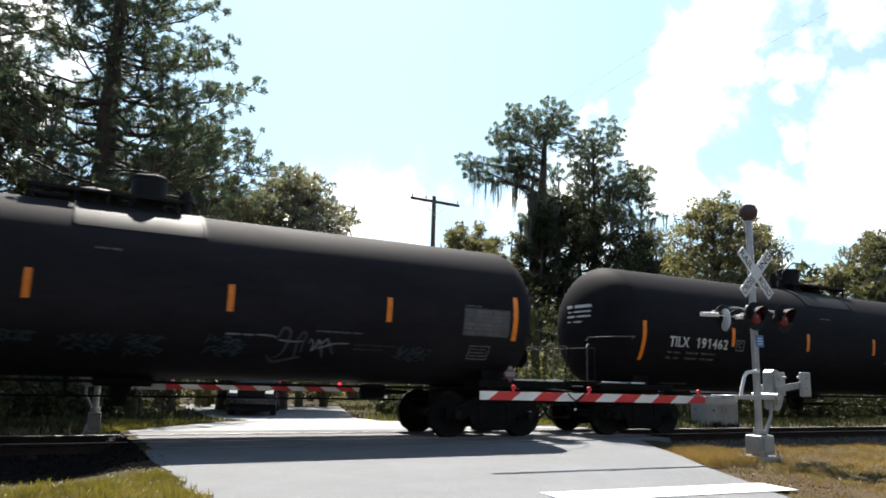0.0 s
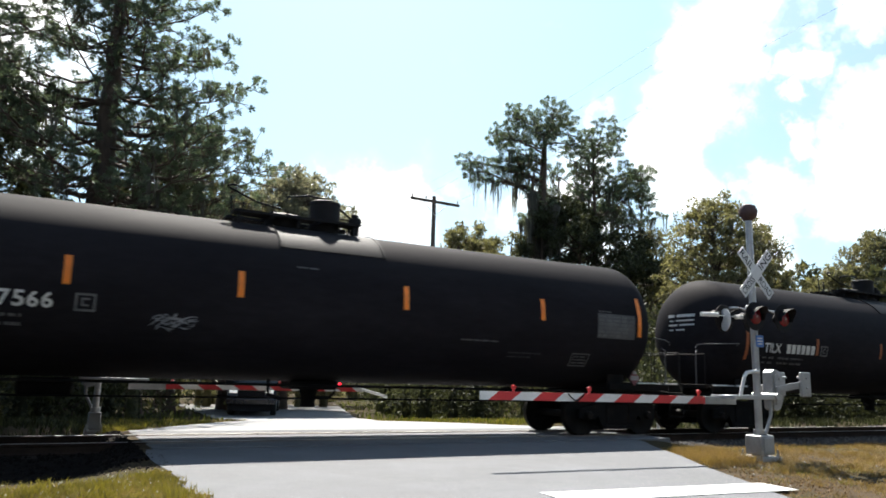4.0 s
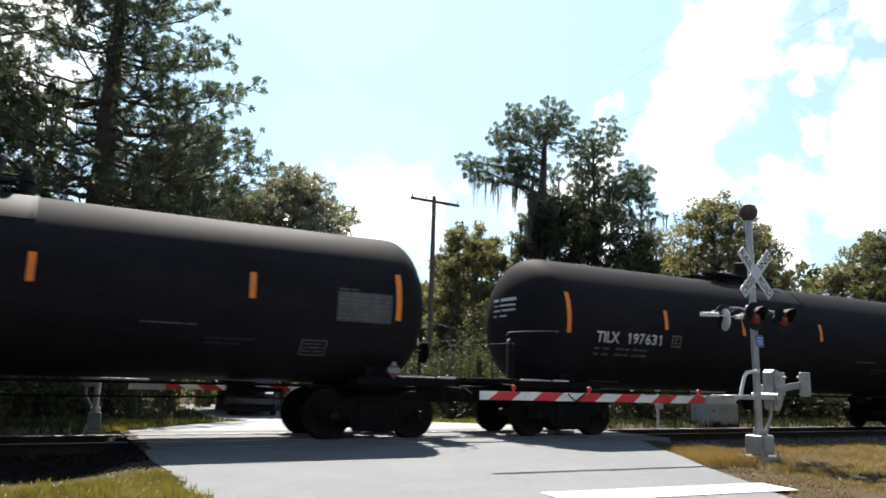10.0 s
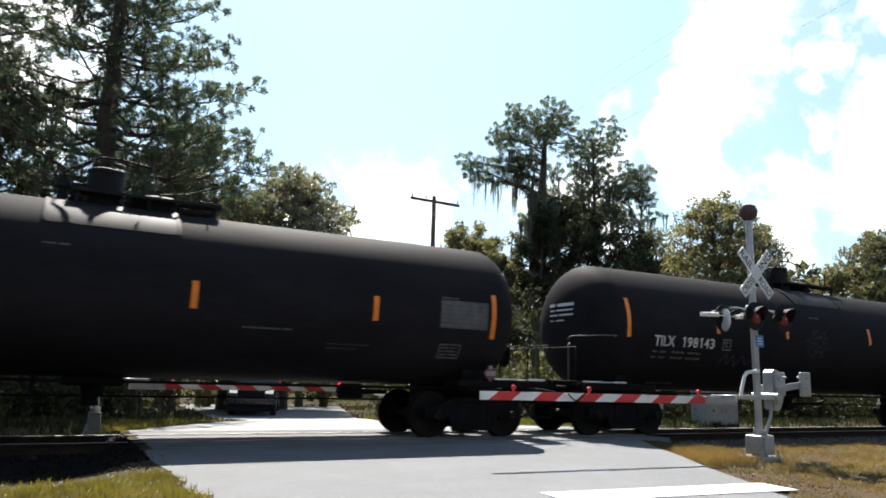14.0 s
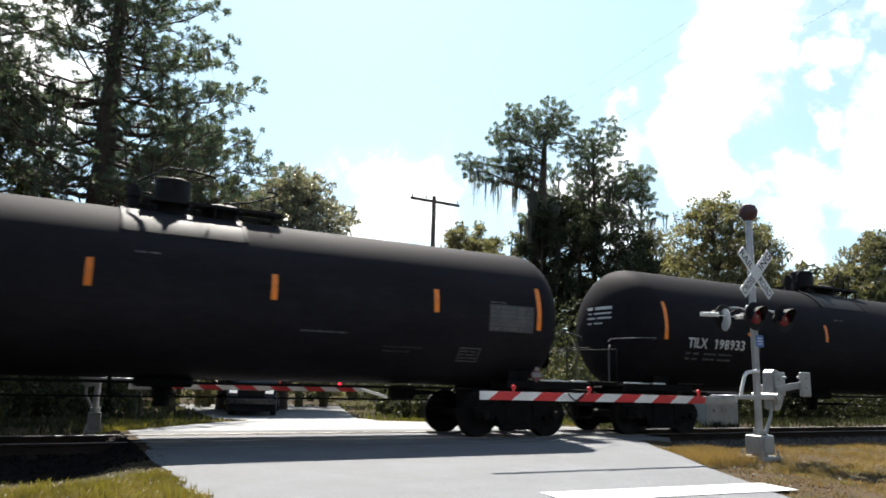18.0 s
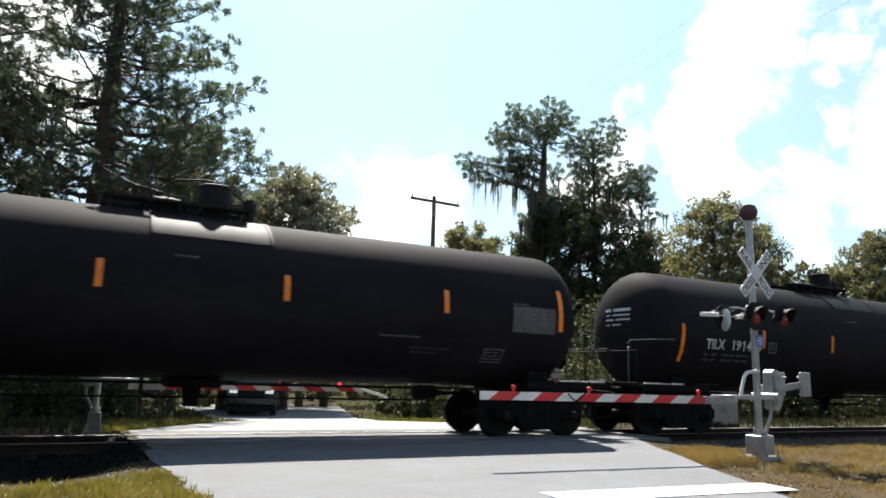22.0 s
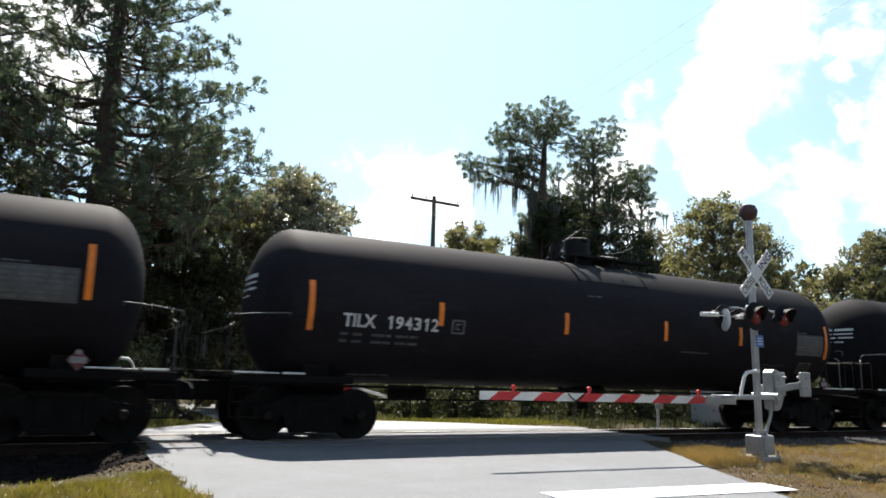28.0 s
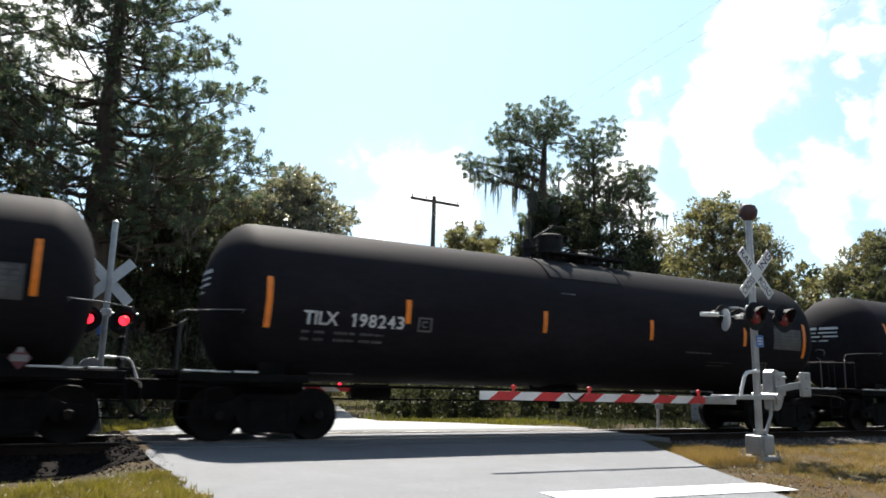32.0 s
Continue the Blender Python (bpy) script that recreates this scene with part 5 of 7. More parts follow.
    keep("relief_valve", bm, "black", True)
    bm = bmesh.new()                      # manway: low drum, lid, ring of bolts
    turned(bm, (0.95, 0, 4.0), [(0, 0.34), (0.2, 0.34), (0.2, 0.4), (0.26, 0.4), (0.3, 0.34), (0.36, 0.1)], 24, "Z")
    keep("manway", bm, "black", True)
    bm = bmesh.new()
    rod(bm, (0, 0, 4.16), (0, 0, 4.32), 0.025, n=6)
    keep("lid_bolt", bm, "black")
    bm = bmesh.new()                      # gratings on both sides of the fittings, in three panels
    for x0, x1 in ((-0.5, 0.28), (0.4, 1.18), (1.3, 2.0)):
        for k in range(8):
            box(bm, ((x0 + x1) / 2, -0.5 + 0.042 * k, 4.2), (x1 - x0, 0.03, 0.03))
        for x in (x0, (x0 + x1) / 2, x1):
            box(bm, (x, -0.353, 4.178), (0.035, 0.33, 0.03))
    for y in (-0.53, -0.18):
        box(bm, (0.75, y, 4.2), (2.5, 0.022, 0.05))
    keep("top_grating", bm, "black")
    bm = bmesh.new()                      # grating brackets
    pipe(bm, [Vector(q) for q in ((0, -0.2, 4.17), (0, -0.5, 4.17), (0, -0.52, 3.94))], 0.022)
    rod(bm, (0, -0.22, 4.17), (0, -0.22, 4.02), 0.022)
    keep("grating_bracket", bm, "black")
    bm = bmesh.new()                      # hand rails over the fittings
    pipe(bm, [Vector(q) for q in ((-0.65, -0.3, 4.3), (-0.62, -0.3, 4.52), (-0.1, -0.3, 4.86), (0.3, -0.3, 4.87), (0.75, -0.3, 4.8), (0.78, -0.3, 4.72))], 0.022)
    keep("hand_rail", bm, "black", True)
    bm = bmesh.new()                      # low gate rail at the platform's end
    pipe(bm, [Vector(q) for q in ((1.0, 0.1, 4.42), (1.5, 0.1, 4.5), (1.95, 0.1, 4.68), (2.07, 0.1, 4.73), (2.0, 0.1, 4.78), (1.85, 0.1, 4.77))], 0.02)
    keep("gate_rail", bm, "black", True)
    bm = bmesh.new()
    rod(bm, (1.9, -0.3, 4.05), (1.9, -0.3, 4.66), 0.016)
    rod(bm, (1.65, -0.3, 4.05), (1.65, -0.3, 4.56), 0.016)
    rod(bm, (1.65, -0.3, 4.3), (1.9, -0.3, 4.3), 0.012)
    keep("ladder_post", bm, "black", True)
    # markings
    S["end_tape"] = patch_mesh("reflective_tape", [(-0.055, 0.055, -0.45 + TANK_Z, 0.45 + TANK_Z)], M["orange"])
    rows = [r for k, z in enumerate((0.0, 0.13)) for a, b in ((0, 0.17), (0.24, 0.44), (0.62, 1.05), (1.13, 1.62)) for r in print_row(a, b, TANK_Z - z - 0.055, 0.052, (3, 7), 0.038, 3 + k)]
    S["spec_bars"] = patch_mesh("data_text", rows, M["faint"])
    bars = [r for j in range(6) for r in print_row(0.03, 1.07, TANK_Z + 0.03 + 0.086 * j, 0.06, (3, 6), 0.044, 20 + j) if j > 1 or r[0] < 0.85]
    bars += [(0.02, 1.08, TANK_Z + 0.195, TANK_Z + 0.202), (0.38, 0.387, TANK_Z + 0.202, TANK_Z + 0.53), (0.72, 0.727, TANK_Z + 0.202, TANK_Z + 0.53)]
    bars += print_row(0.02, 0.42, TANK_Z + 0.575, 0.035, (4, 8), 0.03, 31)
    S["test_plate"] = patch_mesh("test_record_plate", [(0, 1.1, TANK_Z, TANK_Z + 0.55)], M["panel"], 0.005)
    S["test_bars"] = patch_mesh("record_table", bars, M["faint"], 0.010)
    S["symbol"] = patch_mesh("stencil_box", [(0, 0.3, TANK_Z, TANK_Z + 0.035), (0, 0.3, TANK_Z + 0.245, TANK_Z + 0.28), (0, 0.035, TANK_Z + 0.035, TANK_Z + 0.245), (0.265, 0.3, TANK_Z + 0.035, TANK_Z + 0.245),
                                             (0.09, 0.2, TANK_Z + 0.08, TANK_Z + 0.11), (0.09, 0.12, TANK_Z + 0.11, TANK_Z + 0.2), (0.09, 0.21, TANK_Z + 0.18, TANK_Z + 0.21)], M["faint"])
    rim = [(0, 0.49, 0, 0.024), (0, 0.49, 0.256, 0.28), (0, 0.024, 0.024, 0.256), (0.466, 0.49, 0.024, 0.256)]
    rows = [(a, b, TANK_Z + c, TANK_Z + d) for a, b, c, d in rim] + [r for k, z in enumerate((0.06, 0.125, 0.19)) for r in print_row(0.055, 0.45, TANK_Z + z, 0.033, (2, 5), 0.04, 41 + k)]
    S["notice"] = patch_mesh("notice_frame", rows, M["faint"])
    S["long_line"] = patch_mesh("stencil_line", print_row(0, 0.95, TANK_Z, 0.034, (6, 11), 0.034, 51), M["faint"])
    S["two_lines"] = patch_mesh("stencil_line", print_row(0, 0.85, TANK_Z, 0.036, (5, 9), 0.034, 52) + print_row(0, 0.6, TANK_Z - 0.08, 0.036, (5, 9), 0.034, 53), M["spray_dim"])
    S["short_line"] = patch_mesh("stencil_line", print_row(0, 0.44, TANK_Z, 0.034, (5, 8), 0.034, 54), M["faint"])
    def on_head(y, z):
        k = math.asin(min(1.0, (math.hypot(y, z - TANK_Z) / TANK_R) ** (1 / 0.92)))
        return Vector((-TANK_L / 2 + 0.78 * (1 - math.cos(k)) - 0.012, y, z))

    bm = bmesh.new()                      # rows of lettering on the head
    for z, h, cuts in ((2.98, 0.075, ((0.46, 0.22), (0.13, -0.46))), (2.865, 0.04, ((0.4, 0.24), (0.16, -0.45))), (2.745, 0.045, ((0.42, 0.1), (0.02, -0.46))), (2.62, 0.035, ((0.4, 0.24), (0.14, -0.16)))):
        for y0, y1 in cuts:
            grid = [[bm.verts.new(on_head(y0 + (y1 - y0) * i / 5, zz)) for i in range(6)] for zz in (z, z + h)]
            for i in range(5):
                bm.faces.new((grid[0][i], grid[0][i + 1], grid[1][i + 1], grid[1][i]))
    S["head_bars"] = mesh_of("head_text", bm, M["letter"])
    bm = bmesh.new()                      # placard: a red diamond with a white band
    plate(bm, [(0, -0.175), (0.16, 0), (0, 0.175), (-0.16, 0)], -0.006, 0.0)
    S["placard"] = mesh_of("placard", bm, M["placard"])
    bm = bmesh.new()
    box(bm, (0, -0.009, 0), (0.24, 0.004, 0.1))
    box(bm, (0, -0.009, 0.12), (0.09, 0.004, 0.07))
    S["placard_band"] = mesh_of("placard_band", bm, M["placard_white"])
    bm = bmesh.new()
    box(bm, (0, 0.02, 0), (0.25, 0.02, 0.25), turn=Matrix.Rotation(math.pi / 4, 4, "Y"))
    for x in (-0.06, 0.06):
        rod(bm, (x, 0.03, -0.3), (x, 0.03, 0.1), 0.012, n=6)
    S["holder"] = mesh_of("placard_holder", bm, M["steel"])
    return S


S = shared_meshes()
TURN = pose(0, 0, 0, 0, 0, 180)
MIRROR = Matrix.Diagonal((1, -1, 1, 1))
MARK = -6.59                                  # where the reporting mark begins, from the wagon's centre


def tape_mesh(long, material):
    return patch_mesh("reflective_tape", [(-0.055, 0.055, TANK_Z - long / 2, TANK_Z + long / 2)], material)


TAPES = {}


def on_side(name, key, wagon, x, z, material=None):
    """A flat marking on the tank's side, made at the height where it belongs so that it follows the curve."""
    me = S[key]
    tag = (key, round(z, 2))
    if tag not in TAPES:
        copy = me.copy()
        for v in copy.vertices:
            lift = math.hypot(v.co.y, v.co.z - TANK_Z) - TANK_R
            v.co = on_tank(v.co.x, v.co.z - TANK_Z + z, lift)
        TAPES[tag] = copy
    return put(name, TAPES[tag], wagon, pose(x, 0, 0))


S["tape"], S["old_tape"], S["old_end_tape"] = tape_mesh(0.46, M["orange"]), tape_mesh(0.44, M["old_orange"]), tape_mesh(0.86, M["old_orange"])


def bogie(wagon, x):
    b = new("bogie")
    b.parent, b.matrix_basis = wagon, pose(x, 0, 0)
    put("bolster", S["bolster"], b)
    for s in (-1, 1):
        m = pose(0, s * 0.98, 0, 0, 0, 0 if s < 0 else 180)
        put("side_frame", S["frame"], b, m)
        put("spring_group", S["springs"], b, pose(0, s * 0.98, 0))
        for a in (-AXLE / 2, AXLE / 2):
            put("bearing_cap", S["bearing"], b, m @ pose(a, -0.06, WHEEL_R))
    for a in (-AXLE / 2, AXLE / 2):
        put("wheelset", S["wheel"], b, pose(a, 0, WHEEL_R), "steel wheels on an axle")
    return b


def plain_wagon(reverse_top):
    w = thing("tank_wagon", pose(0, 0, 0), "black tank wagon", "tank wagon", "wagons of the train")
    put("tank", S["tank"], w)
    for m in (pose(0, 0, 0), TURN):
        for key in ("sill", "coupler", "brake_hose", "uncoupling_lever", "end_platform", "end_railing"):
            put({"sill": "stub_sill"}.get(key, key), S[key], w, m)
        near_side = Matrix.Diagonal((1 if m is not TURN else -1, 1, 1, 1))
        put("grab_rail", S["grab_rail"], w, near_side), put("hand_post", S["hand_post"], w, near_side)
        for key in ("side_sill", "ladder"):
            put(key, S[key], w, m), put(key, S[key], w, m @ MIRROR)
        e = put("platform_edge", S["platform_edge"], w, Matrix.Diagonal((1, 1, 1, 1)) if m is not TURN else pose(-16.0, 0, 0))
    for key in ("brake_wheel", "bottom_outlet", "outlet_handle", "heater_pipe", "air_reservoir", "brake_cylinder", "train_pipe"):
        put(key, S[key], w)
    top = (TURN if reverse_top else pose(0, 0, 0)) @ pose(-0.18, 0, 0)
    for key in ("saddle_band", "valve_housing", "relief_valve", "hand_rail", "gate_rail", "ladder_post"):
        put(key, S[key], w, top)
    lid = put("manway", S["manway"], w, top)
    for k in range(8):
        put("lid_bolt", S["lid_bolt"], lid, pose(0.95 + 0.38 * math.cos(k * math.pi / 4), 0.38 * math.sin(k * math.pi / 4), 0))
    for m in (top, top @ MIRROR):
        put("top_grating", S["top_grating"], w, m)
        for x in (-0.4, 0.75, 1.9):
            put("grating_bracket", S["grating_bracket"], w, m @ pose(x, 0, 0))
    bogie(w, -BOGIE), bogie(w, BOGIE)
    tagged(put("head_text", S["head_bars"], w), kind="stuff")
    p = put("placard", S["placard"], w, pose(7.22, -1.44, 1.31))
    put("placard_holder", S["holder"], w, pose(7.22, -1.43, 1.31))
    put("placard_band", S["placard_band"], p)
    return w


# number, top fittings reversed, low tape, faded tape
ROSTER = []
for entry in ("-1::100 0:191462:010 1:198302:000 2:197566:100 3::111 4:195133:000 5:191436:110 6:195370:100 7:197631:100 "
              "8:191513:110 9:198224:000 10:198143:000 11::010 12:195383:000 13:198933:000 14:190417:111 15:197677:100 16:191443:110 "
              "17:197589:000 18:197697:100 19::100 20:194312:000 21:191510:110 22:197701:000 23:198243:000 24::000 25::100").split():
    n, d, flags = entry.split(":")
    ROSTER.append((int(n), d, *[int(c) for c in flags]))
TAPE_Z = {-1: 2.44, 3: 2.3, 4: 2.6, 9: 2.45, 20: 2.43, 23: 2.43}
# slack in the couplings: how far each wagon stands from its even place
SLACK = {0: -0.1, 1: -0.18, 2: 0.2, 3: 0.15, 4: 0.08, 5: 0.1, 6: -0.26, 7: 0.11, 8: 0.04, 9: -0.05, 10: 0.12, 11: 0.12, 12: 0.12, 13: 0.05, 14: -0.22, 15: 0.14, 16: 0.06, 17: 0.16, 18: 0.2,
         19: 0.05, 20: -0.09, 21: 0.16, 22: 0.17, 23: -0.05}
# tapes that were stuck on out of their even places
TAPE_X = {-1: {4: 10.98, 5: 13.87}, 0: {0: -0.81, 1: 2.19, 2: 5.13, 4: 10.89, 5: 13.95}, 1: {0: -0.73, 1: 2.12, 2: 5.35, 3: 8.35, 4: 11.6, 5: 14.1}, 2: {0: -0.7, 1: 2.15, 2: 4.83}, 3: {4: 11.26, 5: 14.06},
          4: {1: 2.12, 2: 4.66, 3: 8.85, 4: 11.36, 5: 14.1}, 5: {3: 7.9, 4: 10.65, 5: 13.57}, 6: {0: -0.8, 3: 7.67, 4: 11.05, 5: 13.86}, 7: {0: -0.8, 1: 2.1, 2: 4.8, 3: 7.92, 4: 11.13, 5: 13.95},
          8: {0: -0.72, 1: 2.24, 2: 5.01, 4: 10.77, 5: 14.04}, 9: {0: -0.56, 1: 2.14, 2: 5.12, 3: 8.15, 4: 11.45, 5: 14.08}, 10: {0: -0.81, 1: 2.12, 2: 4.75}, 11: {4: 10.88, 5: 13.96},
          12: {0: -0.79, 1: 2.07, 2: 5.18, 3: 8.15, 4: 11.4, 5: 13.88}, 13: {0: -0.74, 1: 2.16, 2: 5.32, 4: 11.45, 5: 13.97}, 14: {0: -0.54, 1: 2.61, 2: 5.26, 4: 9.9, 5: 14.28},
          15: {0: -0.87, 1: 2.03, 2: 4.7, 3: 7.75, 4: 11.0, 5: 13.83}, 16: {0: -0.8, 1: 2.1, 2: 4.95, 3: 7.95, 4: 10.9, 5: 13.96}, 17: {0: -0.88, 1: 2.03, 2: 5.15, 3: 8.13, 4: 11.32, 5: 13.81},
          18: {0: -0.88, 1: 1.99, 2: 4.69}, 20: {0: -0.62, 1: 2.05, 2: 5.16, 3: 8.11, 4: 10.7, 5: 14.14}, 21: {0: -0.86, 1: 2.02, 2: 4.87, 4: 10.84, 5: 13.93}, 22: {0: -0.82, 1: 2.07, 2: 5.33, 3: 8.3, 4: 11.45, 5: 13.92},
          23: {0: -0.65, 1: 2.07, 2: 5.33}}
# how far each wagon's body stands from the even place of its lettering
BODY_X = {-1: -0.03, 0: 0.03, 1: 0.07, 2: 0.05, 3: 0.15, 4: 0.14, 5: -0.13, 6: 0.02, 7: 0.06, 8: 0.13, 9: 0.24, 10: -0.03, 11: 0.06, 12: 0.05, 13: 0.06, 14: 0.34, 15: -0.07, 16: 0.04, 17: -0.06, 18: -0.12,
          19: 0.16, 20: 0.19, 21: -0.02, 22: 0.04, 23: 0.1, 24: 0.15, 25: 0.15}
# the framed notice, from the end tape; most hang 1.82 m short of it
NOTICE_X = {-1: -1.01, 0: -2.03, 3: -2.15, 4: -1.16, 5: -1.99, 8: -1.96, 9: -1.16, 11: -2.06, 14: -1.05, 20: -1.0}
kinds = {0: plain_wagon(False), 1: plain_wagon(True)}
fresh = {0: True, 1: True}
WAGONS = {}
for number, digits, rev, low, faded in ROSTER:
    w = kinds[rev] if fresh[rev] else copy_thing(kinds[rev], pose(0, 0, 0))
    if fresh[rev]:
        fresh[rev] = False
        spare = copy_thing(w, pose(0, 0, 0))      # kept plain for the next copies
        kinds[rev] = spare
    WAGONS[number] = w
# the plain masters serve as the last two wagons
for rev in (0, 1):
    last = WAGONS[24 + rev]
    for o in (*last.children_recursive, last):
        bpy.data.objects.remove(o)
    WAGONS[24 + rev] = kinds[rev]

for number, digits, rev, low, faded in ROSTER:
    w = WAGONS[number]
    z = TAPE_Z.get(number, 2.40 if low else 2.69)
    for o in w.children:
        o.matrix_basis = Matrix.Translation((BODY_X[number], 0, 0)) @ o.matrix_basis
    for k, x in enumerate((-0.66, 2.16, 5.08, 8.1, 11.0, 13.9) if low else ((-0.6, 2.2, 4.95, 8.0, 11.25, 14.0) if rev else (-0.62, 2.15, 5.4, 8.4, 11.6, 13.95))):
        x = TAPE_X.get(number, {}).get(k, x)
        end = k in (0, 5)
        key = ("old_end_tape" if end else "old_tape") if faded else ("end_tape" if end else "tape")
        on_side("reflective_tape", key, w, MARK + x, z - 0.21 if end and low and number != 3 else z)
    last_tape = x
    if number == 14:
        on_side("reflective_tape", "old_tape", w, MARK + 12.5, z)
    pitch = 0.168 if number == 14 else 0.192
    words = "TILX " + digits if digits else "TILX"
    me = lettering("TILX", 0.66, 0.245, 0.02)
    put("reporting_mark", wrapped(me, MARK, 2.08, M["letter"]), w, label="white lettering")
    if digits:
        bm = bmesh.new()
        for k, d in enumerate(digits):
            if d == "1":
                plate(bm, [(MARK + 0.88 + pitch * k + a, 2.08 + b) for a, b in ((0.075, 0), (0.122, 0), (0.122, 0.245), (0.083, 0.245), (0.03, 0.205), (0.03, 0.168), (0.075, 0.188))], -1.0, -1.0001)
                continue
            me = lettering(d, 0.158, 0.245, 0.02)
            for v in me.vertices:
                v.co = on_tank(MARK + 0.88 + pitch * k + v.co.x, 2.08 + v.co.z, 0.011)
            bm.from_mesh(me)
        for v in bm.verts:
            v.co = on_tank(v.co.x, v.co.z, 0.011)
        part("wagon_number", bm, M["letter"], w, "white digits")
    else:
        put("wagon_number", patch_mesh("wagon_number", [(MARK + 0.89 + 0.2 * i, MARK + 0.89 + 0.2 * i + 0.15, 2.08, 2.32) for i in range(6)], M["letter"]), w)
    tagged(on_side("data_text", "spec_bars", w, MARK, 1.98), kind="stuff")
    on_side("stencil_box", "symbol", w, MARK + 2.3, 2.06)
    plate_z = 2.31 if number == 3 else 2.05 if low or number in (-1, 4, 20) else 2.17
    on_side("test_record_plate", "test_plate", w, MARK + last_tape - 1.24, plate_z)
    tagged(on_side("record_table", "test_bars", w, MARK + last_tape - 1.24, plate_z), kind="stuff")
    aside = NOTICE_X.get(number, -1.82)
    tagged(on_side("notice_frame", "notice", w, MARK + last_tape + aside, 1.69 if number == 3 else 1.58 if aside > -1.2 else 1.53), kind="stuff")
    tagged(on_side("stencil_line", "two_lines", w, MARK + last_tape - (2.4 if number == 20 else 3.5), 1.74), kind="stuff")
    tagged(on_side("stencil_line", "short_line", w, MARK + 5.83, 3.08), kind="stuff")
    tagged(on_side("stencil_line", "long_line", w, MARK + 8.7 + 0.3 * (number % 4), 1.95), kind="stuff")
    tagged(on_side("stencil_line", "long_line", w, MARK + 0.4, 1.2), kind="stuff")
    more = "with faded orange tape" if faded else "with orange reflective tape"
    w["label"] = f"black tank wagon {more} and white {'lettering ' + words if digits else 'lettering'}"

W = WAGONS


def strokes(wagon, lines, material, width, label, name="graffiti"):
    """Sprayed lines through given corners, rounded between them, tapering to their ends."""
    for s, pts in enumerate(lines):
        bm = bmesh.new()
        q = [pts[0], *pts, pts[-1]]
        path = []
        for a, b, c, d in zip(q, q[1:], q[2:], q[3:]):
            for k in range(6):
                t = k / 6
                path.append(tuple(0.5 * (2 * b[i] + (c[i] - a[i]) * t + (2 * a[i] - 5 * b[i] + 4 * c[i] - d[i]) * t * t + (3 * b[i] - a[i] - 3 * c[i] + d[i]) * t ** 3) for i in (0, 1)))
        path.append(pts[-1])
        rim = []
        for i, (x, z) in enumerate(path):
            a, b = path[max(0, i - 1)], path[min(len(path) - 1, i + 1)]
            n = math.hypot(b[0] - a[0], b[1] - a[1]) + 1e-6
            w = width / 2 * (0.55 + 0.45 * math.sin(math.pi * min(1, (i + 1) / len(path))))
            ox, oz = -(b[1] - a[1]) / n * w, (b[0] - a[0]) / n * w
            rim.append((bm.verts.new(on_tank(MARK + x + ox, z + oz, 0.007 + 0.0005 * s)), bm.verts.new(on_tank(MARK + x - ox, z - oz, 0.007 + 0.0005 * s))))
        for a, b in zip(rim, rim[1:]):
            bm.faces.new((a[0], b[0], b[1], a[1]))
        part(name, bm, material, wagon, label)


def smudge(wagon, seed, x0, x1, z0, z1, material, label, count=40, width=0.03):
    """A worn sprayed patch: short curved wipes that cross one another."""
    g = np.random.default_rng(seed)
    bm = bmesh.new()
    for k in range(count):
        a, z = g.uniform(x0, x1), g.uniform(z0, z1)
        ang, ln, bend = g.uniform(-0.6, 1.2), g.uniform(0.08, 0.24), g.normal() * 0.6
        rim, n = [], 7
        for i in range(n + 1):
            t = i / n
            w = width * g.uniform(0.5, 1.0) * math.sin(math.pi * (0.08 + 0.84 * t))
            q, d = ang + bend * t, ln * (t - 0.5)
            x, h = a + d * math.cos(q), min(z1 + 0.04, max(z0 - 0.04, z + d * math.sin(q)))
            rim.append([bm.verts.new(on_tank(MARK + x - s * w * math.sin(q), h + s * w * math.cos(q), 0.0065 + 0.0001 * k)) for s in (-0.5, 0.5)])
        for p, q in zip(rim, rim[1:]):
            bm.faces.new((p[0], q[0], q[1], p[1]))
    return tagged(part("sprayed_patch", bm, material, wagon, label), kind="stuff")


def flame(wagon, x, z, wide, material):
    """A sprayed tuft of pointed tongues over a smear of the same paint."""
    lines = []
    for k in range(7):
        u = k / 6 - 0.5
        lines.append([(x + u * wide * 0.7, z), (x + u * wide * 0.95, z + 0.1), (x + u * wide * 1.1 + 0.03, z + 0.16 + 0.1 * abs(math.sin(k * 2.3)))])
    lines += [[(x - 0.5 * wide, z + 0.04), (x, z - 0.02), (x + 0.6 * wide, z + 0.02), (x + 0.9 * wide, z - 0.02)], [(x - 0.3 * wide, z - 0.1), (x + 0.1 * wide, z - 0.14), (x + 0.55 * wide, z - 0.1)]]
    strokes(wagon, lines, material, 0.085, "pale flame-shaped sprayed tuft")


strokes(W[-1], [[(8.0, 1.84), (8.25, 1.84)], [(8.29, 1.84), (8.48, 1.84)], [(8.52, 1.85), (8.78, 1.84), (8.87, 1.82)], [(8.93, 1.78), (9.14, 1.76), (9.38, 1.77)], [(9.68, 1.66), (9.86, 1.72), (10.0, 1.76), (10.27, 1.77)],
                [(9.5, 1.74), (9.53, 1.81), (9.59, 1.73), (9.57, 1.62), (9.65, 1.71), (9.67, 1.81), (9.73, 1.75), (9.83, 1.84), (9.88, 1.74)]], M["spray_white"], 0.034, "thin white sprayed lines")
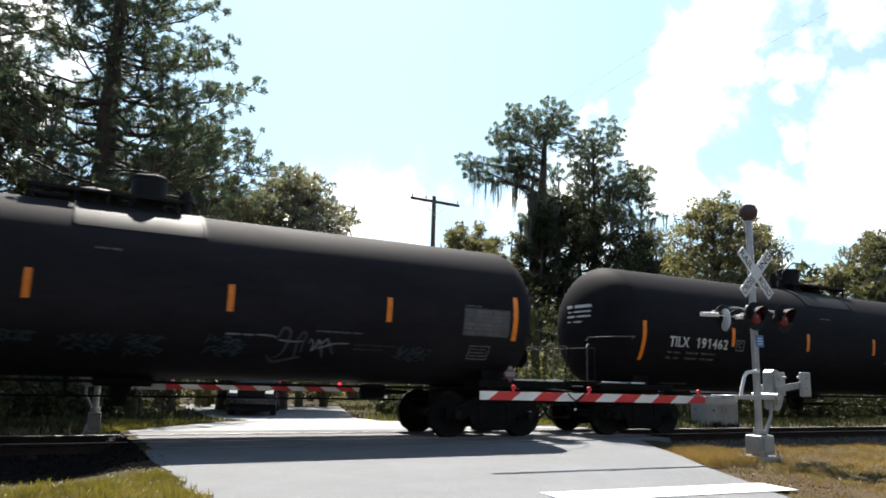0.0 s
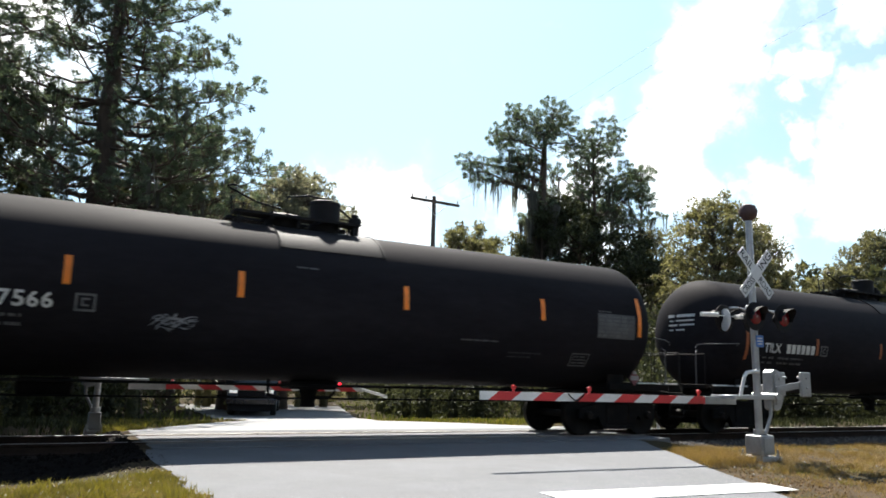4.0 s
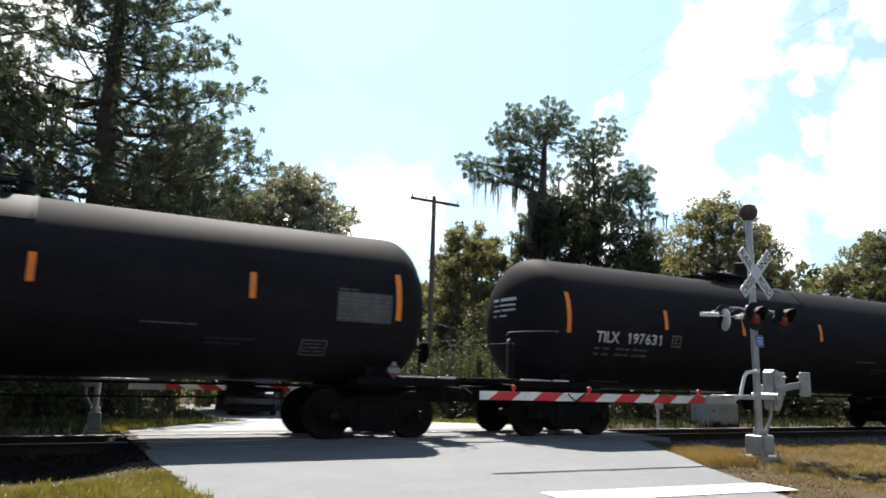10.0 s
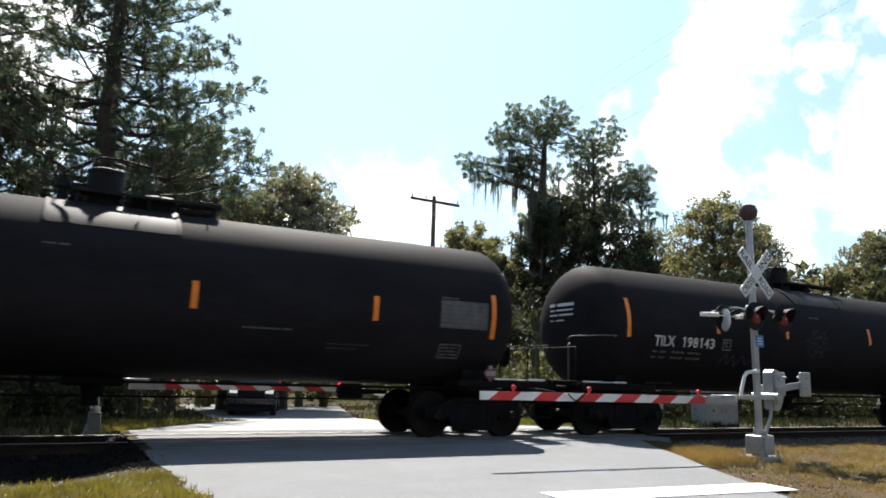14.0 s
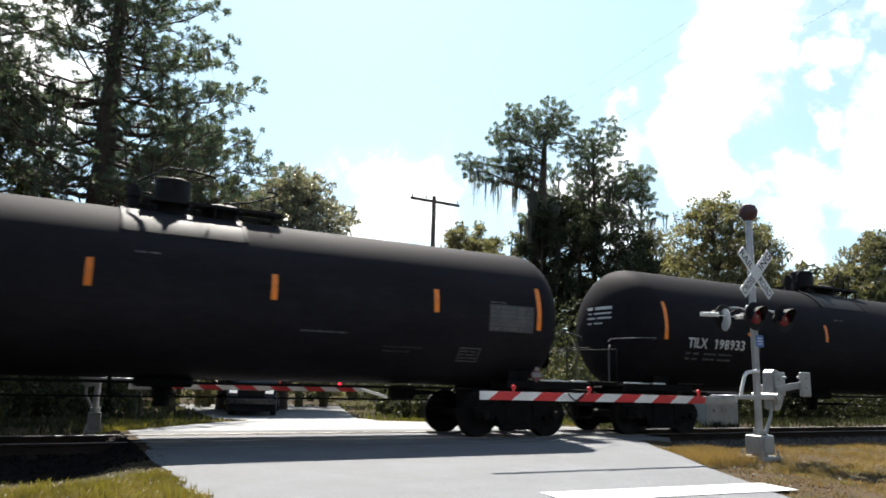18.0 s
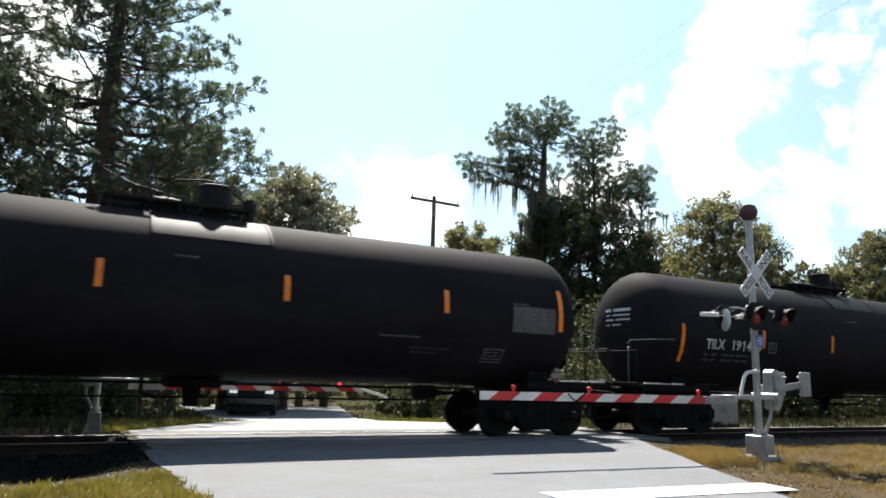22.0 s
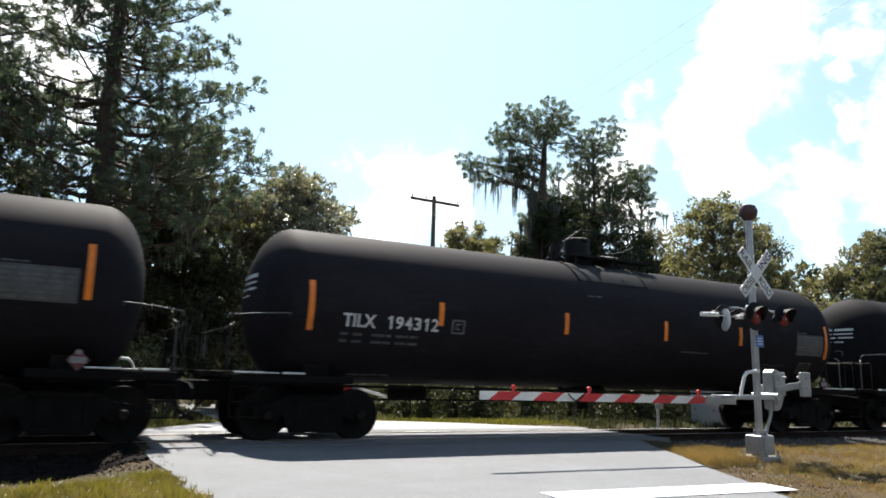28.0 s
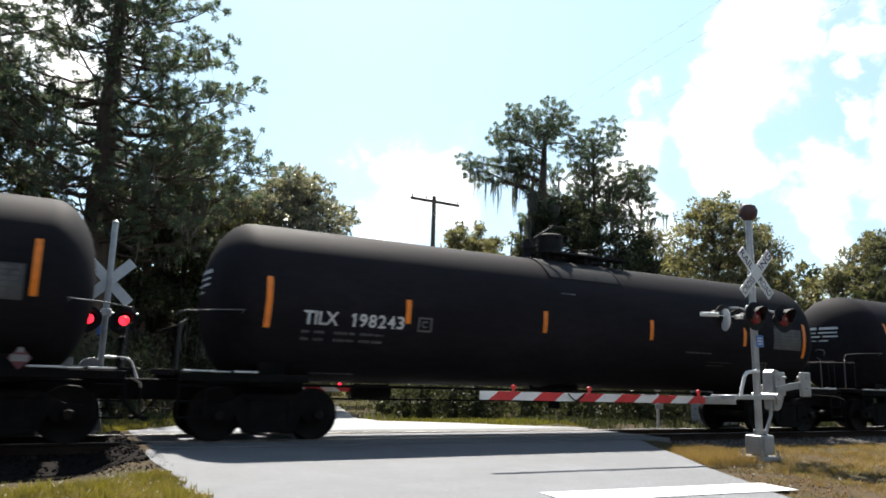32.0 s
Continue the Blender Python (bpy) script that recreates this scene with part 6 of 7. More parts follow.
strokes(W[-1], [[(8.88, 1.78), (8.93, 1.86), (9.0, 1.99), (9.12, 1.93), (9.1, 1.74), (9.03, 1.54), (8.89, 1.46)], [(9.28, 1.48), (9.28, 1.78), (9.35, 1.92), (9.42, 1.9), (9.39, 1.75), (9.38, 1.58)], [(8.77, 1.51), (8.91, 1.4), (9.14, 1.44), (9.4, 1.5)],
                [(9.83, 1.84), (10.0, 1.57)], [(9.7, 1.8), (9.81, 1.5)]], M["spray_smoke"], 0.05, "smoky white sprayed lines")
for k, (a, b, lo, hi) in enumerate(((4.4, 5.1, 1.58, 1.72), (5.5, 6.25, 1.45, 1.72), (6.45, 7.0, 1.42, 1.76), (7.68, 8.32, 1.46, 1.78), (11.3, 12.0, 1.5, 1.75))):
    smudge(W[-1], 60 + k, a, b, lo, hi, M["spray_blue"], "dull teal sprayed patch")
smudge(W[2], 8, 3.5, 4.1, 1.86, 2.08, M["spray_white"], "white sprayed patch")
bm = bmesh.new()
CLOUD = [(1.75, 1.62), (1.82, 1.86), (2.05, 1.92), (2.14, 2.07), (2.4, 2.12), (2.62, 2.05), (2.72, 1.9), (2.92, 1.82), (3.1, 1.66), (3.12, 1.5), (2.9, 1.42), (2.5, 1.4), (2.1, 1.42), (1.85, 1.48)]
rim = [bm.verts.new(on_tank(MARK + x, z, 0.0065)) for x, z in CLOUD]
mid = [bm.verts.new(on_tank(MARK + 2.45 + (x - 2.45) * 0.5, 1.7 + (z - 1.7) * 0.5, 0.0065)) for x, z in CLOUD]
heart = bm.verts.new(on_tank(MARK + 2.45, 1.7, 0.0065))
for a in range(len(CLOUD)):
    b = (a + 1) % len(CLOUD)
    bm.faces.new((rim[a], rim[b], mid[b], mid[a])), bm.faces.new((mid[a], mid[b], heart))
part("sprayed_patch", bm, M["yellow"], W[5], "ochre sprayed cloud shape")
smudge(W[5], 12, 2.0, 3.0, 1.42, 1.54, M["steel"], "dark wipes over the ochre paint", 26, 0.025)
letters = [[(5.84, 2.76), (6.14, 2.79), (6.36, 2.57), (6.35, 2.27), (6.07, 2.14)], [(5.96, 2.71), (6.03, 2.17)], [(6.36, 2.57), (6.51, 2.64), (6.58, 2.41), (6.71, 2.36), (6.72, 2.07), (6.54, 2.06), (6.43, 2.45)],
           [(6.82, 2.6), (6.97, 2.35), (7.12, 2.45)], [(6.97, 2.35), (6.95, 1.99)]]
strokes(W[5], [[(x + 0.38, z) for x, z in line] for line in letters], M["spray_line"], 0.032, "pale blue sprayed strokes")
strokes(W[5], [[(4.47, 1.71), (4.57, 1.5), (4.72, 1.77), (4.98, 1.54), (5.19, 1.85), (5.4, 1.53)]], M["spray_dim"], 0.05, "faint grey sprayed strokes")
smudge(W[5], 61, 5.75, 7.3, 1.52, 1.7, M["spray_dim"], "faint grey sprayed patch", 50, 0.03)
smudge(W[5], 62, 9.6, 10.8, 1.6, 2.05, M["spray_dim"], "faint grey sprayed patch", 50, 0.03)
strokes(W[8], [[(2.9, 1.75), (3.05, 1.95), (3.15, 1.7), (3.3, 1.95), (3.4, 1.72)], [(3.5, 1.72), (3.62, 1.94), (3.75, 1.72)], [(3.85, 1.72), (3.87, 1.95), (4.05, 1.85), (3.9, 1.8), (4.15, 1.7)]], M["spray_smoke"], 0.04, "faint grey sprayed strokes")
smudge(W[8], 63, 6.6, 7.3, 1.55, 1.74, M["spray_dim"], "faint grey sprayed patch")
strokes(W[8], [[(9.09, 2.08), (9.24, 1.91)], [(10.1, 2.07), (10.22, 1.89)]], M["spray_line"], 0.04, "pale blue sprayed strokes")
smudge(W[8], 64, 9.3, 10.1, 1.78, 1.97, M["spray_smoke"], "faint grey sprayed patch")
smudge(W[8], 65, 10.2, 11.2, 1.62, 1.74, M["spray_dim"], "faint grey sprayed patch")
strokes(W[10], [[(2.3, 1.7), (2.5, 1.98), (2.6, 1.72), (2.75, 1.95), (2.9, 1.7), (3.1, 1.96), (3.3, 1.74), (3.5, 1.9)]], M["spray_dim"], 0.03, "faint grey sprayed strokes")
smudge(W[10], 66, 5.6, 6.4, 2.0, 2.8, M["spray_dim"], "faint grey sprayed patch")
for k, (a, b) in enumerate(((2.15, 2.5), (2.6, 3.35), (3.5, 4.05))):
    smudge(W[14], 40 + k, a, b, 1.6, 1.98, M["spray_blue"], "dull teal sprayed patch")
for x, z, wide in ((4.95, 1.8, 0.75), (6.85, 1.78, 0.7), (9.45, 1.79, 0.7), (12.25, 1.72, 0.6)):
    flame(W[14], x, z, wide, M["spray_smoke"])
    smudge(W[14], int(x * 10), x - 0.4, x + 0.6, 1.6, 1.76, M["spray_dim"], "pale sprayed smear")
smudge(W[14], 45, 7.9, 8.5, 1.6, 1.75, M["spray_smoke"], "pale sprayed smear")
put("white_card", patch_mesh("white_card", [(MARK + 10.22, MARK + 10.86, 2.08, 2.4)], M["letter"]), W[14], label="white rectangular notice")
put("yellow_card", patch_mesh("yellow_card", [(MARK + 9.32, MARK + 10.15, 1.84, 2.08)], M["yellow"]), W[13], label="ochre rectangular notice")
put("orange_card", patch_mesh("orange_card", [(MARK + 8.3, MARK + 8.75, 1.8, 1.92)], M["old_orange"]), W[3], label="orange rectangular notice")
strokes(W[19], [[(8.41, 2.4), (8.52, 2.19), (8.63, 1.84)], [(8.63, 1.84), (8.78, 2.11), (9.04, 2.37), (9.42, 2.38), (9.82, 2.35), (10.22, 2.36), (10.71, 2.16)],
                [(8.73, 2.49), (8.87, 2.19), (8.99, 1.88), (9.09, 1.75), (9.34, 1.64), (9.62, 1.73), (9.78, 1.88), (9.89, 2.08), (10.02, 2.29)], [(8.98, 1.93), (9.11, 2.13), (9.38, 2.27), (9.72, 2.3)]], M["spray_line"], 0.04, "looping pale blue sprayed lines")
strokes(W[19], [[(9.83, 1.86), (10.2, 1.95), (10.51, 2.03), (10.93, 2.07), (11.14, 2.16), (11.42, 2.21), (11.82, 2.07)], [(9.83, 1.86), (9.89, 1.69), (10.12, 1.62), (10.48, 1.69), (11.0, 1.77)],
                [(11.22, 1.83), (11.02, 1.87), (10.99, 2.0), (11.14, 2.15)]], M["spray_line"], 0.04, "looping pale blue sprayed lines")
strokes(W[21], [[(2.73, 2.17), (3.01, 1.69)], [(2.98, 2.17), (3.04, 1.69)], [(2.82, 1.91), (3.1, 1.98)], [(3.19, 2.11), (3.13, 1.89), (3.34, 1.71), (3.46, 1.91), (3.31, 2.15), (3.19, 2.11)], [(3.52, 2.13), (3.65, 1.72), (3.77, 2.15), (3.9, 1.77), (4.04, 2.1), (4.16, 1.75)],
                [(4.45, 2.21), (4.28, 2.02), (4.35, 1.8), (4.9, 1.76)], [(4.32, 2.01), (4.72, 2.08)], [(4.91, 1.72), (5.09, 2.24), (5.22, 1.9), (5.55, 1.92), (5.25, 2.11)]], M["spray_dim"], 0.085, "dim grey sprayed letter shapes")
smudge(W[21], 67, 6.5, 7.0, 1.6, 1.75, M["spray_dim"], "faint grey sprayed patch")


# ---- level-crossing signals ----
def crossing_signal(m, near):
    """A mast with crossbuck, two pairs of lamps, bell and a lowered gate; it faces -y, its gate reaches towards -x. m may turn it round."""
    drop = 0.0 if near else 0.22
    who = "beside the near lane" if near else "behind the track"
    w = thing("crossing_signal", m, f"grey level-crossing signal mast with crossbuck {who}", "crossing signal", "signals of the level crossing")
    bm = bmesh.new()
    foot, reach_x = (1.0, 1.0) if near else (0.66, 0.68)
    box(bm, (0, 0, 0.0), (0.5 * foot, 0.5 * foot, 0.1), 0.015)
    part("foundation", bm, M["concrete"], w, "pale concrete foundation")
    bm = bmesh.new()
    box(bm, (0, 0, 0.24), (0.36 * foot, 0.34 * foot, 0.34), 0.02)
    box(bm, (0, -0.18 * foot, 0.24), (0.26 * foot, 0.03, 0.26), 0.01)
    b = part("junction_box", bm, M["alu"], w)
    for x in (-0.2 * foot, 0.2 * foot):
        for y in (-0.2 * foot, 0.2 * foot):
            bm = bmesh.new()
            rod(bm, (x, y, 0.04), (x, y, 0.16), 0.018, n=6)
            rod(bm, (x, y, 0.05), (x, y, 0.08), 0.035, n=6)
            part("anchor_bolt", bm, M["galv"], w)
    bm = bmesh.new()
    rod(bm, (0, 0, 0.38), (0, 0, 4.27), 0.062, n=18)
    rod(bm, (0, 0, 0.4), (0, 0, 0.5), 0.095, n=18)
    part("mast", bm, M["galv"], w, smooth=True)
    bm = bmesh.new()
    if near:
        turned(bm, (0, 0, 4.26), [(0.0, 0.05), (0.04, 0.1), (0.1, 0.155), (0.2, 0.17), (0.29, 0.13), (0.33, 0.05)], 20, "Z")
        part("bell", bm, M["bell"], w, "dull brown bell cover", smooth=True)
    else:
        turned(bm, (0, 0, 4.26), [(0.0, 0.066), (0.03, 0.07), (0.06, 0.05), (0.08, 0.02)], 16, "Z")
        part("mast_cap", bm, M["alu"], w, "pale metal cap", smooth=True)
    # crossbuck: two boards crossing at right angles
    for k, (ang, words) in enumerate(((-45, "RAILROAD"), (45, "CROSSING"))):
        y = -0.1 - 0.012 * k
        turn = pose(0, y, 3.28 - drop, 0, -ang, 0)
        bm = bmesh.new()
        box(bm, (0, 0, 0), (1.12 if near else 1.22, 0.008, 0.21), 0.002)
        board = part("crossbuck_board", bm, M["white"] if near else M["sign_back"], w, m=turn)
        if near:
            halves = ((words[:4], -0.53), (words[4:], 0.13)) if k == 0 else ((words[:5], -0.53), (words[5:], 0.14))
            for text, x in halves:
                me = lettering(text, 0.4, 0.13, 0.004)
                me.materials.append(M["black"])
                put("letters", me, board, pose(x, -0.0065, -0.068), "black letters")
    bm = bmesh.new()
    box(bm, (0, -0.07, 3.28 - drop), (0.1, 0.05, 0.24), 0.01)
    part("sign_bracket", bm, M["galv"], w)
    # lamp arms and lamps
    bm = bmesh.new()
    rod(bm, (-0.62, 0, 2.62 - drop), (0.62, 0, 2.62 - drop), 0.02, n=12)
    box(bm, (0, 0, 2.62 - drop), (0.2, 0.2, 0.16), 0.02)
    part("lamp_arm", bm, M["galv"], w, smooth=True)
    for face in (-1, 1):
        for s in (-1, 1):
            lamp = new("lamp_unit")
            lamp.parent, lamp.matrix_basis = w, pose(s * (0.38 if near else 0.33), 0, 2.46 - drop, 0, 0, 0 if face < 0 else 180) @ pose(0, -0.34, 0)
            bm = bmesh.new()
            turned(bm, (0, 0, 0), [(0.0, 0.25), (0.012, 0.25), (0.02, 0.24)], 28, "Y")
            part("backing_disc", bm, M["black"], lamp)
            bm = bmesh.new()
            turned(bm, (0, 0, 0), [(0.02, 0.13), (0.1, 0.12), (0.18, 0.08)], 18, "Y")
            rod(bm, (0, 0.1, 0.05), (0, 0.34, 0.16), 0.022)
            part("lamp_housing", bm, M["black"], lamp, smooth=True)
            bm = bmesh.new()
            wide = 1.0 if near else 0.72
            turned(bm, (0, 0, 0), [(-0.035, 0.02), (-0.03, 0.08 * wide), (-0.012, 0.14 * wide), (0.0, 0.145 * wide)], 20, "Y")
            lit = not near
            part("lens", bm, M["lens_lit"] if lit else M["lens"], lamp, "lit red lens" if lit else "dull red lens", smooth=True)
            bm = bmesh.new()
            for i in range(14):
                a0, a1 = radians(-20 + 220 * i / 14), radians(-20 + 220 * (i + 1) / 14)
                q = []
                for r in (0.165, 0.158):
                    q.append([bm.verts.new((r * math.cos(a), y, r * math.sin(a))) for a, y in ((a0, 0), (a1, 0), (a1, -0.22 * (0.35 + 0.65 * max(0, math.sin(a1)))), (a0, -0.22 * (0.35 + 0.65 * max(0, math.sin(a0)))))])
                bm.faces.new(q[0]), bm.faces.new(q[1][::-1])
                bm.faces.new((q[0][2], q[0][3], q[1][3], q[1][2]))
            bmesh.ops.remove_doubles(bm, verts=bm.verts, dist=0.0005)
            part("hood", bm, M["black"], lamp, smooth=True)
    if near:                                   # a smaller pair for the side road, seen from behind
        for x, y in ((-0.52, 0.2),):
            lamp = new("lamp_unit")
            lamp.parent, lamp.matrix_basis = w, pose(x, y, 2.42, 0, 0, -112)
            bm = bmesh.new()
            turned(bm, (0, 0, 0), [(0.0, 0.2), (0.012, 0.2), (0.02, 0.19)], 24, "Y")
            part("backing_disc", bm, M["sign_back"], lamp, "grey disc")
            # white tubes: the sunlit tops of the hoods, put in as colour
            bm = bmesh.new()
            rod(bm, (0, -0.45, 0.09), (0, -0.12, 0.09), 0.04, n=12)
            rod(bm, (0, 0.2, 0.06), (0, 0.34, 0.06), 0.04, n=12)
            rod(bm, (0, -0.13, 0.08), (0, 0.21, 0.06), 0.009, n=8)
            part("hood", bm, M["white"], lamp, "hood in the white of its sunlit top", smooth=True)
    bm = bmesh.new()
    box(bm, (0.03, -0.085, 2.05), (0.2, 0.008, 0.21), 0.003)
    plaque = part("notice_sign", bm, M["blue"], w, "small blue notice")
    bm = bmesh.new()
    for z, k in ((0.05, 0.13), (0.0, 0.15), (-0.05, 0.11)):
        box(bm, (0.03, -0.0905, 2.05 + z), (k, 0.002, 0.02))
    part("notice_lines", bm, M["white"], plaque)
    # gate machine, counterweight, arm
    bm = bmesh.new()
    plate(bm, [(0.07, 1.5), (0.2, 1.56), (0.42, 1.52), (0.55, 1.42), (0.58, 1.3), (0.58, 1.12), (0.5, 1.0), (0.4, 0.86), (0.25, 0.82), (0.1, 0.86)], -0.15, 0.12)
    plate(bm, [(0.13, 1.44), (0.25, 1.49), (0.4, 1.45), (0.5, 1.3), (0.48, 1.12), (0.38, 0.95), (0.17, 0.93)], -0.19, -0.15)
    bmesh.ops.bevel(bm, geom=list(bm.edges), offset=0.012, segments=1, affect="EDGES")
    bmesh.ops.scale(bm, vec=(0.64, 0.75, 1) if near else (reach_x, 1, 0.8), space=Matrix.Translation((-0.61 if near else 0, 0, -1.2)), verts=bm.verts)
    mech = part("gate_machine", bm, M["alu"], w)
    for x, z in ((0.3, 1.4), (0.45, 1.25), (0.3, 1.08)):
        bm = bmesh.new()
        x = 0.61 + 0.64 * (x - 0.61) if near else x * reach_x
        rod(bm, (x, -0.18 if near else -0.22, z), (x, -0.12, z), 0.03, n=8)
        part("bolt", bm, M["galv"], mech)
    bm = bmesh.new()
    rod(bm, (0.2, -0.28, 1.08), (0.2, 0.24, 1.08), 0.06, n=14)
    part("arm_shaft", bm, M["galv"], w, smooth=True)
    for y in (-0.24, 0.19):
        bm = bmesh.new()
        box(bm, (0.57 * reach_x, y, 1.25), (0.72 * reach_x, 0.03, 0.12), 0.008, Matrix.Rotation(radians(-8), 4, "Y"))
        part("counterweight_arm", bm, M["alu"], w)
        bm = bmesh.new()
        box(bm, (0.94 * reach_x, y - 0.045 if y < 0 else y + 0.045, 1.3), (0.27, 0.06, 0.44 if near else 0.34), 0.015)
        for z in (1.24, 1.42):
            rod(bm, (0.94 * reach_x, y - 0.1, z), (0.94 * reach_x, y + 0.1, z), 0.022, n=8)
        part("counterweight", bm, M["alu"], w)
    bm = bmesh.new()
    pipe(bm, [Vector(q) for q in ((0.03, -0.1, 0.42), (0.2, -0.1, 0.75), (0.22, -0.1, 1.05))], 0.03)
    part("conduit", bm, M["alu"], w, smooth=True)
    bm = bmesh.new()
    for y in (-0.24, 0.22):
        box(bm, (-0.3, y, 1.06), (1.25, 0.03, 0.07), 0.006)
    box(bm, (-0.88, -0.02, 1.06), (0.06, 0.5, 0.07), 0.008)
    part("arm_support", bm, M["galv"], w, smooth=True)
    bm = bmesh.new()
    pipe(bm, [Vector(q) for q in ((-0.75, -0.24, 1.06), (-0.62, -0.24, 1.4), (-0.54, -0.23, 1.48), (-0.3, -0.2, 1.51), (-0.02, -0.05, 1.51))], 0.03)
    part("bent_pipe", bm, M["white"], w, "pale bent pipe", smooth=True)
    length = 5.62
    arm = new("gate_arm")
    arm.parent, arm.matrix_basis = w, pose(0, -0.02, 0.99 if near else 0.93, 0, 0.6 if near else 0.2, -3.4)
    arm["label"] = "lowered red and white gate arm"
    bm = bmesh.new()
    box(bm, (-0.58 - 0.35, 0, 0), (0.72, 0.05, 0.13), 0.006)
    part("arm_root", bm, M["alu"], arm)
    # slanting stripes, each a piece of its own
    h, slant = (0.062, 0.17) if near else (0.05, 0.14)
    edges = [0.9]
    for k in range(6):
        edges += [1.22 + 0.76 * k, 1.61 + 0.76 * k]
    edges.append(length)
    for i, (a, b) in enumerate(zip(edges, edges[1:])):
        sl, sr = (0 if i == 0 else slant), (0 if i == len(edges) - 2 else slant)
        bm = bmesh.new()
        plate(bm, [(-b - sr / 2, -h), (-a - sl / 2, -h), (-a + sl / 2, h), (-b + sr / 2, h)], -0.022, 0.022)
        part("stripe", bm, M["red"] if i % 2 == 1 else M["white"], arm)
    for k, d in enumerate((1.41, 3.68, 5.06)):
        bm = bmesh.new()
        rod(bm, (-d, 0, h), (-d, 0, h + 0.05), 0.02, n=8)
        rod(bm, (-d - 0.035, 0, h + 0.065), (-d + 0.035, 0, h + 0.065), 0.02, n=12)
        rod(bm, (-d, -0.03, h + 0.08), (-d, 0.03, h + 0.08), 0.024, n=12)
        part("arm_lamp", bm, M["lens_lit"] if k == 2 and not near else M["red"], arm, "small red lamp", smooth=True)
    if not near:                               # the loose tip of the arm hangs down
        bm = bmesh.new()
        rod(bm, (-length + 0.05, 0, 0.02), (-length - 0.62, 0, -0.16), 0.032, n=8)
        part("arm_tip", bm, M["white"], arm, "drooping white tip", smooth=True)
    bm = bmesh.new()
    pts = [Vector((-4.1 + 0.3 * t, -0.035, 0.05 - 0.1 * math.sin(math.pi * t))) for t in (0, 0.15, 0.35, 0.5, 0.65, 0.85, 1)]
    pipe(bm, pts, 0.012, 6)
    part("lamp_cable", bm, M["black"], arm, smooth=True)
    return w


crossing_signal(pose(11.3, 8.875, -0.05, 0, -0.4, 0), True)
crossing_signal(pose(1.1, 16.4, -0.08, 0, 0, 180), False)

# ---- far side of the track: relay cabinet, marker post ----
cab = thing("relay_cabinet", pose(20.2, 17.6, -0.25), "light grey metal relay cabinet beside the track", "cabinet")
bm = bmesh.new()
box(bm, (0, 0, 0.74), (1.5, 0.7, 1.24), 0.02)
part("body", bm, M["sign_back"], cab)
bm = bmesh.new()
box(bm, (0, 0, 1.38), (1.6, 0.82, 0.06), 0.02)
part("roof", bm, M["sign_back"], cab)
bm = bmesh.new()
box(bm, (0, 0, 0.06), (1.4, 0.6, 0.16), 0.01)
part("plinth", bm, M["concrete"], cab)
for x in (-0.37, 0.37):
    bm = bmesh.new()
    box(bm, (x, -0.36, 0.74), (0.68, 0.02, 1.12), 0.006)
    d = part("door", bm, M["sign_back"], cab)
    bm = bmesh.new()
    rod(bm, (x * 0.25, -0.4, 0.55), (x * 0.25, -0.4, 0.72), 0.014)
    part("handle", bm, M["galv"], d)
post = thing("marker_post", pose(16.6, 16.6, -0.25), "short white marker post with a small plate", "post")
bm = bmesh.new()
rod(bm, (0, 0, 0), (0, 0, 1.25), 0.045, n=12)
part("shaft", bm, M["white"], post, smooth=True)
bm = bmesh.new()
turned(bm, (0, 0, 1.22), [(0, 0.06), (0.05, 0.11), (0.13, 0.1), (0.16, 0.04)], 14, "Z")
part("cap", bm, M["white"], post, smooth=True)
bm = bmesh.new()
box(bm, (0, -0.06, 0.78), (0.32, 0.02, 0.16), 0.004)
part("plate", bm, M["sign_back"], post)

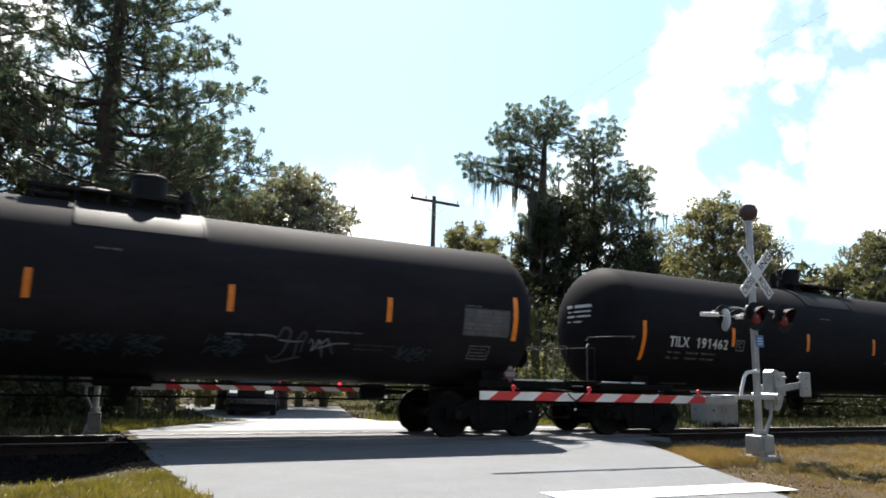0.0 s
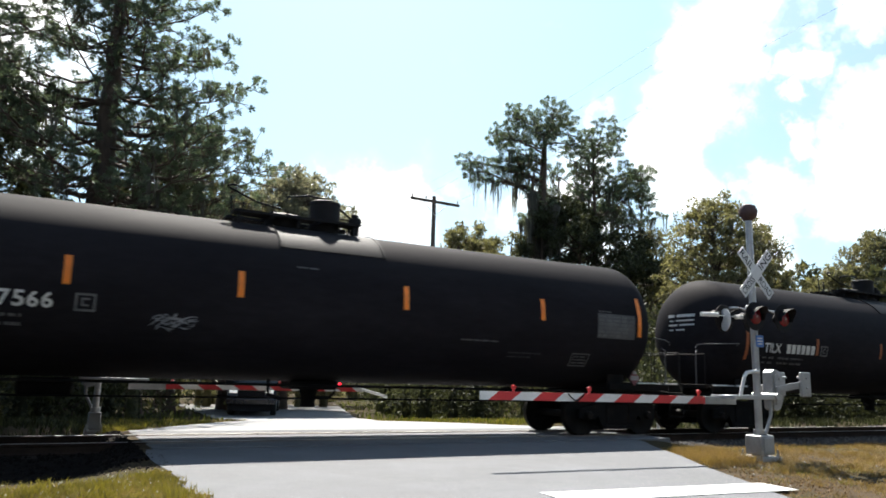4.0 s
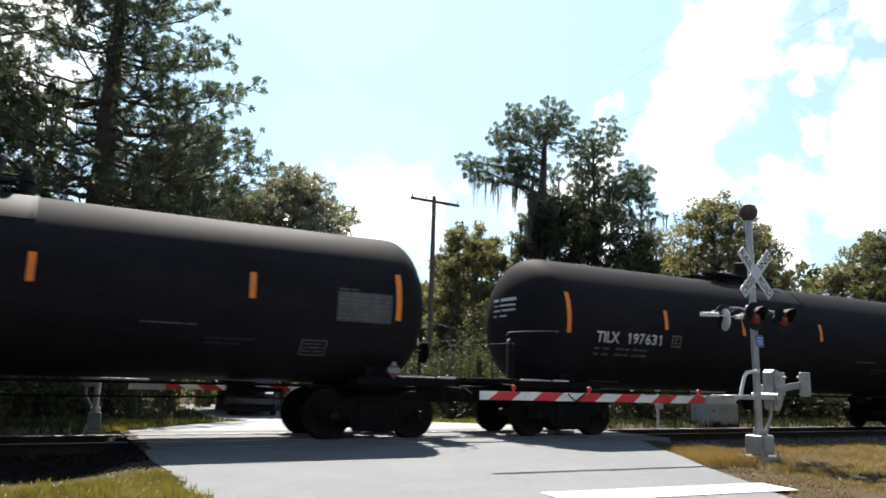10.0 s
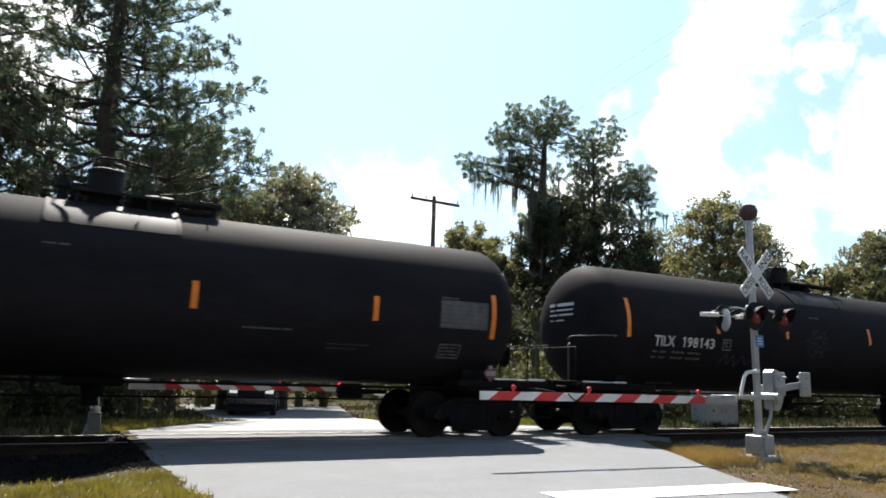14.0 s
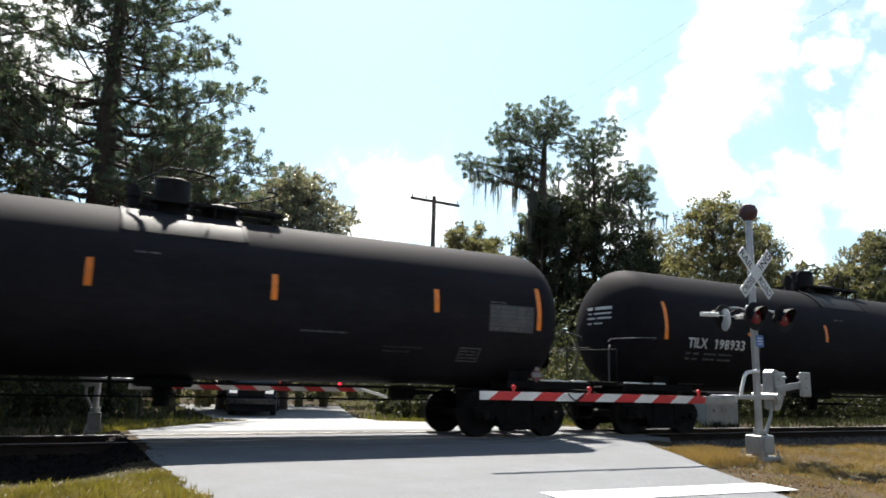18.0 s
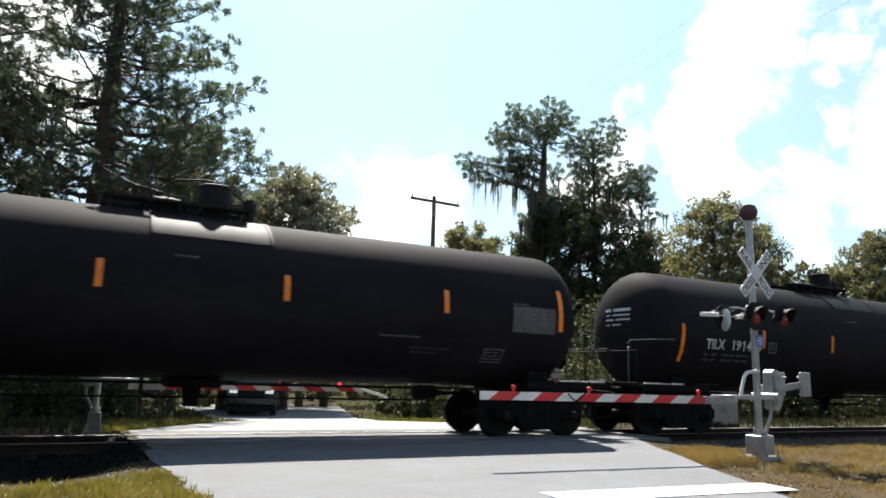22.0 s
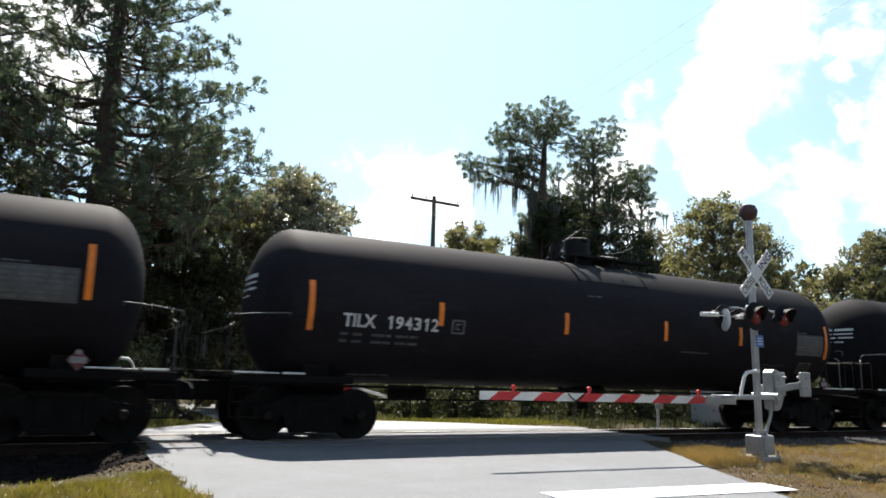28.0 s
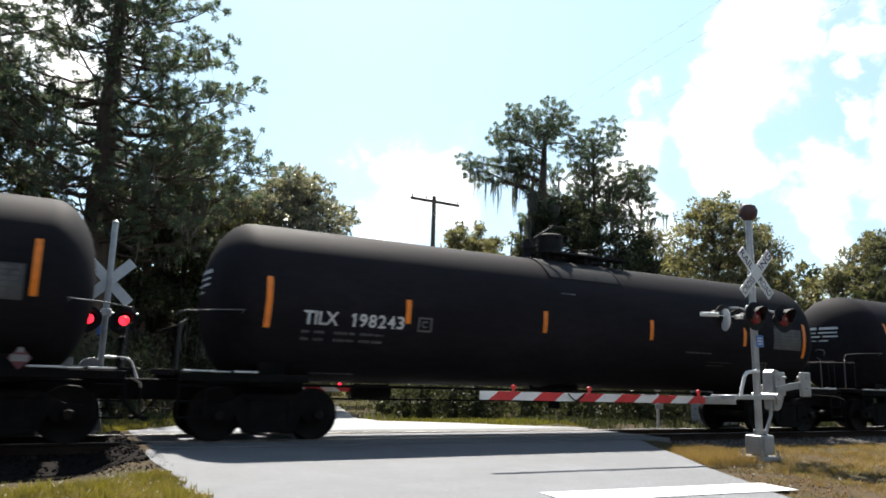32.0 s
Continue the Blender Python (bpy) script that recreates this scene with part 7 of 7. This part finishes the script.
# ---- pickup truck waiting behind the far gate ----
def pickup(m):
    w = thing("pickup_truck", m, "dark pickup truck waiting with lit headlamps behind the gate", "truck")

    def block(name, pieces, material, parent=w, label="", smooth=False):
        bm = bmesh.new()
        for c, s, b in pieces:
            box(bm, c, s, b)
        return part(name, bm, M[material], parent, label, smooth=smooth)

    bm = bmesh.new()                    # profile along y, drawn as an outline in (y, z) and turned
    outline = [(-2.75, 0.45), (-2.8, 0.75), (-2.72, 1.08), (-1.35, 1.16), (-0.75, 1.75), (0.75, 1.8), (1.0, 1.2), (2.75, 1.18), (2.8, 0.5)]
    a = [bm.verts.new((-0.92, y, z)) for y, z in outline]
    b = [bm.verts.new((0.92, y, z)) for y, z in outline]
    bm.faces.new(a), bm.faces.new(b[::-1])
    for i in range(len(outline)):
        j = (i + 1) % len(outline)
        bm.faces.new((a[j], a[i], b[i], b[j]))
    bmesh.ops.bevel(bm, geom=list(bm.edges), offset=0.06, segments=2, affect="EDGES", profile=0.6)
    body = part("body", bm, M["truck_paint"], w, smooth=True)
    block("windscreen", [((0, 0, 0), (1.55, 0.02, 0.72), 0.01)], "glass").matrix_basis = pose(0, -1.07, 1.475, -45.5, 0, 0)
    block("grille", [((0, -2.8, 0.86), (1.0, 0.05, 0.22), 0.01)] + [((0, -2.83, 0.78 + 0.055 * i), (0.98, 0.03, 0.018), 0.0) for i in range(4)], "black")
    block("grille_bar", [((0, -2.82, 0.99), (1.36, 0.05, 0.05), 0.01)], "chrome", label="bright bar")
    block("bumper", [((0, -2.86, 0.56), (1.86, 0.14, 0.24), 0.03)], "truck_paint")
    # black blocks added to close the lit gap under bumper and body
    block("air_dam", [((0, -2.7, 0.34), (1.7, 0.1, 0.3), 0.03), ((0, 0, 0.36), (1.4, 4.6, 0.2), 0.02)], "black")
    for s in (-1, 1):
        block("headlamp", [((s * 0.68, -2.8, 0.95), (0.3, 0.08, 0.17), 0.02)], "headlamp", label="lit headlamp")
        block("mirror", [((s * 1.05, -0.95, 1.3), (0.2, 0.1, 0.16), 0.02)], "black")
        for y in (-1.75, 1.75):
            bm = bmesh.new()
            turned(bm, (0, 0, 0), [(-0.12, 0.2), (-0.12, 0.33), (-0.09, 0.37), (0.09, 0.37), (0.12, 0.33), (0.12, 0.2)], 22, "X")
            wheel = part("wheel", bm, M["rubber"], w, m=pose(s * 0.82, y, 0.37), smooth=True)
            bm = bmesh.new()
            turned(bm, (0, 0, 0), [(-0.125, 0.06), (-0.125, 0.2), (0.125, 0.2), (0.125, 0.06)], 16, "X")
            part("rim", bm, M["galv"], wheel, smooth=True)
    return w


pickup(pose(8.2, 31.3, float(road_z(8, 28.5)) + 0.004, 0, 0, -18))

# ---- utility poles and wires ----
def utility_pole(x, y, z, label):
    w = thing("utility_pole", pose(x, y, z, 0, 0, 3), label, "utility pole", "utility poles")
    bm = bmesh.new()
    rod(bm, (0, 0, 0), (0, 0, 10.75), 0.16, 0.1, 14)
    part("shaft", bm, M["pole_wood"], w, smooth=True)
    bm = bmesh.new()
    box(bm, (0, -0.13, 10.45), (2.85, 0.1, 0.13), 0.012)
    part("crossarm", bm, M["pole_wood"], w)
    bm = bmesh.new()
    for s in (-1, 1):
        rod(bm, (s * 0.75, -0.15, 10.4), (0, -0.13, 9.75), 0.02, n=6)
    part("brace", bm, M["galv"], w)
    for xx in (-1.33, -0.55, 1.33):
        bm = bmesh.new()
        turned(bm, (xx, -0.13, 10.515), [(0, 0.02), (0.05, 0.025), (0.06, 0.055), (0.1, 0.05), (0.11, 0.03), (0.16, 0.04), (0.18, 0.02)], 12, "Z")
        part("insulator", bm, M["concrete"], w, "pale insulator", smooth=True)
    return w


utility_pole(16.6, 31.6, -0.55, "weathered wooden utility pole with one crossarm")
utility_pole(10.9, -14.0, -0.12, "weathered wooden utility pole beside the road")
for xx in (-1.33, -0.55, 1.33):
    bm = bmesh.new()
    a, b = Vector((16.6 + xx, 31.47, 10.14)), Vector((10.9 + xx, -14.1, 10.57))
    pts = [a.lerp(b, i / 26) - Vector((0, 0, 0.55 * 4 * (i / 26) * (1 - i / 26))) for i in range(27)]
    for p, q in zip(pts, pts[1:]):
        rod(bm, p, q, 0.0024, n=4)
    tagged(part("overhead_wire", bm, M["black"], None), "thin dark overhead wire between the poles", "wire", "overhead wires")

# ---- ties, one by one ----
bm = bmesh.new()
box(bm, (0, 0, 0), (0.22, 2.6, 0.17), 0.012)
tie_mesh = mesh_of("tie", bm, M["tie"])
i = 0
for lo, hi in ((-9.0, 1.2), (13.0, 44.0)):
    x = lo
    while x < hi:
        t = put("tie", tie_mesh, None, pose(x, TRACK + 0.03 * math.sin(i * 2.7), -0.257, 0, 0, 1.2 * math.sin(i * 1.9)))
        tagged(t, "dark creosoted wooden railway tie", "railway tie", "ties of the track")
        x, i = x + 0.53, i + 1


# ---- what moves ----
def travelled(t):
    """How far the train has gone, in wagon lengths: it slowly gathers speed."""
    return 0.7037 * t + 0.00095 * t * t


def motions():
    for number, w in WAGONS.items():
        place = lambda t: CAR * (number - travelled(t) + 0.7154) - MARK + SLACK.get(number, 0.0)
        walk(w, [(t, pose(place(t), TRACK, 0)) for t in range(0, 33, 4)])
        # the wheels turn while their wagon is in sight
        seen = [k / 30 for k in range(0, 961) if -13 < place(k / 30) < 48]
        if not seen:
            continue
        for b in [c for c in w.children if c.name.startswith("bogie")]:
            for axle in [c for c in b.children if c.name.startswith("wheelset")]:
                home = axle.matrix_basis.translation.copy()
                first, last = seen[0], seen[-1]
                turn = lambda t: -(place(t) - place(first)) / WHEEL_R
                rows = [(0.0, 0.0)] if first > 0.05 else []
                t = first
                while t < last:
                    rows.append((t, turn(t)))
                    t = round(t * 30 + 1) / 30
                rows.append((last, turn(last)))
                if last < 31.9:
                    rows.append((32.0, turn(last)))
                walk(axle, [(t, Matrix.Translation(home) @ Matrix.Rotation(-a, 4, "Y")) for t, a in rows])
    heart = Vector(aim(0.72, 0.3))
    away = Vector(aim(0.86, 0.357)) - heart
    axis = heart.cross(away).normalized()
    angle = heart.angle(Vector(aim(0.86, 0.357)))
    walk(clouds, [(t, Matrix.Translation(EYE) @ Matrix.Rotation(angle * t / 32, 4, axis)) for t in (0, 16, 32)])


motions()
